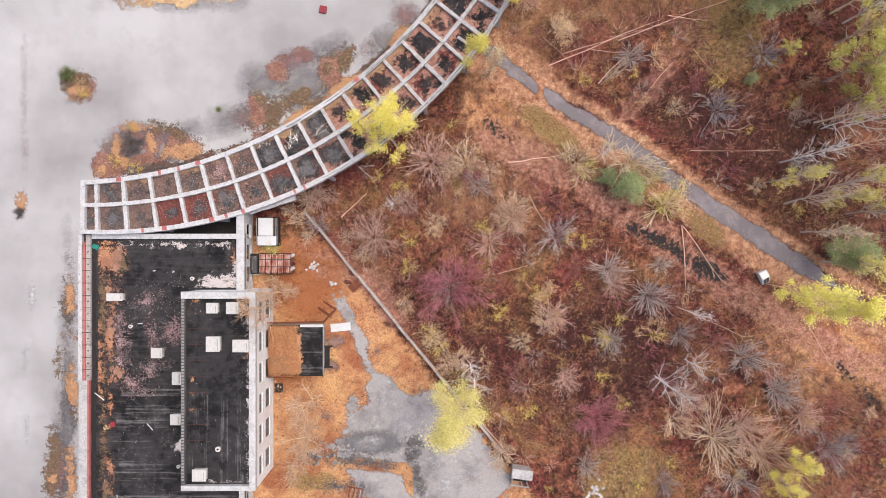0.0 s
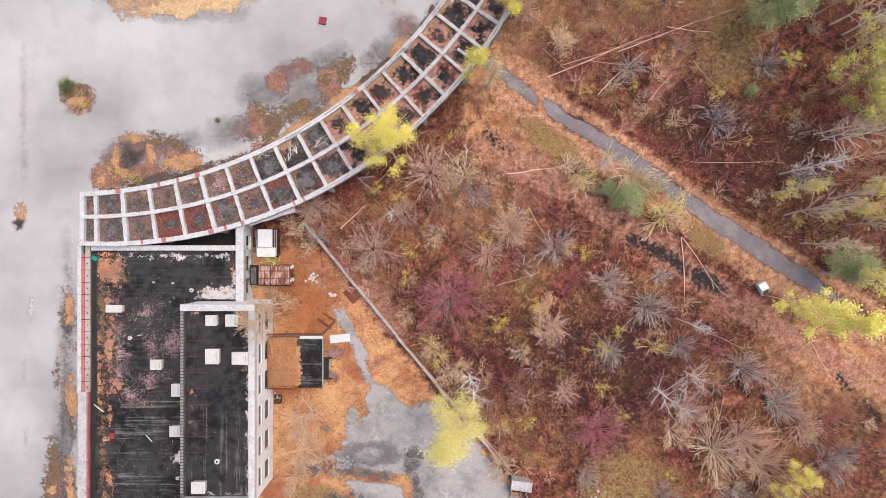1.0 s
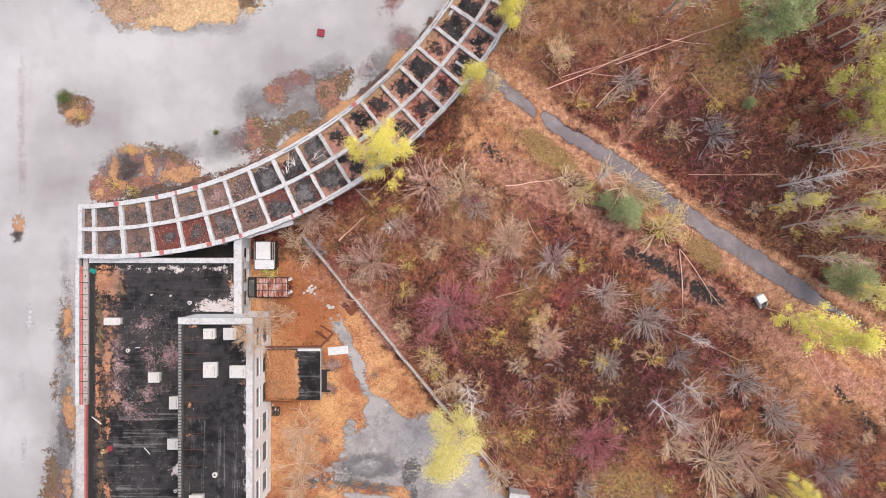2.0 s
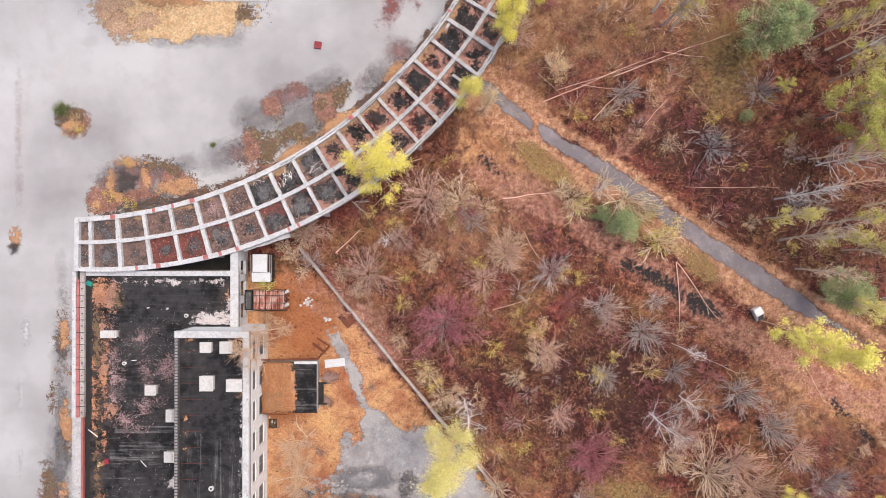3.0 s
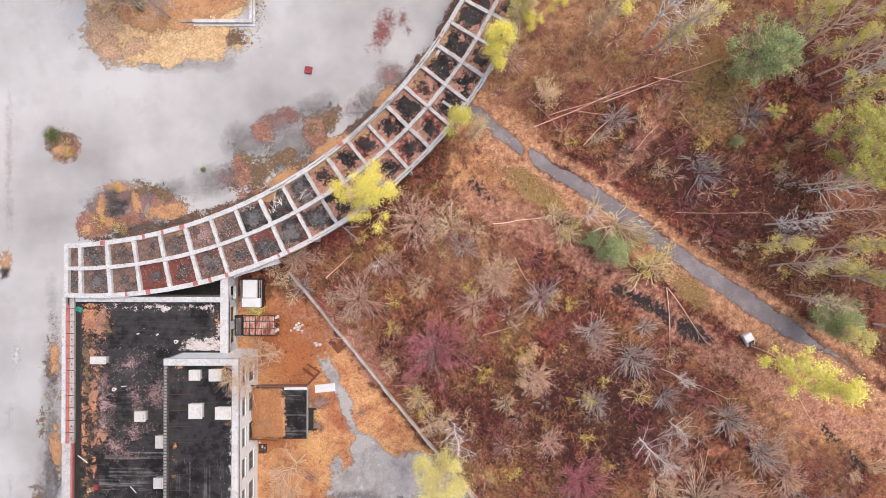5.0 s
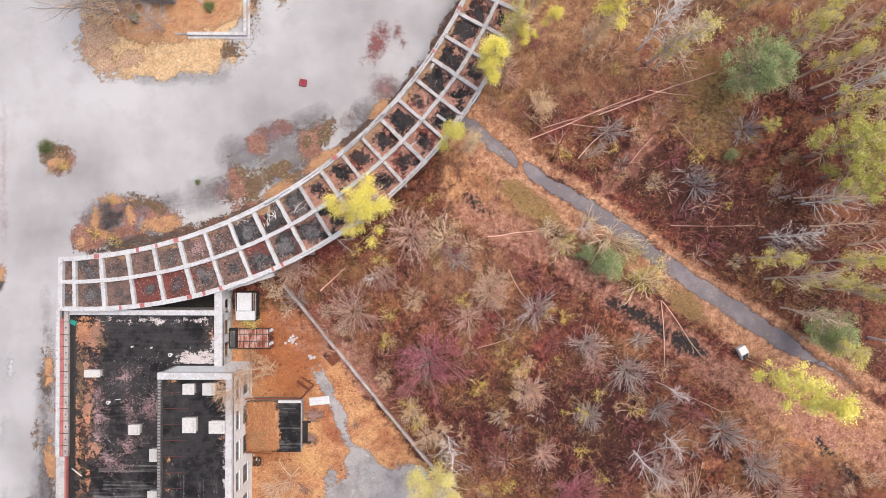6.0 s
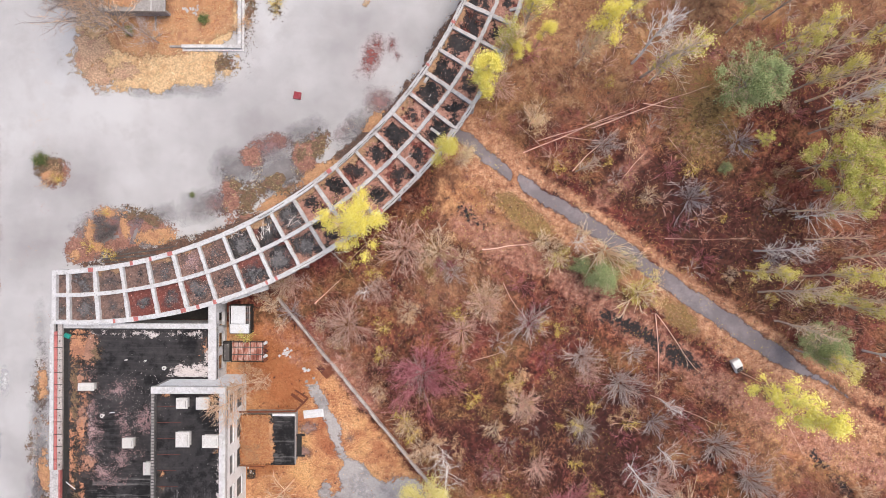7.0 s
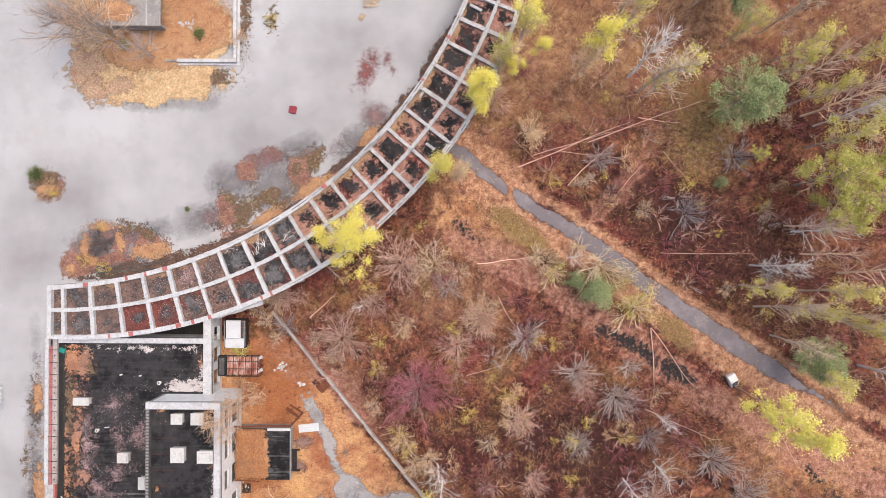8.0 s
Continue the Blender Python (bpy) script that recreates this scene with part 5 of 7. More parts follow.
def rubble(name, x, y, n, spread, material, label, seed, size=0.3):
    r = np.random.default_rng(seed)
    h = thing(name, x, y, 0, label, "rubble")
    for i in range(n):
        bm = bmesh.new()
        bmesh.ops.create_cube(bm, size=1.0)
        for v in bm.verts:
            v.co = Vector((v.co.x * (0.6 + r.random()), v.co.y * (0.5 + r.random()), v.co.z * (0.4 + 0.5 * r.random()))) * size
        o = part("lump", bm, material, h)
        o.matrix_basis = pose(r.normal(0, spread), r.normal(0, spread), size * 0.3, r.normal(0, 15), r.normal(0, 15), r.random() * 360)


rubble("rubble_heap", -15.6, -1.9, 12, 0.3, WHITE, "heap of broken white boards on the leaves", 1, 0.24)
rubble("rubble_heap", -13.3, -4.2, 6, 0.2, WHITE, "small heap of white debris on the leaves", 2, 0.26)
rubble("rubble_heap", -12.4, -6.3, 9, 0.45, GREY, "heap of grey rubble on the leaves", 3, 0.25)
rubble("rubble_heap", 18.2, -28.8, 16, 0.55, PANEL, "heap of broken white rubble in the grass", 4)
rubble("rubble_heap", -13.5, -24.6, 22, 1.1, GREY, "scattered concrete rubble in the yard", 5, 0.28)
rubble("rubble_heap", -27.0, 39.0, 12, 0.4, CONCRETE, "white rubble in the walled bed", 6)
rubble("rubble_heap", -24.2, 36.7, 8, 0.5, PANEL, "scattered white chips in the walled bed", 7, 0.18)

plate(-19.75, -16.7, 1.0, 1.1, 0, DARK, "dark cellar light well at the foot of the wall", "light well", "cellar_pit", h=0.05)
rubble("rubble_heap", -19.8, -16.5, 4, 0.25, PANEL, "white scraps in the cellar light well", 8, 0.16)
plate(-19.7, -10.6, 0.8, 0.7, 20, MOSS, "mossy lump beside the shed", "rubble", "mossy_lump", h=0.3)
for x, y, w, rz in ((1.3, 29.9, 1.3, 58), (2.2, 23.8, 1.2, -35), (3.9, 23.6, 1.1, 60), (11.3, 37.8, 1.4, 15), (7.3, 39.6, 1.5, -28)):
    plate(x, y, w, 0.3, rz, CONCRETE, "broken concrete beam piece lying on the gallery deck", "broken beam", "broken_beam", Z_DECK + 0.05, 0.25)


# ---- trees and shrubs ----
def in_wood(x, y):
    fx = FENCE[0][0] + (FENCE[0][1] - y) / (FENCE[0][1] - FENCE[1][1]) * (FENCE[1][0] - FENCE[0][0])
    return (np.hypot(x - SE_C[0], y - SE_C[1]) > SE_R + 0.4) & (x > fx + 0.3) & (x > -18)


def tubes(lines, sides=3):
    """Tapered tubes along lines of points; lines: (points, first radius, last radius)."""
    vs, fs, n = [], [], 0
    by_len = {}
    for pts, r0, r1 in lines:
        by_len.setdefault(len(pts), []).append((pts, r0, r1))
    for k, group in by_len.items():
        p = np.array([g[0] for g in group], float)
        t = np.linspace(0, 1, k)[None, :]
        rad = np.array([g[1] for g in group])[:, None] * (1 - t) + np.array([g[2] for g in group])[:, None] * t
        d = p[:, -1] - p[:, 0]
        d /= np.linalg.norm(d, axis=1, keepdims=True) + 1e-9
        up = np.where(np.abs(d[:, 2:3]) > 0.9, np.array([[1.0, 0, 0]]), np.array([[0, 0, 1.0]]))
        u = np.cross(d, up)
        u /= np.linalg.norm(u, axis=1, keepdims=True)
        w = np.cross(d, u)
        a = 2 * math.pi * np.arange(sides) / sides
        ring = u[:, None, :] * np.cos(a)[None, :, None] + w[:, None, :] * np.sin(a)[None, :, None]
        v = p[:, :, None, :] + ring[:, None, :, :] * rad[:, :, None, None]
        vs.append(v.reshape(-1, 3))
        base = n + np.arange(len(group))[:, None, None] * k * sides + np.arange(k - 1)[None, :, None] * sides
        q, q1 = np.arange(sides)[None, None, :], (np.arange(sides)[None, None, :] + 1) % sides
        fs.append(np.stack([base + q, base + q1, base + sides + q1, base + sides + q], -1).reshape(-1, 4))
        n += len(group) * k * sides
    return np.concatenate(vs), np.concatenate(fs)


def bough(r, lines, p, d, length, r0, r1, steps, bend, lift=0.0):
    """A crooked branch; returns its points and its last direction."""
    pts = [np.array(p, float)]
    d = np.array(d, float)
    d /= np.linalg.norm(d)
    for i in range(steps):
        d = d + r.normal(0, bend, 3) + np.array([0, 0, lift])
        d /= np.linalg.norm(d)
        pts.append(pts[-1] + d * length / steps)
    lines.append((pts, r0, r1))
    return pts, d


def side_twigs(r, lines, pts, n, length, r0, spread, sub=2, lift=0.1, since=0.25):
    ends = []
    for _ in range(n):
        f = since + (1 - since) * r.random()
        i = min(int(f * (len(pts) - 1)), len(pts) - 2)
        p = pts[i] + (pts[i + 1] - pts[i]) * r.random()
        d = pts[i + 1] - pts[i]
        d = d / np.linalg.norm(d) + r.normal(0, spread, 3) + np.array([0, 0, lift])
        tp, td = bough(r, lines, p, d, length * (0.5 + 0.8 * r.random()), r0, r0 * 0.5, 2, 0.16)
        ends.append(tp[-1])
        for _ in range(sub):
            k = tp[0] + (tp[-1] - tp[0]) * (0.3 + 0.7 * r.random())
            sp, _d = bough(r, lines, k, td + r.normal(0, 0.5, 3), length * (0.25 + 0.4 * r.random()), r0 * 0.7, r0 * 0.4, 1, 0.1)
            ends.append(sp[-1])
    return ends


def shrub(name, seed, radius, height, stems, twigs, colour, label, sub=1, thick=0.05, leaves=None, leaf_n=0, stem_mat=None, leaf_size=0.075, spread=0.35):
    """A many-stemmed bare shrub at the origin."""
    r = np.random.default_rng(seed)
    big, fine, ends = [], [], []
    uneven = r.normal(0, 0.2, 8)
    thick = max(thick, min(1.35 * thick, 0.04))
    n = max(6, int(stems * 0.42))
    for i in range(n):
        az = 2 * math.pi * (i + 1.8 * r.random()) / n
        out = math.sqrt(0.12 + 0.88 * r.random())
        reach = radius * out * (0.8 + 0.3 * r.random() + uneven[int(az / 2 / math.pi * 8) % 8])
        rise = height * (0.55 + 0.45 * r.random()) * (1.15 - 0.6 * out)
        size = math.hypot(reach, rise)
        d = np.array([math.cos(az) * reach * 0.8, math.sin(az) * reach * 0.8, rise + 0.35 * reach])
        w = thick * (0.7 + 0.6 * r.random())
        pts, _d = bough(r, big, (math.cos(az) * 0.12, math.sin(az) * 0.12, -0.1), d, size, w, thick * 0.3, 6, 0.12, -0.06 * out)
        ends += side_twigs(r, fine, pts, max(2, twigs // 2), size * 0.24, thick * 0.42, spread, sub, 0.0)
        # each stem forks into lesser ones
        for k in range(3):
            j = 1 + int(r.integers(0, 4))
            turn = (pts[j + 1] - pts[j]) / np.linalg.norm(pts[j + 1] - pts[j]) + r.normal(0, 0.36, 3) * np.array([1, 1, 0.5])
            fp, _d = bough(r, big, pts[j], turn, size * (0.3 + 0.35 * r.random()) * (1.15 - j / 8), w * 0.55, thick * 0.25, 4, 0.13, -0.03)
            ends += side_twigs(r, fine, fp, max(1, twigs // 3), size * 0.2, thick * 0.36, spread * 1.15, sub, 0.0)
    return plant(name, big, fine, ends, colour, label, leaves, leaf_n, r, stem_mat or TW[colour], leaf_size, "shrub", 0.25, "stem_fan", 3)


def plant(name, big, fine, ends, colour, label, leaves, leaf_n, r, bark, leaf_size, category, cloud=0.35, trunk="trunk", sides=6, clumps=0):
    t = thing(name, 0, 0, 0, label, category)
    tagged(joined(trunk, fast_mesh(trunk, *tubes(big, sides), bark, True), t), kind="stuff")
    if fine:
        tagged(joined("twig_crown", fast_mesh("twig_crown", *tubes(fine, 3), TW[colour], False), t), kind="stuff")
    if leaves and leaf_n:
        e = np.array(ends)
        hubs = e[r.integers(0, len(e), clumps or max(12, leaf_n // (150 if category == "tree" else 60)))]
        c = hubs[r.integers(0, len(hubs), leaf_n)] + r.normal(0, cloud, (leaf_n, 3)) * (0.5 + r.random((leaf_n, 1)))
        c[:, 2] = np.maximum(c[:, 2], 0.1)
        tagged(joined("foliage", fast_mesh("foliage", *leaf_quads(c[:, 0], c[:, 1], c[:, 2], leaf_size, 0.7, int(r.integers(1, 9999))), leaves), t), kind="stuff")
    return t


def tree(name, seed, height, spread, first, boughs, twigs, colour, label, bark=None, leaves=None, leaf_n=0, leaf_size=0.11, cloud=0.4, sub=2, thick=0.13, rise=0.7, shape=0.6, lean=0.02, clumps=0):
    """A tree with one trunk, boughs from the height first on."""
    r = np.random.default_rng(seed)
    big, fine, ends = [], [], []
    pts, _d = bough(r, big, (0, 0, -0.2), (r.normal(0, lean), r.normal(0, lean), 1), height, thick, thick * 0.2, 8, 0.035)
    for i in range(boughs):
        f = first + (1 - first) * (i + r.random()) / boughs
        k = min(int(f * 8), 7)
        p = pts[k] + (pts[k + 1] - pts[k]) * (f * 8 - k)
        az = i * 2.4 + r.normal(0, 0.4)
        g = (f - first) / (1 - first)
        length = spread * ((1 - g) ** shape * 0.9 + 0.25) * (0.7 + 0.5 * r.random()) * min(1, 0.55 + 2 * g)
        d = np.array([math.cos(az), math.sin(az), rise * (0.6 + 0.8 * r.random())])
        bp, _d = bough(r, big, p, d, length, thick * 0.4 * (1.1 - g * 0.6), thick * 0.14, 3, 0.12, 0.04)
        ends += side_twigs(r, fine, bp, twigs, length * 0.42, thick * 0.16, 0.36, sub, 0.12 * rise)
    ends += side_twigs(r, fine, pts[-3:], twigs, spread * 0.4, thick * 0.16, 0.45, sub)
    return plant(name, big, fine, ends, colour, label, leaves, leaf_n, r, bark or BARK, leaf_size, "tree", cloud, clumps=clumps)


def place(protos, spots, seed, base=1.0):
    """Stand plants at spots (x, y, size); the first of each kind is itself used."""
    r = np.random.default_rng(seed)
    for i, (x, y, s) in enumerate(spots):
        o = protos[i % len(protos)]
        m = pose(x, y, -0.05, 0, 0, r.random() * 360)
        if i < len(protos):
            o.matrix_world = m
        else:
            o = copy_thing(o, m)
        o.scale = (s / base,) * 3


# sizes are crown radii in metres
PINK = [shrub("bare_shrub", 100 + i, 3.2, 3.2, 104, 11, "pink", "leafless shrub with pinkish-brown radiating twigs", 1, 0.03) for i in range(3)]
GREYS = [shrub("bare_shrub", 110 + i, 3.2, 3.0, 92, 6, "grey", "leafless grey shrub with a dense fan of stems", 1, 0.03) for i in range(3)]
BLUES = [shrub("bare_shrub", 120 + i, 3.0, 2.8, 90, 5, "blue", "leafless blue-grey shrub with thin stems", 1, 0.024) for i in range(2)]
CRIMSON = [shrub("crimson_shrub", 130 + i, 4.2, 3.4, 90, 21, "red", "dense crimson-twigged shrub spreading low", 2, 0.03, stem_mat=TW["red"], spread=0.7) for i in range(2)]
TANS = [shrub("tan_shrub", 140 + i, 3.0, 3.0, 60, 7, "straw", "tan shrub with a few withered leaves", 1, 0.034, PALE_LEAVES, 700) for i in range(3)]
place(PINK, [(-8.3, 1.4, 3.8), (-1.4, 10.5, 3.9), (8.2, 3.8, 2.6), (13.2, -8.0, 2.6), (14.6, -15.6, 2.2), (5.5, 0.7, 2.4), (-15.0, 6.2, 2.4), (20.4, -4.0, 2.2), (-4.5, 5.6, 2.0), (29.0, -17.5, 3.0), (43.0, -20.0, 2.6), (9.8, 30.0, 2.4)], 1, 3.2)
place(GREYS, [(13.6, 1.5, 3.1), (24.5, -5.6, 3.3), (19.8, -2.4, 2.8), (36.0, -13.0, 3.4), (40.0, -17.0, 3.4), (4.2, 7.6, 2.2), (26.0, -2.0, 1.8), (20.0, -10.8, 2.4), (35.0, -27.5, 2.6), (22.4, 23.0, 2.3), (17.2, -26.0, 2.0), (46.0, -24.0, 2.6), (0.8, -4.6, 2.6)], 2, 3.2)
place(BLUES, [(32.8, 16.6, 3.2), (28.3, -10.2, 2.4), (38.5, 23.4, 2.8), (-14.9, 2.7, 2.0), (47.8, -23.2, 2.6), (26.4, -28.0, 2.2), (42.5, 9.5, 2.2)], 3, 3.0)
place(CRIMSON, [(1.0, -4.4, 5.0), (18.4, -20.2, 3.6), (3.5, 9.0, 2.0)], 4, 4.2)
place(TANS, [(2.8, 10.2, 3.2), (8.3, 3.6, 2.6), (12.2, -8.4, 2.6), (-16.2, 6.0, 2.4), (16.0, 10.6, 2.3), (13.8, 26.2, 2.6), (5.2, 21.0, 1.4), (-1.0, 3.0, 2.0), (27.5, -20.5, 2.6), (9.5, -11.0, 2.0), (7.0, -24.4, 2.4), (2.0, -13.0, 2.2), (-1.2, -10.6, 2.4), (0.5, -13.6, 2.0), (-4.4, -6.6, 1.6), (1.0, 9.4, 2.4), (5.6, 9.2, 1.9), (8.8, 5.2, 2.2), (-9.5, -0.8, 1.5), (-11.5, 1.4, 1.4), (-17.4, 3.4, 1.6), (-16.2, 1.6, 1.3), (-18.4, 4.8, 1.4)], 5, 3.0)
place([shrub("tan_shrub", 145 + i, 5.2, 4.6, 84, 10, ("straw", "pink", "tan")[i], "broad leafless bush with a great many tan twigs", 1, 0.05, PALE_LEAVES, 500) for i in range(3)],
      [(32.4, -22.6, 5.2), (35.6, -21.2, 5.2), (37.8, -24.2, 4.6)], 26, 5.2)
place([tree("white_birch", 150 + i, 8, 3.0, 0.1, 22, 5, "white", "leafless birch with white bark and branches", TW["white"], None, 0, 0.1, 0.3, 1, 0.095, 1.1) for i in range(3)],
      [(25.4, -15.2, 8.5), (29.0, -13.2, 6.5), (3.2, -13.6, 5.6), (3.8, -15.6, 6.6), (45.4, 14.4, 8.0), (18.7, 11.2, 5.0), (47.5, 14.6, 8.0), (-6.0, 5.4, 4.0)], 6, 8)
YELLOW_BUSH = [shrub("leafy_bush", 160 + i, 1.2, 1.2, 12, 4, "tan", "low bush with yellow autumn leaves", 1, 0.022, GOLD_LEAVES, 240, leaf_size=0.065) for i in range(3)]
PALE_BUSH = [shrub("leafy_bush", 165 + i, 1.2, 1.3, 12, 5, "tan", "low bush with pale withered leaves", 1, 0.022, PALE_LEAVES, 420, leaf_size=0.07) for i in range(2)]
place(YELLOW_BUSH, [(6.8, -7.4, 1.5), (-5.5, 7.4, 1.3), (18.9, -10.8, 1.3), (-4.3, -2.2, 1.3), (-3.8, 1.0, 1.4), (12.0, -6.0, 1.1), (-17.0, 39.5, 1.1), (-37.0, 9.9, 1.1), (-39.4, 10.4, 1.0), (-37.2, 14.6, 0.7), (-42.9, 18.6, 0.8), (5.3, 2.8, 1.2), (17.0, 0.8, 1.2), (26.0, -10.2, 1.2), (10.0, -19.0, 1.4), (21.5, -18.5, 1.2), (1.0, 14.8, 1.0), (-2.0, -10.0, 1.5), (-0.4, -11.6, 1.4), (-43.2, 18.4, 0.7)], 7, 1.2)
place(PALE_BUSH, [(12.3, -4.6, 1.7), (8.0, 4.2, 1.6), (-20.8, 37.5, 1.2), (-43.6, 18.9, 1.2), (3.5, 10.5, 1.5), (28.5, 5.8, 1.8), (14.2, 26.0, 1.8), (-20.6, -4.0, 1.3), (-19.0, -4.2, 1.1)], 8, 1.2)
place([shrub("dark_bush", 170, 1.2, 1.0, 150, 20, "dark", "dense grey bare bush growing on the square", 1, 0.018, stem_mat=TW["dark"], spread=0.9)], [(-37.2, 12.5, 1.8), (-50.8, 4.4, 0.8)], 9, 1.4)
place([shrub("green_bush", 175, 1.5, 1.7, 22, 8, "tan", "bushy green shrub on the square", 1, 0.03, GREEN_LEAVES, 2600, leaf_size=0.06)], [(-45.2, 20.9, 1.15), (-34.5, 36.2, 0.9), (-25.7, 37.9, 0.9), (-27.0, 16.7, 0.45)], 10, 1.5)


def thicket(protos, n, seed, lo, hi, base):
    """More plants of a kind, standing anywhere in the wood off the ways."""
    r = np.random.default_rng(seed)
    x, y = r.uniform(-14, 58, n * 6), r.uniform(-33, 46, n * 6)
    keep = in_wood(x, y) & (along(x, y, PATH) > 3.2) & (along(x, y, TRAIL) > 3.0)
    for a, b in list(zip(x[keep], y[keep]))[:n]:
        o = copy_thing(protos[int(r.integers(len(protos)))], pose(a, b, -0.05, 0, 0, r.random() * 360))
        o.scale = (r.uniform(lo, hi) / base,) * 3


# leafy trees; sizes are heights
LEANERS = [tree("yellow_tree", 201, 12, 3.2, 0.42, 30, 7, "tan", "tall slender tree with bright yellow leaves", None, YELLOW_LEAVES, 15000, 0.075, 0.33, clumps=52)]
place(LEANERS, [(-5.6, 12.4, 11.5)], 11, 12)
LEANERS[0].rotation_euler = (radians(-8), radians(-5), 0)
LEANERS = [tree("yellow_tree", 202, 13, 1.9, 0.35, 30, 6, "tan", "narrow tree with bright yellow leaves beside the gallery", None, YELLOW_LEAVES, 10000, 0.075, 0.3, clumps=42)]
place(LEANERS, [(8.3, 29.0, 12.5)], 25, 13)
LEANERS[0].rotation_euler = (0, radians(-9), 0)
# the second, beside the cabin, has leaves brightened against its self-shading
place([tree("yellow_birch", 203 + i, 17, 1.9, 0.22, 44, 7, "tan", "tall birch with dull yellow leaves", TW["tan"], (BIRCH_LEAVES, LIT_BIRCH)[i], (24000, 10000)[i], (0.047, 0.08)[i], 0.27, 2, 0.06, 0.9, 0.5, clumps=(110, 62)[i]) for i in range(2)],
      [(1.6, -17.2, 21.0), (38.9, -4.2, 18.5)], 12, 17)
# the birch in the yard has the broader crown
BROAD = min((o for o in bpy.data.objects if o.name.startswith("yellow_birch")), key=lambda o: (o.location.xy - Vector((1.6, -17.2))).length)
BROAD.scale = (BROAD.scale.x * 1.12, BROAD.scale.y * 1.2, BROAD.scale.z * 0.95)
BROAD.location.x += 0.8
# the birch beside the cabin leans slightly
LEANING = min((o for o in bpy.data.objects if o.name.startswith("yellow_birch")), key=lambda o: (o.location.xy - Vector((38.9, -4.2))).length)
LEANING.rotation_euler = (radians(6.5), 0, 0)
place([tree("yellow_tree", 209 + i, 8, 1.9, 0.25, 24, 6, "tan", "small tree with golden yellow leaves at the wood's edge", None, YELLOW_LEAVES, 4200, 0.07, 0.26, clumps=26) for i in range(2)],
      [(41.4, -24.6, 7.0), (38.8, -26.8, 6.5)], 28, 8)
place([tree("slim_tree", 206 + i, 12, 1.3, 0.6, 14, 5, "tan", "slim young tree with yellow leaves at its top", None, YELLOW_LEAVES, 4200, 0.06, 0.26, 2, 0.07, clumps=26) for i in range(2)],
      [(2.7, 21.0, 13.0), (11.2, 32.5, 9.0), (14.0, 34.6, 9.0), (12.6, 36.8, 12.0), (19.3, 32.8, 15.0)], 13, 12)
place([tree("pale_tree", 210 + i, 9, 1.6, 0.2, 34, 7, "tan", "young tree with thin pale yellow leaves", TW["tan"], STRAW_LEAVES, 900, 0.042, 0.16, 2, 0.13, 2.2, clumps=90) for i in range(3)],
      [(5.5, 20.9, 10.0), (13.5, 25.5, 7.0), (10.0, 33.5, 11.0), (18.9, 32.4, 12.0)], 14, 9)
place([tree("lime_tree", 215 + i, 11, 4.0, 0.3, 26, 8, "tan", "broad tree with yellow-green leaves", None, LIME_LEAVES, 9500, 0.085, 0.28, clumps=46) for i in range(2)],
      [(45.6, 20.0, 11.0), (47.6, 17.6, 10.0), (40.6, 23.6, 3.2), (51.5, 21.5, 10.0)], 15, 11)
place([tree("pine_tree", 220, 10, 3.3, 0.25, 40, 10, "tan", "round-crowned green pine in the wood", None, PINE_LEAVES, 18000, 0.095, 0.34, 2, 0.16, 0.5, 0.45, clumps=190)],
      [(36.8, 29.0, 9.0), (46.2, -0.2, 6.6), (37.0, 42.5, 10.0)], 16, 10)
place([tree("green_bush_tree", 225, 5, 2.3, 0.1, 24, 8, "tan", "low green juniper-like bush tree", None, PINE_LEAVES, 8000, 0.075, 0.34, 2, 0.08)],
      [(21.8, 7.2, 4.4), (19.4, 8.6, 2.6), (36.6, 20.2, 1.7)], 17, 5)
# pale willows beside the path
WILLOWS = [shrub("pale_willow", 147 + i, 2.8, 4.2, 44, 5, "straw", "pale tan willow beside the path with withered leaves", 1, 0.06, (STRAW_LEAVES, LEMON_LEAVES)[i], (450, 1500)[i], leaf_size=0.055, spread=0.3) for i in range(2)]
place(WILLOWS, [(22.6, 10.2, 4.0), (26.6, 5.2, 3.2), (20.0, 12.6, 1.7), (17.0, 9.4, 2.0), (15.0, 11.4, 1.7), (25.4, 8.8, 1.7)], 27, 2.8)
for o, a in zip(WILLOWS, (24, 14)):
    o.rotation_euler.y = radians(a)
# bare trees
place([tree("bare_tree", 230 + i, 12, 2.7, 0.2, 26, 5, ("straw", "pink", "white", "straw")[i], "tall leafless tree with a pale trunk", (BARK_PALE, TW["straw"], TW["white"], BARK_PALE)[i], None, 0, 0.1, 0.3, 2, 0.125, 2.4) for i in range(4)],
      [(19.0, 19.8, 9.0), (46.5, 28.3, 14.0), (40.5, 10.4, 12.0), (41.0, 5.4, 13.0), (43.0, 2.0, 12.0), (44.5, 15.2, 11.0), (25.7, 32.8, 16.0), (26.8, 31.2, 18.0), (41.4, 38.2, 14.0), (44.9, 31.8, 14.0), (48.0, 27.1, 13.0), (50.0, 31.0, 12.0), (50.5, 5.0, 13.0), (51.0, 9.5, 14.0), (29.2, -7.4, 7.0), (23.0, 38.5, 12.0), (33.5, 41.5, 13.0), (46.5, 11.8, 10.0), (53.5, -1.5, 14.0), (9.4, 31.2, 9.0)], 18, 12)
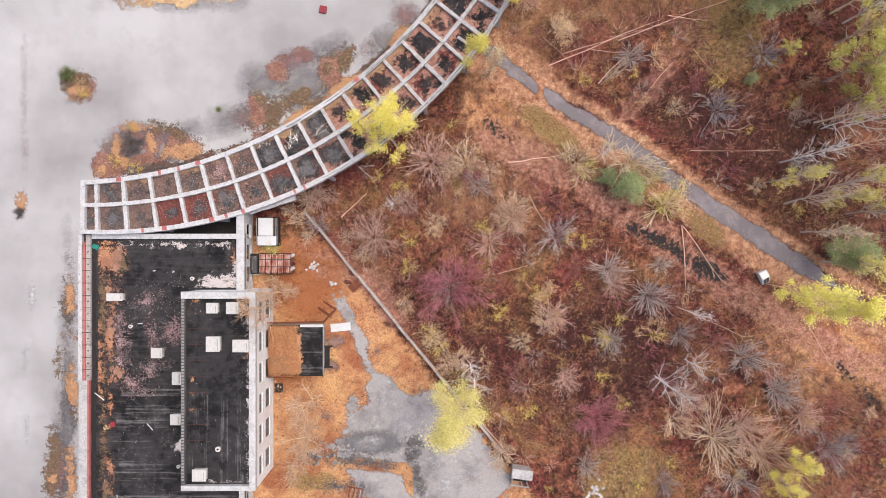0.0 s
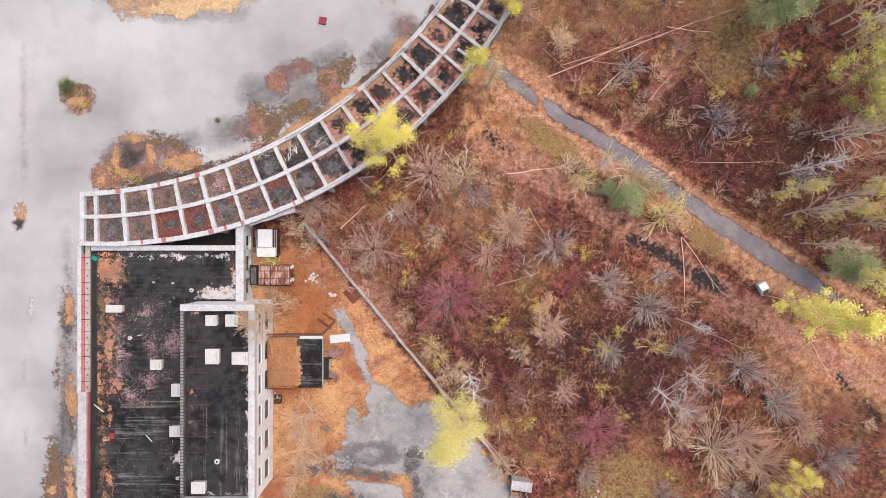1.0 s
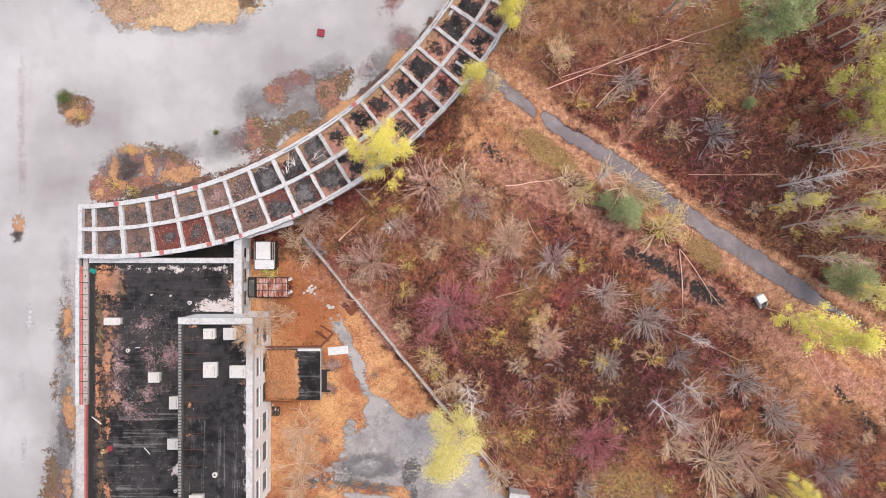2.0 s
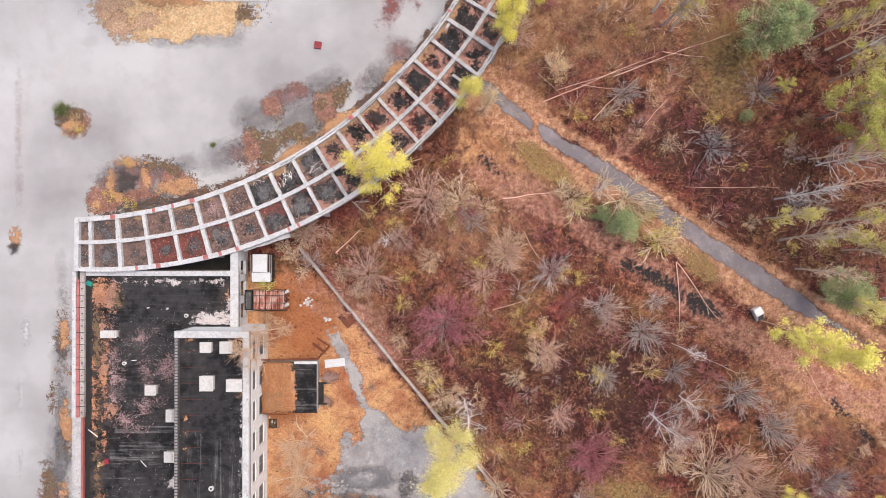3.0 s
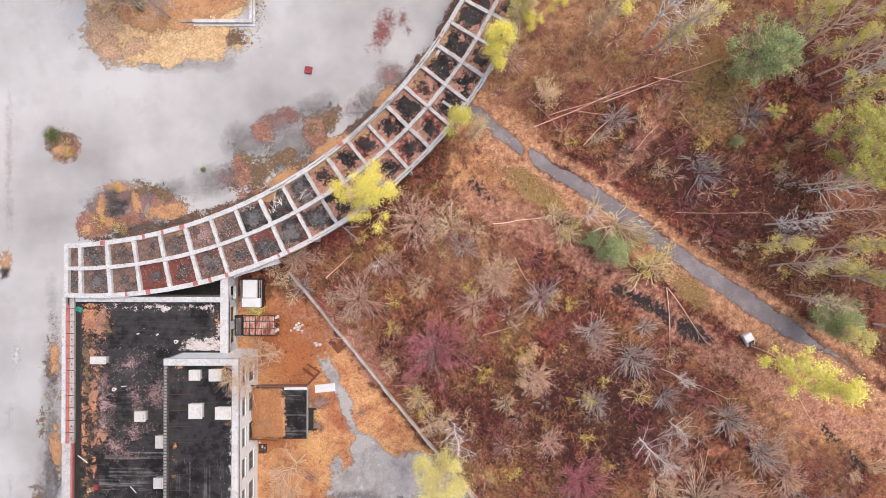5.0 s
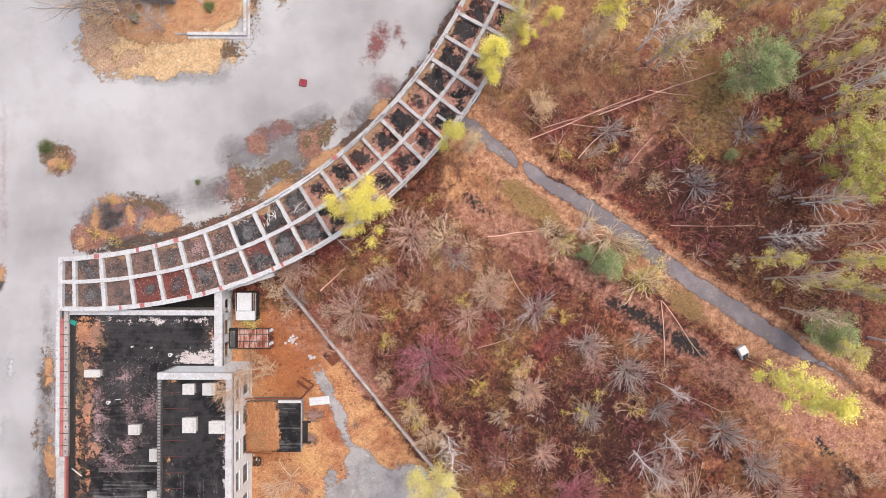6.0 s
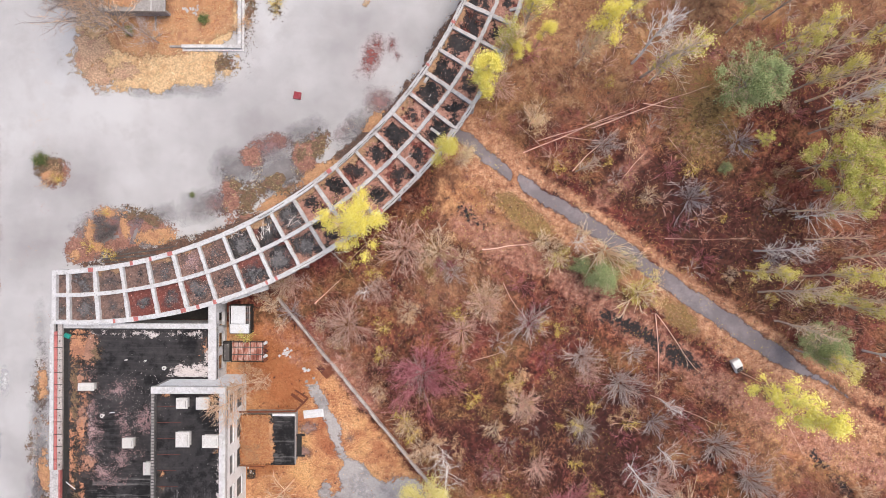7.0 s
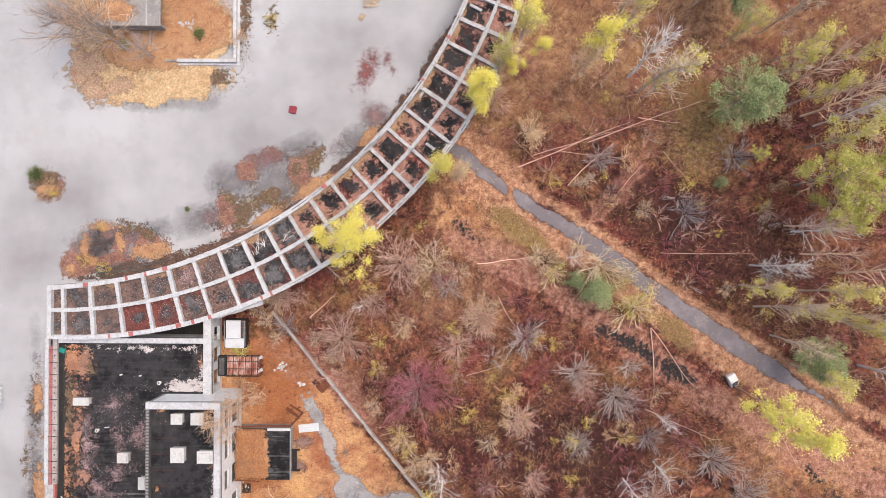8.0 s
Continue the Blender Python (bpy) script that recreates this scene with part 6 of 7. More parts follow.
place([tree("bare_tree", 240 + i, 11, 2.4, 0.2, 26, 5, "straw", "nearly leafless tree with tan branches and clumps of yellow leaves", BARK_PALE, LEMON_LEAVES, 1900, 0.07, 0.24, 1, 0.115, 2.4, clumps=22) for i in range(3)],
      [(39.2, 8.0, 11.0), (46.4, 7.4, 13.0), (45.5, -1.5, 12.0), (41.5, 32.0, 12.0), (47.0, 24.5, 13.0), (27.8, 30.5, 14.5), (53.0, 27.5, 12.0), (42.8, 34.8, 12.0), (52.0, 18.0, 11.0), (44.8, 29.6, 12.0), (50.0, 27.5, 12.0), (48.5, 4.2, 12.0), (44.2, 5.6, 11.0), (49.8, 34.5, 12.0), (37.0, 36.5, 10.0), (24.5, 38.0, 12.0), (10.4, 33.4, 12.0), (12.4, 36.4, 13.0)], 19, 11)
place([tree("bare_tree", 250 + i, 9, 2.8, 0.3, 26, 10, "tan", "leafless pinkish-tan tree growing against the building", TW["tan"], None, 0, 0.05, 0.3, 3, 0.1, 1.3) for i in range(2)],
      [(-19.4, -6.4, 10.5), (-18.9, -5.2, 7.5), (-14.6, -17.4, 10.0), (-15.4, -20.5, 10.0), (-16.2, -25.0, 7.0), (-17.6, -4.6, 5.0)], 21, 9)
place([tree("bare_tree", 245 + i, 9, 4.2, 0.15, 30, 9, ("tan", "grey")[i], "wide leafless tree standing in the dry grass", None, None, 0, 0.1, 0.3, 2, 0.12, 1.2) for i in range(2)],
      [(-34.2, 35.8, 11.0), (-37.2, 36.8, 11.0), (-38.2, 39.5, 11.0), (-31.0, 35.0, 6.0), (-36.5, 37.0, 8.0)], 20, 9)


SMALL_RED = [shrub("crimson_shrub", 135 + i, 2.0, 1.8, 34, 8, "red", "small dense crimson-twigged shrub", 1, 0.022, spread=0.5) for i in range(2)]
place(SMALL_RED, [(9.0, -16.0, 2.0), (30.0, 20.0, 2.0)], 22, 2.0)
SMALL_GREY = [shrub("bare_shrub", 115 + i, 1.6, 1.6, 26, 5, "grey", "small leafless grey shrub in the undergrowth", 1, 0.026) for i in range(2)]
place(SMALL_GREY, [(11.0, -13.0, 1.6), (33.0, 8.0, 1.6)], 23, 1.6)
SMALL_PINK = [shrub("bare_shrub", 105 + i, 1.6, 1.6, 26, 5, "pink", "small leafless pinkish shrub in the undergrowth", 1, 0.024) for i in range(2)]
place(SMALL_PINK, [(7.0, -20.0, 1.6), (21.0, 26.0, 1.6)], 24, 1.6)
thicket(SMALL_RED, 34, 503, 1.2, 2.4, 2.0)
thicket(SMALL_PINK, 50, 501, 0.9, 2.0, 1.6)
thicket(SMALL_GREY, 50, 502, 0.9, 2.0, 1.6)
thicket(TANS, 14, 504, 1.0, 1.9, 3.0)
thicket(YELLOW_BUSH, 34, 505, 0.7, 1.3, 1.2)
thicket(PALE_BUSH, 22, 506, 0.7, 1.3, 1.2)
WEEDS = shrub("leafy_bush", 168, 1.0, 0.8, 16, 6, "tan", "yellow-green weeds growing through the truck's deck", 1, 0.02, LIME_LEAVES, 900, leaf_size=0.055)
WEEDS.matrix_world = pose(-20.2, 0.05, 0.85)


# ---- fallen trunks ----
def log(x0, y0, x1, y1, r0, label, seed, bark, z=0.28):
    r = np.random.default_rng(seed)
    segs = []
    d = np.array([x1 - x0, y1 - y0, 0.0])
    n = np.linalg.norm(d)
    pts, _d = bough(r, segs, (0, 0, 0), d / n, n, r0 * (0.6 + 0.5 * r.random()), r0 * 0.3, 6, 0.05 * np.array([1, 1, 0.1]))
    twigs = []
    side_twigs(r, twigs, pts[3:], 5, n * 0.12, r0 * 0.35, 0.5, 1)
    t = thing("dead_tree", x0, y0, z, label, "dead tree")
    joined("trunk", fast_mesh("trunk", *tubes(segs, 6), bark, True), t)
    tagged(joined("twig_crown", fast_mesh("twig_crown", *tubes(twigs, 3), TW["tan"]), t), kind="stuff")


for i, (a, b, c, d) in enumerate(((28.6, 2.8, 29.9, -5.6), (28.7, 2.8, 34.6, -3.0), (7.8, 10.4, 13.4, 11.3), (27.0, 28.0, 32.0, 27.3), (12.7, 22.0, 26.0, 27.4), (-12.2, 3.8, -9.0, 6.6), (-6.4, 6.5, -4.6, 4.4), (18.6, 19.8, 23.5, 25.5), (21.0, 25.0, 34.5, 31.2), (28.0, -6.9, 36.4, -10.4), (4.0, -20.0, 8.0, -25.5), (39.5, -24.0, 44.0, -28.5))):
    log(a, b, c, d, 0.075, "thin fallen trunk lying on the forest floor", 300 + i, TW["pink"])
for i, (a, b, c, d) in enumerate(((14.4, 23.4, 27.6, 28.2), (17.4, 24.0, 25.2, 23.2), (12.0, 25.4, 17.0, 20.6), (24.6, 19.0, 27.0, 22.0), (10.4, 6.4, 12.0, 3.0), (6.6, -3.0, 11.6, -1.6), (-8.0, 9.0, -5.0, 12.0), (43.0, -8.0, 47.0, -13.5), (30.0, 24.0, 33.0, 20.0), (29.7, 11.8, 41.0, 11.7))):
    log(a, b, c, d, 0.045, "thin reddish-brown dead stem lying in the leaves", 340 + i, TW["pink"])


# ---- bleached branches ----
def branch(x, y, z, rz, length, label, seed, colour="white"):
    """A dead branch lying flat."""
    r = np.random.default_rng(seed)
    big, fine = [], []
    flat = np.array([1, 1, 0.12])
    for _ in range(3):
        pts, _d = bough(r, big, r.normal(0, 0.2, 3) * flat, np.array([1, 0, 0]) + r.normal(0, 0.5, 3) * flat, length * (0.6 + 0.4 * r.random()), 0.035, 0.015, 5, 0.16 * flat)
        for _k in range(5):
            j = int(r.integers(1, 5))
            fp, _d = bough(r, fine, pts[j], (pts[j] - pts[j - 1]) + r.normal(0, 0.25, 3) * flat, length * (0.2 + 0.25 * r.random()), 0.022, 0.01, 3, 0.18 * flat)
    t = thing("dead_branch", x, y, z + 0.07, label, "dead branch", rz=rz)
    joined("stem", fast_mesh("stem", *tubes(big, 5), TW[colour], True), t)
    tagged(joined("twig_crown", fast_mesh("twig_crown", *tubes(fine, 3), TW[colour]), t), kind="stuff")


branch(-17.6, 11.6, Z_DECK, 62, 2.2, "bleached dead branch lying on the gallery deck", 901)
branch(-16.6, 12.4, Z_DECK, 130, 1.6, "bleached dead branch lying on the gallery deck", 902)
branch(-14.6, 13.0, Z_DECK, 75, 2.4, "bleached dead branch lying on the gallery deck", 903, "grey")
branch(-21.0, 12.0, Z_DECK, -20, 1.2, "bleached dead branch lying on the gallery deck", 904, "grey")
branch(-1.5, 20.2, Z_DECK, 40, 1.5, "bleached dead branch lying on the gallery deck", 905, "grey")
branch(-10.2, 9.9, 0.05, -25, 3.2, "bleached dead branch lying beside the gallery", 906)
branch(1.5, 11.5, 0.1, 70, 2.6, "bleached dead branch standing out of the weeds", 907, "straw")


# ---- undergrowth and fallen leaves ----
def build_undergrowth():
    r = np.random.default_rng(11)
    x, y = r.uniform(-18, 66, 40000), r.uniform(-42, 55, 40000)
    keep = in_wood(x, y) & (along(x, y, PATH) > 3.0) & (along(x, y, TRAIL) > 2.4) & (fbm(x, y, 6.0, 91) + r.normal(0, 0.08, len(x)) > 0.46)
    keep &= r.random(len(x)) > 0.65 * np.maximum(np.clip(oval(x, y, 19, -13, 9, 9) * 2, 0, 1), np.clip(oval(x, y, 33, 14, 18, 9.5, -22) * 2, 0, 1))
    x, y = x[keep], y[keep]
    k = 13
    px, py = np.repeat(x, k) + r.normal(0, 0.22, len(x) * k), np.repeat(y, k) + r.normal(0, 0.22, len(x) * k)
    n = len(px)
    az, el = r.random(n) * 2 * np.pi, r.uniform(0.3, 1.4, n)
    ln = r.uniform(0.35, 1.0, n)
    w = r.uniform(0.01, 0.026, n)
    p = np.c_[px, py, np.full(n, 0.05)]
    d = np.c_[np.cos(az) * np.cos(el), np.sin(az) * np.cos(el), np.sin(el)]
    s = np.c_[-np.sin(az), np.cos(az), np.zeros(n)] * w[:, None]
    v = np.stack([p - s, p + s, p + d * ln[:, None]], 1).reshape(-1, 3)
    tagged(new("undergrowth", fast_mesh("undergrowth", v, np.arange(3 * n).reshape(-1, 3), TWIGS)), "tangle of reddish-brown undergrowth twigs", "undergrowth", kind="stuff")


build_undergrowth()


def scatter(name, n, x0, x1, y0, y1, density, material, size, z, label, seed, flat=0.45):
    r = np.random.default_rng(seed)
    x, y = r.uniform(x0, x1, n), r.uniform(y0, y1, n)
    keep = r.random(n) < density(x, y)
    x, y = x[keep], y[keep]
    zz = z + r.random(len(x)) * 0.08
    tagged(new(name, fast_mesh(name, *leaf_quads(x, y, zz, size, flat, seed), material)), label, "leaves", kind="stuff")


def wood_density(x, y):
    dark = np.maximum(np.clip(oval(x, y, 33, 13, 17, 8, -22) * 2, 0, 1), np.clip(oval(x, y, 20, -13, 12, 11) * 2, 0, 1)) * 1.1
    return in_wood(x, y) * np.clip(fbm(x, y, 3.5, 95) * 2.4 - 0.6 - dark, 0.08, 1) * (along(x, y, PATH) > 1.5) * np.clip(fbm(x, y, 0.9, 96) * 5 - 2.0, 0.05, 1)


def way_density(x, y):
    beyond = far_side(x, y)
    p = np.clip(1.4 - np.abs(along(x, y, PATH) - np.where(beyond, 1.7, 2.1)) / np.where(beyond, 0.7, 1.2), 0, 1)
    t = np.clip(1.3 - along(x, y, TRAIL) / 2.8, 0, 1) * np.clip(fbm(x, y, 2.0, 98) * 2.2 - 0.5, 0.1, 1)
    mud = along(x, y, [(22.8, 2.6), (26.5, 0.9), (29.3, -1.0), (31.5, -2.9), (33.8, -3.6)]) > 0.9
    return np.maximum(p, t) * in_wood(x, y) * mud * np.clip(fbm(x, y, 0.9, 89) * 5 - 1.8, 0.1, 1)


def yard_density(x, y):
    yard = (~in_wood(x, y)) & (x > -20.3) & (y < 5) & (np.hypot(x - SE_C[0], y - SE_C[1]) > SE_R)
    bare = np.clip(oval(x, y, -7, -6, 3, 7, 40) * 2, 0, 0.75)
    return yard * np.clip((2.2 - y) / 2.0, 0.06, 1) * np.where(yard_field(x, y) > 0, 0.08, 0.9 - bare) * np.clip(fbm(x, y, 3.0, 93) * 2.2 - 0.2, 0.25, 1) * np.clip(fbm(x, y, 1.0, 92) * 5 - 1.7, 0.15, 1)


def ember_field(x, y):
    return np.maximum(oval(x, y, -16.0, -3.5, 5.5, 8.0), oval(x, y, -18.5, -13.0, 4.0, 5.0)) + (fbm(x, y, 2.0, 94) - 0.5) * 0.5


def edge_density(x, y):
    c = np.hypot(x - NW_C[0], y - NW_C[1])
    return np.clip(1 - np.abs(NW_R - 1.2 - c) / 3.0, 0, 1) ** 2 * 0.5 * (fbm(x, y, 2.6, 99) > 0.45) + 0.25 * (oval(x, y, -31, 38, 10, 8) > 0) + 0.3 * (np.abs(x + 45.2) < 1.3) * (fbm(x, y, 2.6, 99) > 0.5)


scatter("fallen_leaves", 220000, -18, 66, -40, 53, wood_density, BROWN_LEAVES, 0.062, 0.06, "reddish-brown fallen leaves under the trees", 401)
scatter("fallen_leaves", 230000, 0, 66, -24, 27, way_density, PATH_LEAVES, 0.055, 0.06, "faded fallen leaves along the path and the trail", 402)
scatter("fallen_leaves", 110000, -21, 9, -40, 6, lambda x, y: yard_density(x, y) * (ember_field(x, y) < 0.25), ORANGE_LEAVES, 0.05, 0.05, "orange fallen leaves covering the yard", 405)
scatter("fallen_leaves", 60000, -21, -9, -20, 6, lambda x, y: yard_density(x, y) * (ember_field(x, y) >= 0.2), EMBER_LEAVES, 0.05, 0.05, "russet fallen leaves beside the wrecks and the shed", 409)
scatter("fallen_leaves", 9000, -20.3, -15.9, -14.8, -8.9, lambda x, y: 0.9 * (x < -16.9 + 1.6 * (fbm(x, y, 1.6, 81) - 0.5)), EMBER_LEAVES, 0.05, 2.44, "russet leaves lying on the shed roof", 410)
scatter("fallen_leaves", 55000, -18, 66, -40, 53, lambda x, y: in_wood(x, y) * (fbm(x, y, 4.0, 97) > 0.54) * 0.6, GOLD_LEAVES, 0.055, 0.2, "scattered yellow leaves on the undergrowth", 403)
scatter("fallen_leaves", 26000, -40, -21, 34.8, 50, lambda x, y: 0.75 * (oval(x, y, -30, 43, 9.5, 8.5) > 0) * np.clip(fbm(x, y, 1.6, 863) * 5 - 1.9, 0, 1) * ~((x > -37.0) & (x < -29.2) & (y > 37.8) & (y < 44.4)), EMBER_LEAVES, 0.06, 0.16, "russet leaves heaped in the walled bed", 411)
scatter("fallen_leaves", 14000, -40, -21, 29.5, 50, lambda x, y: 0.6 * (oval(x, y, -30, 40, 9.5, 10) > 0) * np.clip(fbm(x, y, 1.3, 864) * 5 - 2.2, 0, 1) * ~((x > -37.0) & (x < -29.2) & (y > 37.8) & (y < 44.4)), MOSS_LEAVES, 0.06, 0.16, "pale dry leaves in the walled bed", 412)
scatter("fallen_leaves", 1500, 4, 60, -14, 25, lambda x, y: (along(x, y, PATH) < 1.5) * 0.5, PATH_LEAVES, 0.05, 0.06, "stray leaves on the path", 404)
scatter("fallen_leaves", 60000, -50, 10, -30, 46, lambda x, y: edge_density(x, y) * (np.hypot(x - NW_C[0], y - NW_C[1]) < NW_R - 0.4) * (y > 4) + edge_density(x, y) * (x < -43.5) * (y < 3), ORANGE_LEAVES, 0.055, 0.08, "orange leaves strewn along the edge of the square", 406)


# ---- roof and deck surfaces ----
def bay_frame(x, y):
    """The bay's number, its row, the distances to its beams, to the square's edge and to its middle, and a chance value of its own."""
    a = np.arctan2(y - ARC_C[1], x - ARC_C[0])
    q = (a - TH0) / BAY
    k = np.floor(q)
    ph = q - k
    c = np.hypot(x - ARC_C[0], y - ARC_C[1])
    inner, outer = np.hypot(x - NW_C[0], y - NW_C[1]) - NW_R, SE_R - np.hypot(x - SE_C[0], y - SE_C[1])
    row = (c > ARC_R) * 1
    near, far = np.where(row, c - ARC_R, inner), np.where(row, outer, ARC_R - c)
    edge = np.minimum(np.minimum(near, far), np.minimum(ph, 1 - ph) * BAY * c) - 0.2
    mid = np.hypot((ph - 0.5) * BAY * c, (near - far) / 2)
    own = np.random.default_rng(5).random((64, 2))[k.astype(int) % 64, row]
    return k, row, edge, np.where(row, 9.0, inner), mid, own, (inner > 0.1) & (outer > 0.1) & (q > -0.44)


def rim_field(x, y):
    k, row, edge, nw, mid, own, inside = bay_frame(x, y)
    w = np.where(k < 6, 1.7, np.where(k < 9, 0.1 + 0.4 * row, 0.1 + 0.45 * own + 0.25 * row))
    return np.where(inside, w - edge + (fbm(x, y, 1.3, 713) - 0.5) * 2.6 + (fbm(x, y, 0.4, 714) - 0.5) * 1.2, -9)


def grey_field(x, y):
    k, row, edge, nw, mid, own, inside = bay_frame(x, y)
    rad = np.where(k < 6, 0.95 + 0.8 * own, np.where(k < 9, 1.8, -0.6 + own))
    return np.where(inside, rad - mid + (fbm(x, y, 1.1, 717) - 0.5) * 3.0 + (fbm(x, y, 0.4, 718) - 0.5) * 1.6, -9)


def red_field(x, y):
    k, row, edge, nw, mid, own, inside = bay_frame(x, y)
    full = ((k == 2) | (k == 3)) & (row == 1)
    return np.where(inside, np.where(full, 1.2, own - 0.75) - 0.3 * edge + (fbm(x, y, 1.4, 719) - 0.5) * 1.4, -9)


def straw_field(x, y):
    k, row, edge, nw, mid, own, inside = bay_frame(x, y)
    return np.where(inside & (k > 0), 0.25 + 0.7 * own - nw + (fbm(x, y, 1.0, 723) - 0.5) * 2.0, -9)


def crust_field(x, y):
    k, row, edge, nw, mid, own, inside = bay_frame(x, y)
    return np.where(inside & (k == 4) & (row == 0), 0.7 - mid + (fbm(x, y, 0.8, 729) - 0.5) * 1.6, -9)


DECK = (-42, 14, 1.5, 50, 0.13)
patch("leaf_litter", lambda x, y: np.where(bay_frame(x, y)[0] < 8, rim_field(x, y), -9), *DECK, Z_DECK + 0.012, DECKMAT, "reddish leaf mat along the beams of the gallery deck", 0.02, seed=711, margin=0.6)
patch("leaf_litter", lambda x, y: np.where(bay_frame(x, y)[0] >= 8, rim_field(x, y) + 0.12, -9), *DECK, Z_DECK + 0.012, ROSEMAT, "faded pinkish leaves gathered along the beams of the gallery deck", 0.02, seed=712, margin=0.6)
patch("leaf_litter", red_field, *DECK, Z_DECK + 0.02, REDMAT, "rusty red crust on the gallery deck", 0.02, seed=721, margin=0.5)
patch("grit_patch", grey_field, *DECK, Z_DECK + 0.028, GREYMAT, "grey grit and moss on the gallery deck", 0.02, seed=731, margin=0.8)
patch("flaked_plaster", crust_field, -30, -24, 4, 10, 0.13, Z_DECK + 0.04, LICHEN, "pale flaked plaster in a bay of the gallery deck", 0.02, seed=745, margin=0.5)
patch("moss_patch", straw_field, *DECK, Z_DECK + 0.036, DRYMOSS, "yellowed moss along the gallery's edge", 0.03, seed=741, margin=0.5)
scatter("fallen_leaves", 230000, -42, 14, 1.5, 50, lambda x, y: np.clip(rim_field(x, y) + 0.15, 0.03, 0.8) * bay_frame(x, y)[6] * np.clip((x + 32) / 14, 0.08, 1), DECK_LEAVES, 0.05, Z_DECK + 0.05, "faded leaves on the gallery deck", 407)
scatter("flakes", 26000, -42, 14, 1.5, 50, lambda x, y: (0.55 * (np.isin(bay_frame(x, y)[0], (9, 10, 14, 15)) & (bay_frame(x, y)[2] > 0.4)) * (fbm(x, y, 1.0, 727) > 0.6) + 0.06 * (bay_frame(x, y)[0] > 7)) * bay_frame(x, y)[6], WHITE_FLAKES, 0.05, Z_DECK + 0.05, "white flakes strewn over the gallery deck", 408, 0.2)

ROOF_X, ROOF_N = (B_W + 1.7, B_E - 0.95), B_N - 0.8


def roof_mat(name, material, ovals, z, label, seed, rough=0.9, thin=0.2):
    def field(x, y):
        f = np.full(np.shape(x), -9.0)
        for cx, cy, rx, ry, turn in ovals:
            f = np.maximum(f, oval(x, y, cx, cy, rx, ry, turn) * min(rx, ry) * 0.8)
        f = f + (fbm(x, y, 1.2, seed) - 0.5) * 1.2 * rough - thin
        upper = (x > P_W - 0.1) & (x < P_E + 0.1) & (y > P_S - 0.1) & (y < P_N + 0.1)
        if z > 5:
            return np.where((x > P_W + 0.45) & (x < P_E - 0.7) & (y > P_S + 0.55) & (y < P_N - 0.75), f, -9)
        return np.where((x > ROOF_X[0]) & (x < ROOF_X[1]) & (y < ROOF_N) & ~upper, f, -9)
    patch(name, field, -41, -20.5, -34, 1.5, 0.15, z, material, label, 0.015, seed=seed, margin=0.8)


roof_mat("leaf_litter", MOSS, [(-39.2, -6.0, 0.9, 9.0, 0), (-37.4, -1.4, 1.4, 2.0, 0), (-39.2, -18, 0.6, 8, 0), (-39.0, -29, 0.8, 5, 0)], Z_ROOF + 0.015, "brown moss along the roof gutter", 801, 0.7)
roof_mat("leaf_litter", ROOF_LEAVES, [(-38.4, -9.5, 0.45, 4.5, 0), (-38.9, -0.7, 1.5, 2.3, 10), (-38.3, -18, 0.35, 1.5, 0), (-38.4, -26, 0.5, 2, 0), (-24.2, -0.8, 0.4, 0.9, 0), (-39.6, -14, 0.4, 4, 0), (-36.0, -34, 3, 0.6, 0)], Z_ROOF + 0.03, "rotting reddish-orange leaves blown over the roof", 802, 0.7)
roof_mat("leaf_litter", ROOFMAT, [(-38.3, -9.5, 1.1, 6.0, 0), (-37.9, -1.0, 1.6, 2.5, 10), (-38.5, -5.0, 1.1, 2.8, 0), (-37.5, -14.4, 1.2, 1.6, 20)], Z_ROOF + 0.022, "rotting leaves and grit on the roof", 807, 1.1, 0.4)
roof_mat("lichen_patch", LICHEN, [(-37.3, -11.0, 0.8, 4.5, 4), (-36.0, -15.2, 1.9, 0.8, -25), (-33.8, -14.0, 1.5, 0.55, 35), (-31.3, -9.5, 1.4, 1.2, 0), (-33.5, -10, 0.4, 1.4, 20), (-33.8, -6.0, 1.2, 0.5, 30)], Z_ROOF + 0.02, "pinkish lichen on the felt roof", 803, 1.4, 0.3)
roof_mat("flaked_plaster", CRUST, [(-26.0, -3.9, 2.9, 1.2, 10), (-24.1, -2.0, 0.6, 2.2, 0), (-31, 0.5, 6.5, 0.45, 0), (-26, 0.5, 2, 0.5, 0), (-30.3, -22.8, 1.2, 0.9, 0), (-37.0, -29, 0.9, 0.35, -20)], Z_ROOF + 0.025, "white flaked plaster lying on the roof", 804, 0.8)
roof_mat("flaked_plaster", CRUST, [(-21.2, -17, 0.3, 9, 0), (-21.3, -9.0, 0.25, 3, 0), (-23.5, -25.5, 2.4, 0.3, 0)], Z_TOP + 0.02, "white flakes along the upper parapet", 805, 0.6)
roof_mat("leaf_litter", LITTER, [(-21.4, -11.5, 0.4, 0.9, 0), (-27.0, -5.7, 0.6, 0.4, 0), (-27.3, -14.2, 0.6, 0.35, 0), (-27.4, -15.9, 0.4, 0.25, 0), (-27.3, -17.6, 0.4, 0.25, 0), (-21.6, -25.3, 0.5, 0.3, 0), (-21.9, -6.0, 0.8, 0.9, 0)], Z_TOP + 0.03, "orange leaves on the upper roof", 806, 0.5)
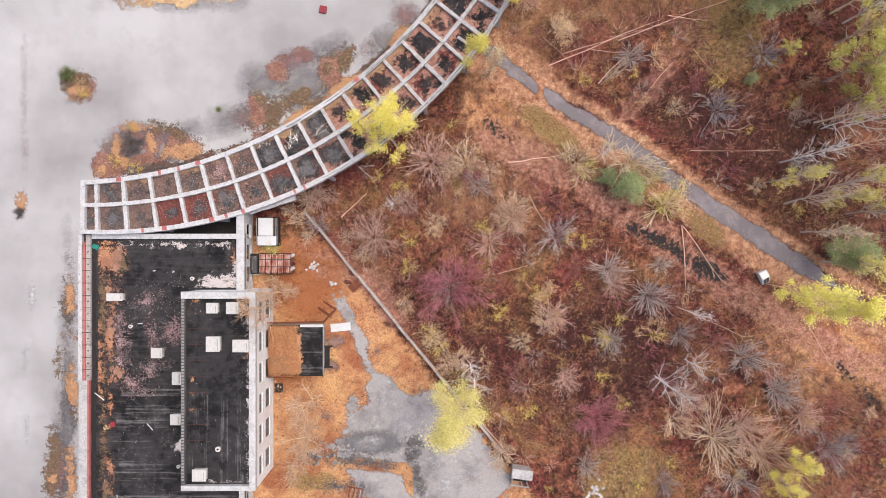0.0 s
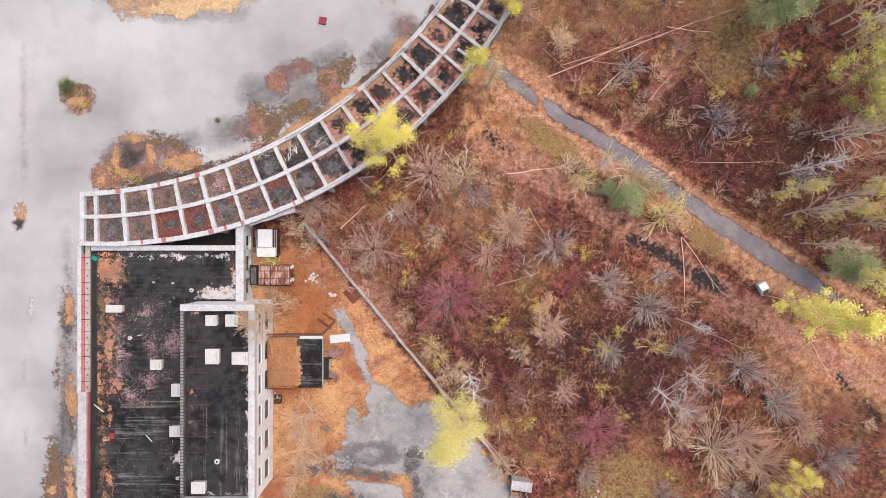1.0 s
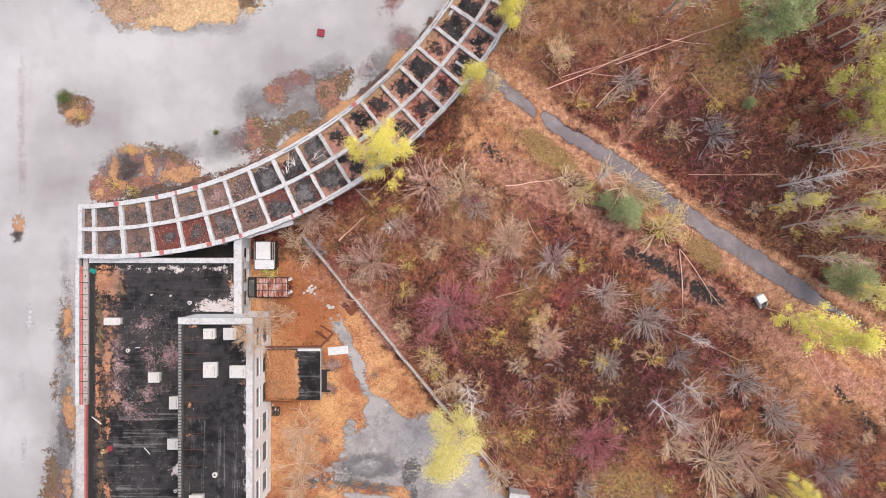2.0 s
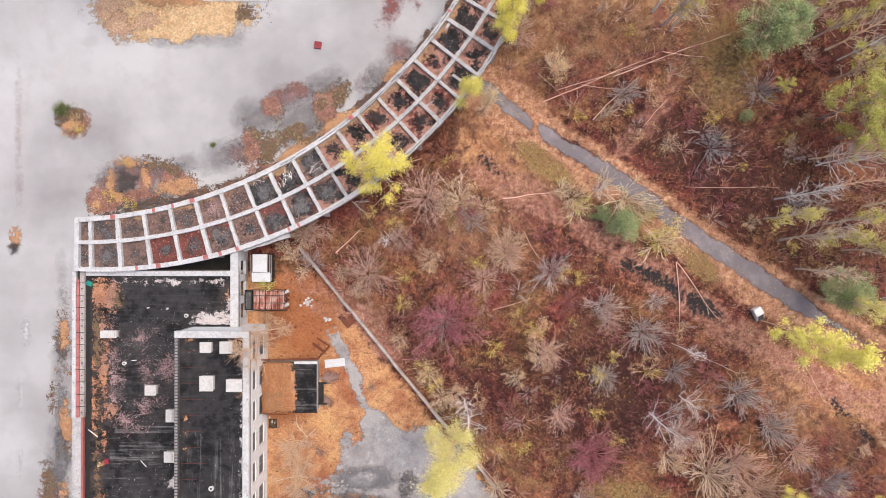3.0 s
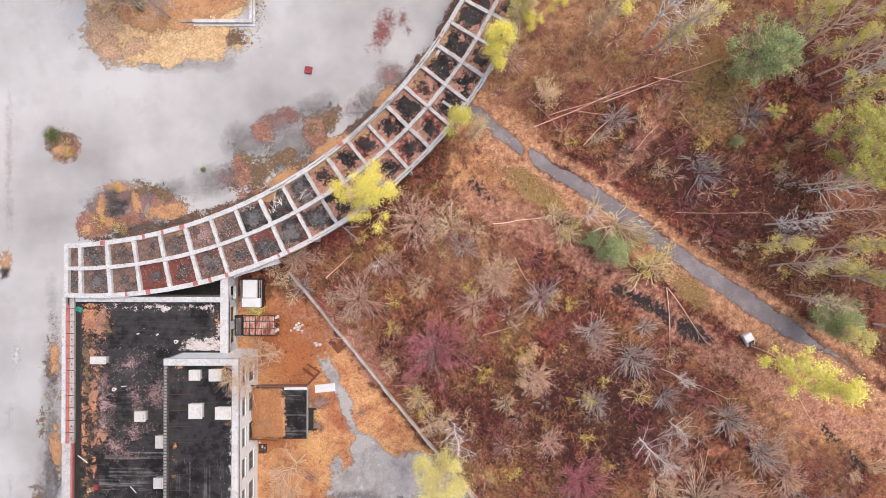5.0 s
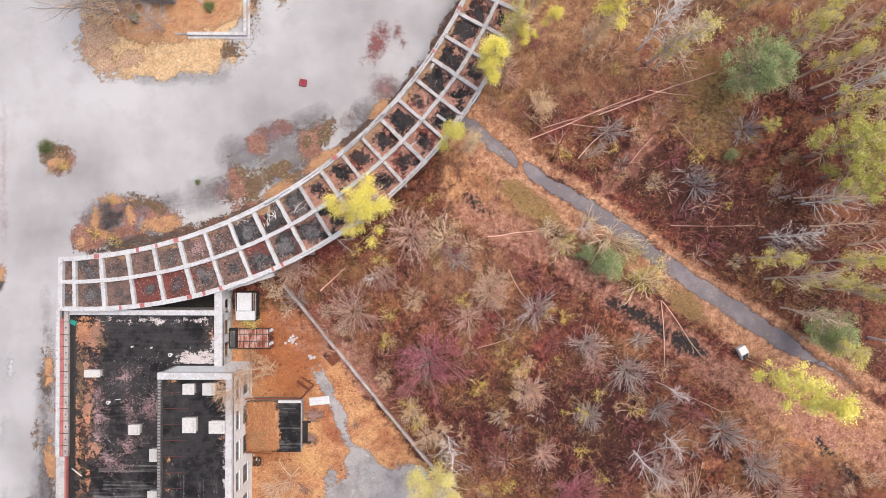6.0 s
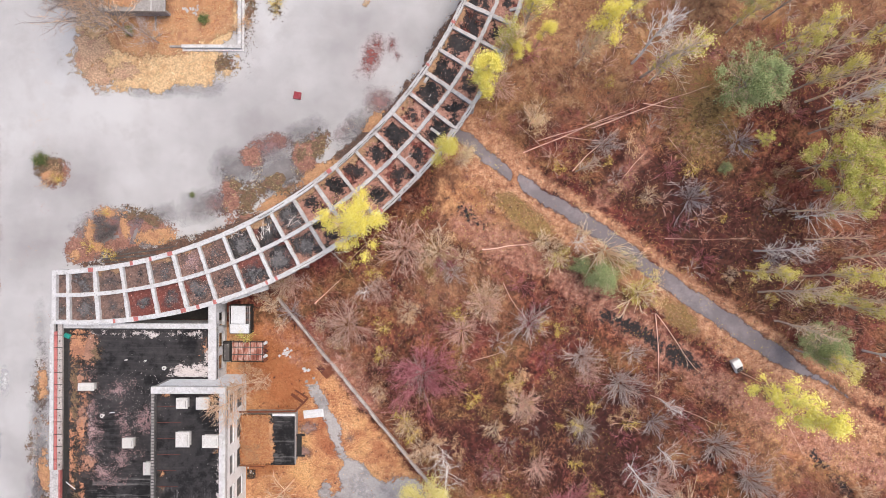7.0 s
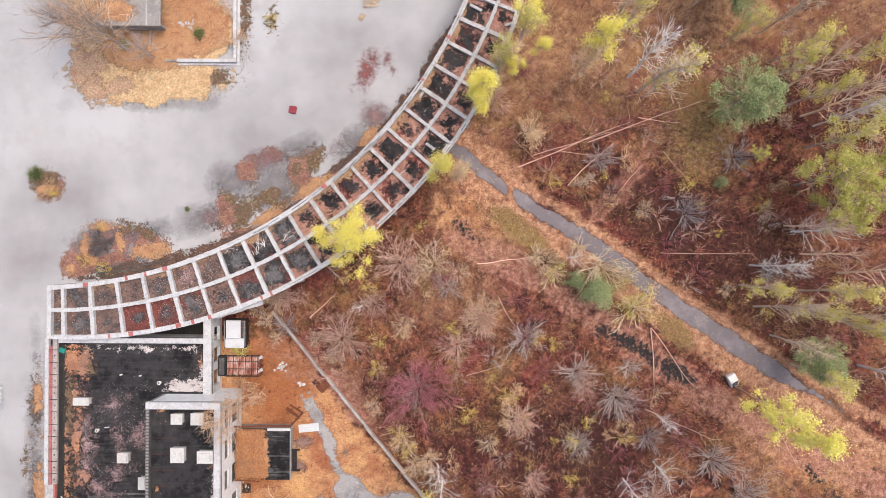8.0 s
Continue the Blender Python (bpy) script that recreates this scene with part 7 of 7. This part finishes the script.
scatter("flakes", 11000, -40.5, -23, -33, 1.0, lambda x, y: np.maximum(np.clip(fbm(x, y, 4, 831) * 4 - 2.2, 0.004, 0.25), np.clip(1.5 - along(x, y, [(-30.2, -4.6), (-34.5, -6.6), (-37.0, -8.5), (-37.2, -12.0), (-35.6, -14.8), (-32.6, -13.2), (-31.0, -11.0), (-32.6, -9.0), (-31, -6)]), 0, 0.8) * (fbm(x, y, 1.2, 833) > 0.42)) * ~((x > P_W - 0.1) & (y < P_N + 0.1) & (y > P_S - 0.1)), WHITE_FLAKES, 0.03, Z_ROOF + 0.02, "small white flakes strewn over the roof", 832, 0.2)
scatter("flakes", 900, -28, -21, -26, -5, lambda x, y: 0.05 + (x > -22.2) * 0.8 + 0.5 * (fbm(x, y, 2.0, 837) > 0.62), WHITE_FLAKES, 0.035, Z_TOP + 0.02, "small white flakes strewn over the upper roof", 833, 0.2)


def felt_strips():
    """Sheets of roofing felt, each with its own fading."""
    shop = bpy.data.objects["abandoned_shop"]
    inv = shop.matrix_world.inverted()
    r = np.random.default_rng(21)
    y = -16.2
    while y > B_S + 1:
        w = 0.62 + 0.3 * r.random()
        if r.random() < 0.8:
            x0 = -38.6 + r.random() * 2
            x1 = -30.0 + r.random() * 1.2 if y > P_S - 1 else -23.8 - r.random()
            o = part("felt_strip", slab((x0, y - w + 0.05, Z_ROOF + 0.004), (x1, y, Z_ROOF + 0.008 + 0.006 * r.random()), 0), FELT, shop)
            o.matrix_parent_inverse = inv
        y -= w
    x = P_W + 0.5
    while x < P_E - 1.2:
        w = 0.35 + 0.4 * r.random()
        o = part("felt_strip", slab((x, P_S + 0.6, Z_TOP + 0.004), (min(x + w - 0.04, P_E - 0.7), -15.6 - 0.6 * r.random(), Z_TOP + 0.008 + 0.006 * r.random()), 0), FELT_NS, shop)
        o.matrix_parent_inverse = inv
        x += w
    for i in range(9):
        y = -6.9 - i * 1.75
        o = part("stay_rod", slab((P_W + 0.42, y - 0.025, Z_TOP + 0.02), (P_W + 2.2 + r.random(), y + 0.018, Z_TOP + 0.05), 0), DARKRUST, shop)
        o.matrix_parent_inverse = inv
    gallery = bpy.data.objects["curved_gallery"]
    for line, deg in ((0, -85.8), (0, -80.5), (0, -78.0), (0, -75.4), (0, -52.0), (0, -33.0), (0, -26.5), (2, -83.5), (2, -81.0), (2, -75.5), (2, -73.8), (2, -71.8), (2, -65.5), (2, -64.3), (2, -50.0)):
        p = arc_point(radians(deg), line)
        w = 0.12 + 0.2 * r.random()
        m = Matrix.Translation((p.x, p.y, 0)) @ Matrix.Rotation(radians(deg), 4, "Z")
        o = part("paint_patch", slab((-0.25, -w, Z_BEAM + 0.004), (0.23, w, Z_BEAM + 0.008), 0, m), BANDRED, gallery, "flaking red paint on the beam")
        o.matrix_parent_inverse = gallery.matrix_world.inverted()


felt_strips()


def roof_pipe(x, y, z, r, h):
    p = thing("roof_pipe", x, y, z, "short white vent pipe standing on the roof", "roof pipe", "pipes on the roof")
    bm = bmesh.new()
    tube(bm, (0, 0, 0.004), (0, 0, h), r, sides=12)
    part("pipe", bm, VENTPAINT, p)
    bm = bmesh.new()
    tube(bm, (0, 0, h), (0, 0, h + 0.05), r * 1.5, r * 1.2, 12)
    part("cap", bm, VENTPAINT, p)
    bm = bmesh.new()
    tube(bm, (0, 0, h + 0.05), (0, 0, h + 0.055), r * 0.6, sides=10)
    part("hole", bm, DARK, p)


for x, y, z, r in ((-28.8, -3.4, Z_ROOF, 0.16), (-35.9, -8.9, Z_ROOF, 0.15), (-31.0, -2.6, Z_ROOF, 0.08), (-24.5, -21.8, Z_TOP, 0.2), (-33.2, -2.5, Z_ROOF, 0.07), (-30.4, -25.0, Z_ROOF, 0.14)):
    roof_pipe(x, y, z, r, 0.35)


def roof_scrap(x, y, material, label, w, d, rz):
    ob = part("scrap_bucket", slab((-w / 2, -d / 2, 0), (w / 2, d / 2, 0.3), 0.05), material)
    ob.matrix_world = pose(x, y, Z_ROOF + 0.004, 0, 0, rz)
    tagged(ob, label, "scrap")


roof_scrap(-40.0, 0.25, TEAL, "teal plastic tub lying at the roof's corner", 0.7, 0.5, -25)
roof_scrap(-38.0, -20.2, RED, "dented red bucket lying on the roof", 0.55, 0.6, 10)
roof_scrap(-38.7, -20.5, STRAW, "yellowed bundle lying on the roof", 0.7, 0.45, 15)


def plank(x, y, z, length, rz, label, material):
    ob = part("loose_plank", slab((-length / 2, -0.035 - 0.01 * length, 0), (length / 2, 0.035 + 0.01 * length, 0.05), 0.01), material)
    ob.matrix_world = pose(x, y, z, 0, 0, rz)
    tagged(ob, label, "plank")


for x, y, l, rz in ((-34.6, 9.3, 6.5, 5), (-33.2, 9.9, 5.0, 8), (-36.4, 8.7, 4.0, 2), (-30.2, 10.4, 3.0, 10)):
    plank(x, y, 0.1, l, rz, "dark weathered board lying along the gallery", TARRED)
for x, y, z, l, rz in ((-33.8, -20.5, Z_ROOF + 0.02, 1.0, -48), (-39.6, -17.0, Z_ROOF + 0.05, 1.4, -38), (-34.9, -8.6, Z_ROOF + 0.02, 0.6, 8), (-36.6, -29.8, Z_ROOF + 0.05, 1.6, -20)):
    plank(x, y, z, l, rz, "bleached loose plank lying on the roof", PANEL)

scatter("gravel", 2600, -16, -2, -26, -23.4, lambda x, y: np.clip(1 - np.abs(y + 24.4 + 0.5 * np.sin(x * 0.6)) / 0.7, 0, 1) ** 1.5, WHITE_FLAKES, 0.07, 0.06, "pale gravel and chips along the yard's edge", 841, 0.3)
scatter("gravel", 1800, -15, 8, -31, -9, lambda x, y: 0.35 * (yard_field(x, y) > 0) * (fbm(x, y, 3, 851) > 0.55), WHITE_FLAKES, 0.05, 0.06, "pale chips strewn over the yard", 842, 0.3)

scatter("fallen_leaves", 16000, -42, -8, 8, 26, lambda x, y: 0.6 * (np.maximum.reduce([oval(x, y, *o) for o in MOSS_ARMS]) > 0.15) * (fbm(x, y, 1.5, 861) > 0.46), MOSS_LEAVES, 0.06, 0.08, "pale dry leaves caught in the moss", 862)
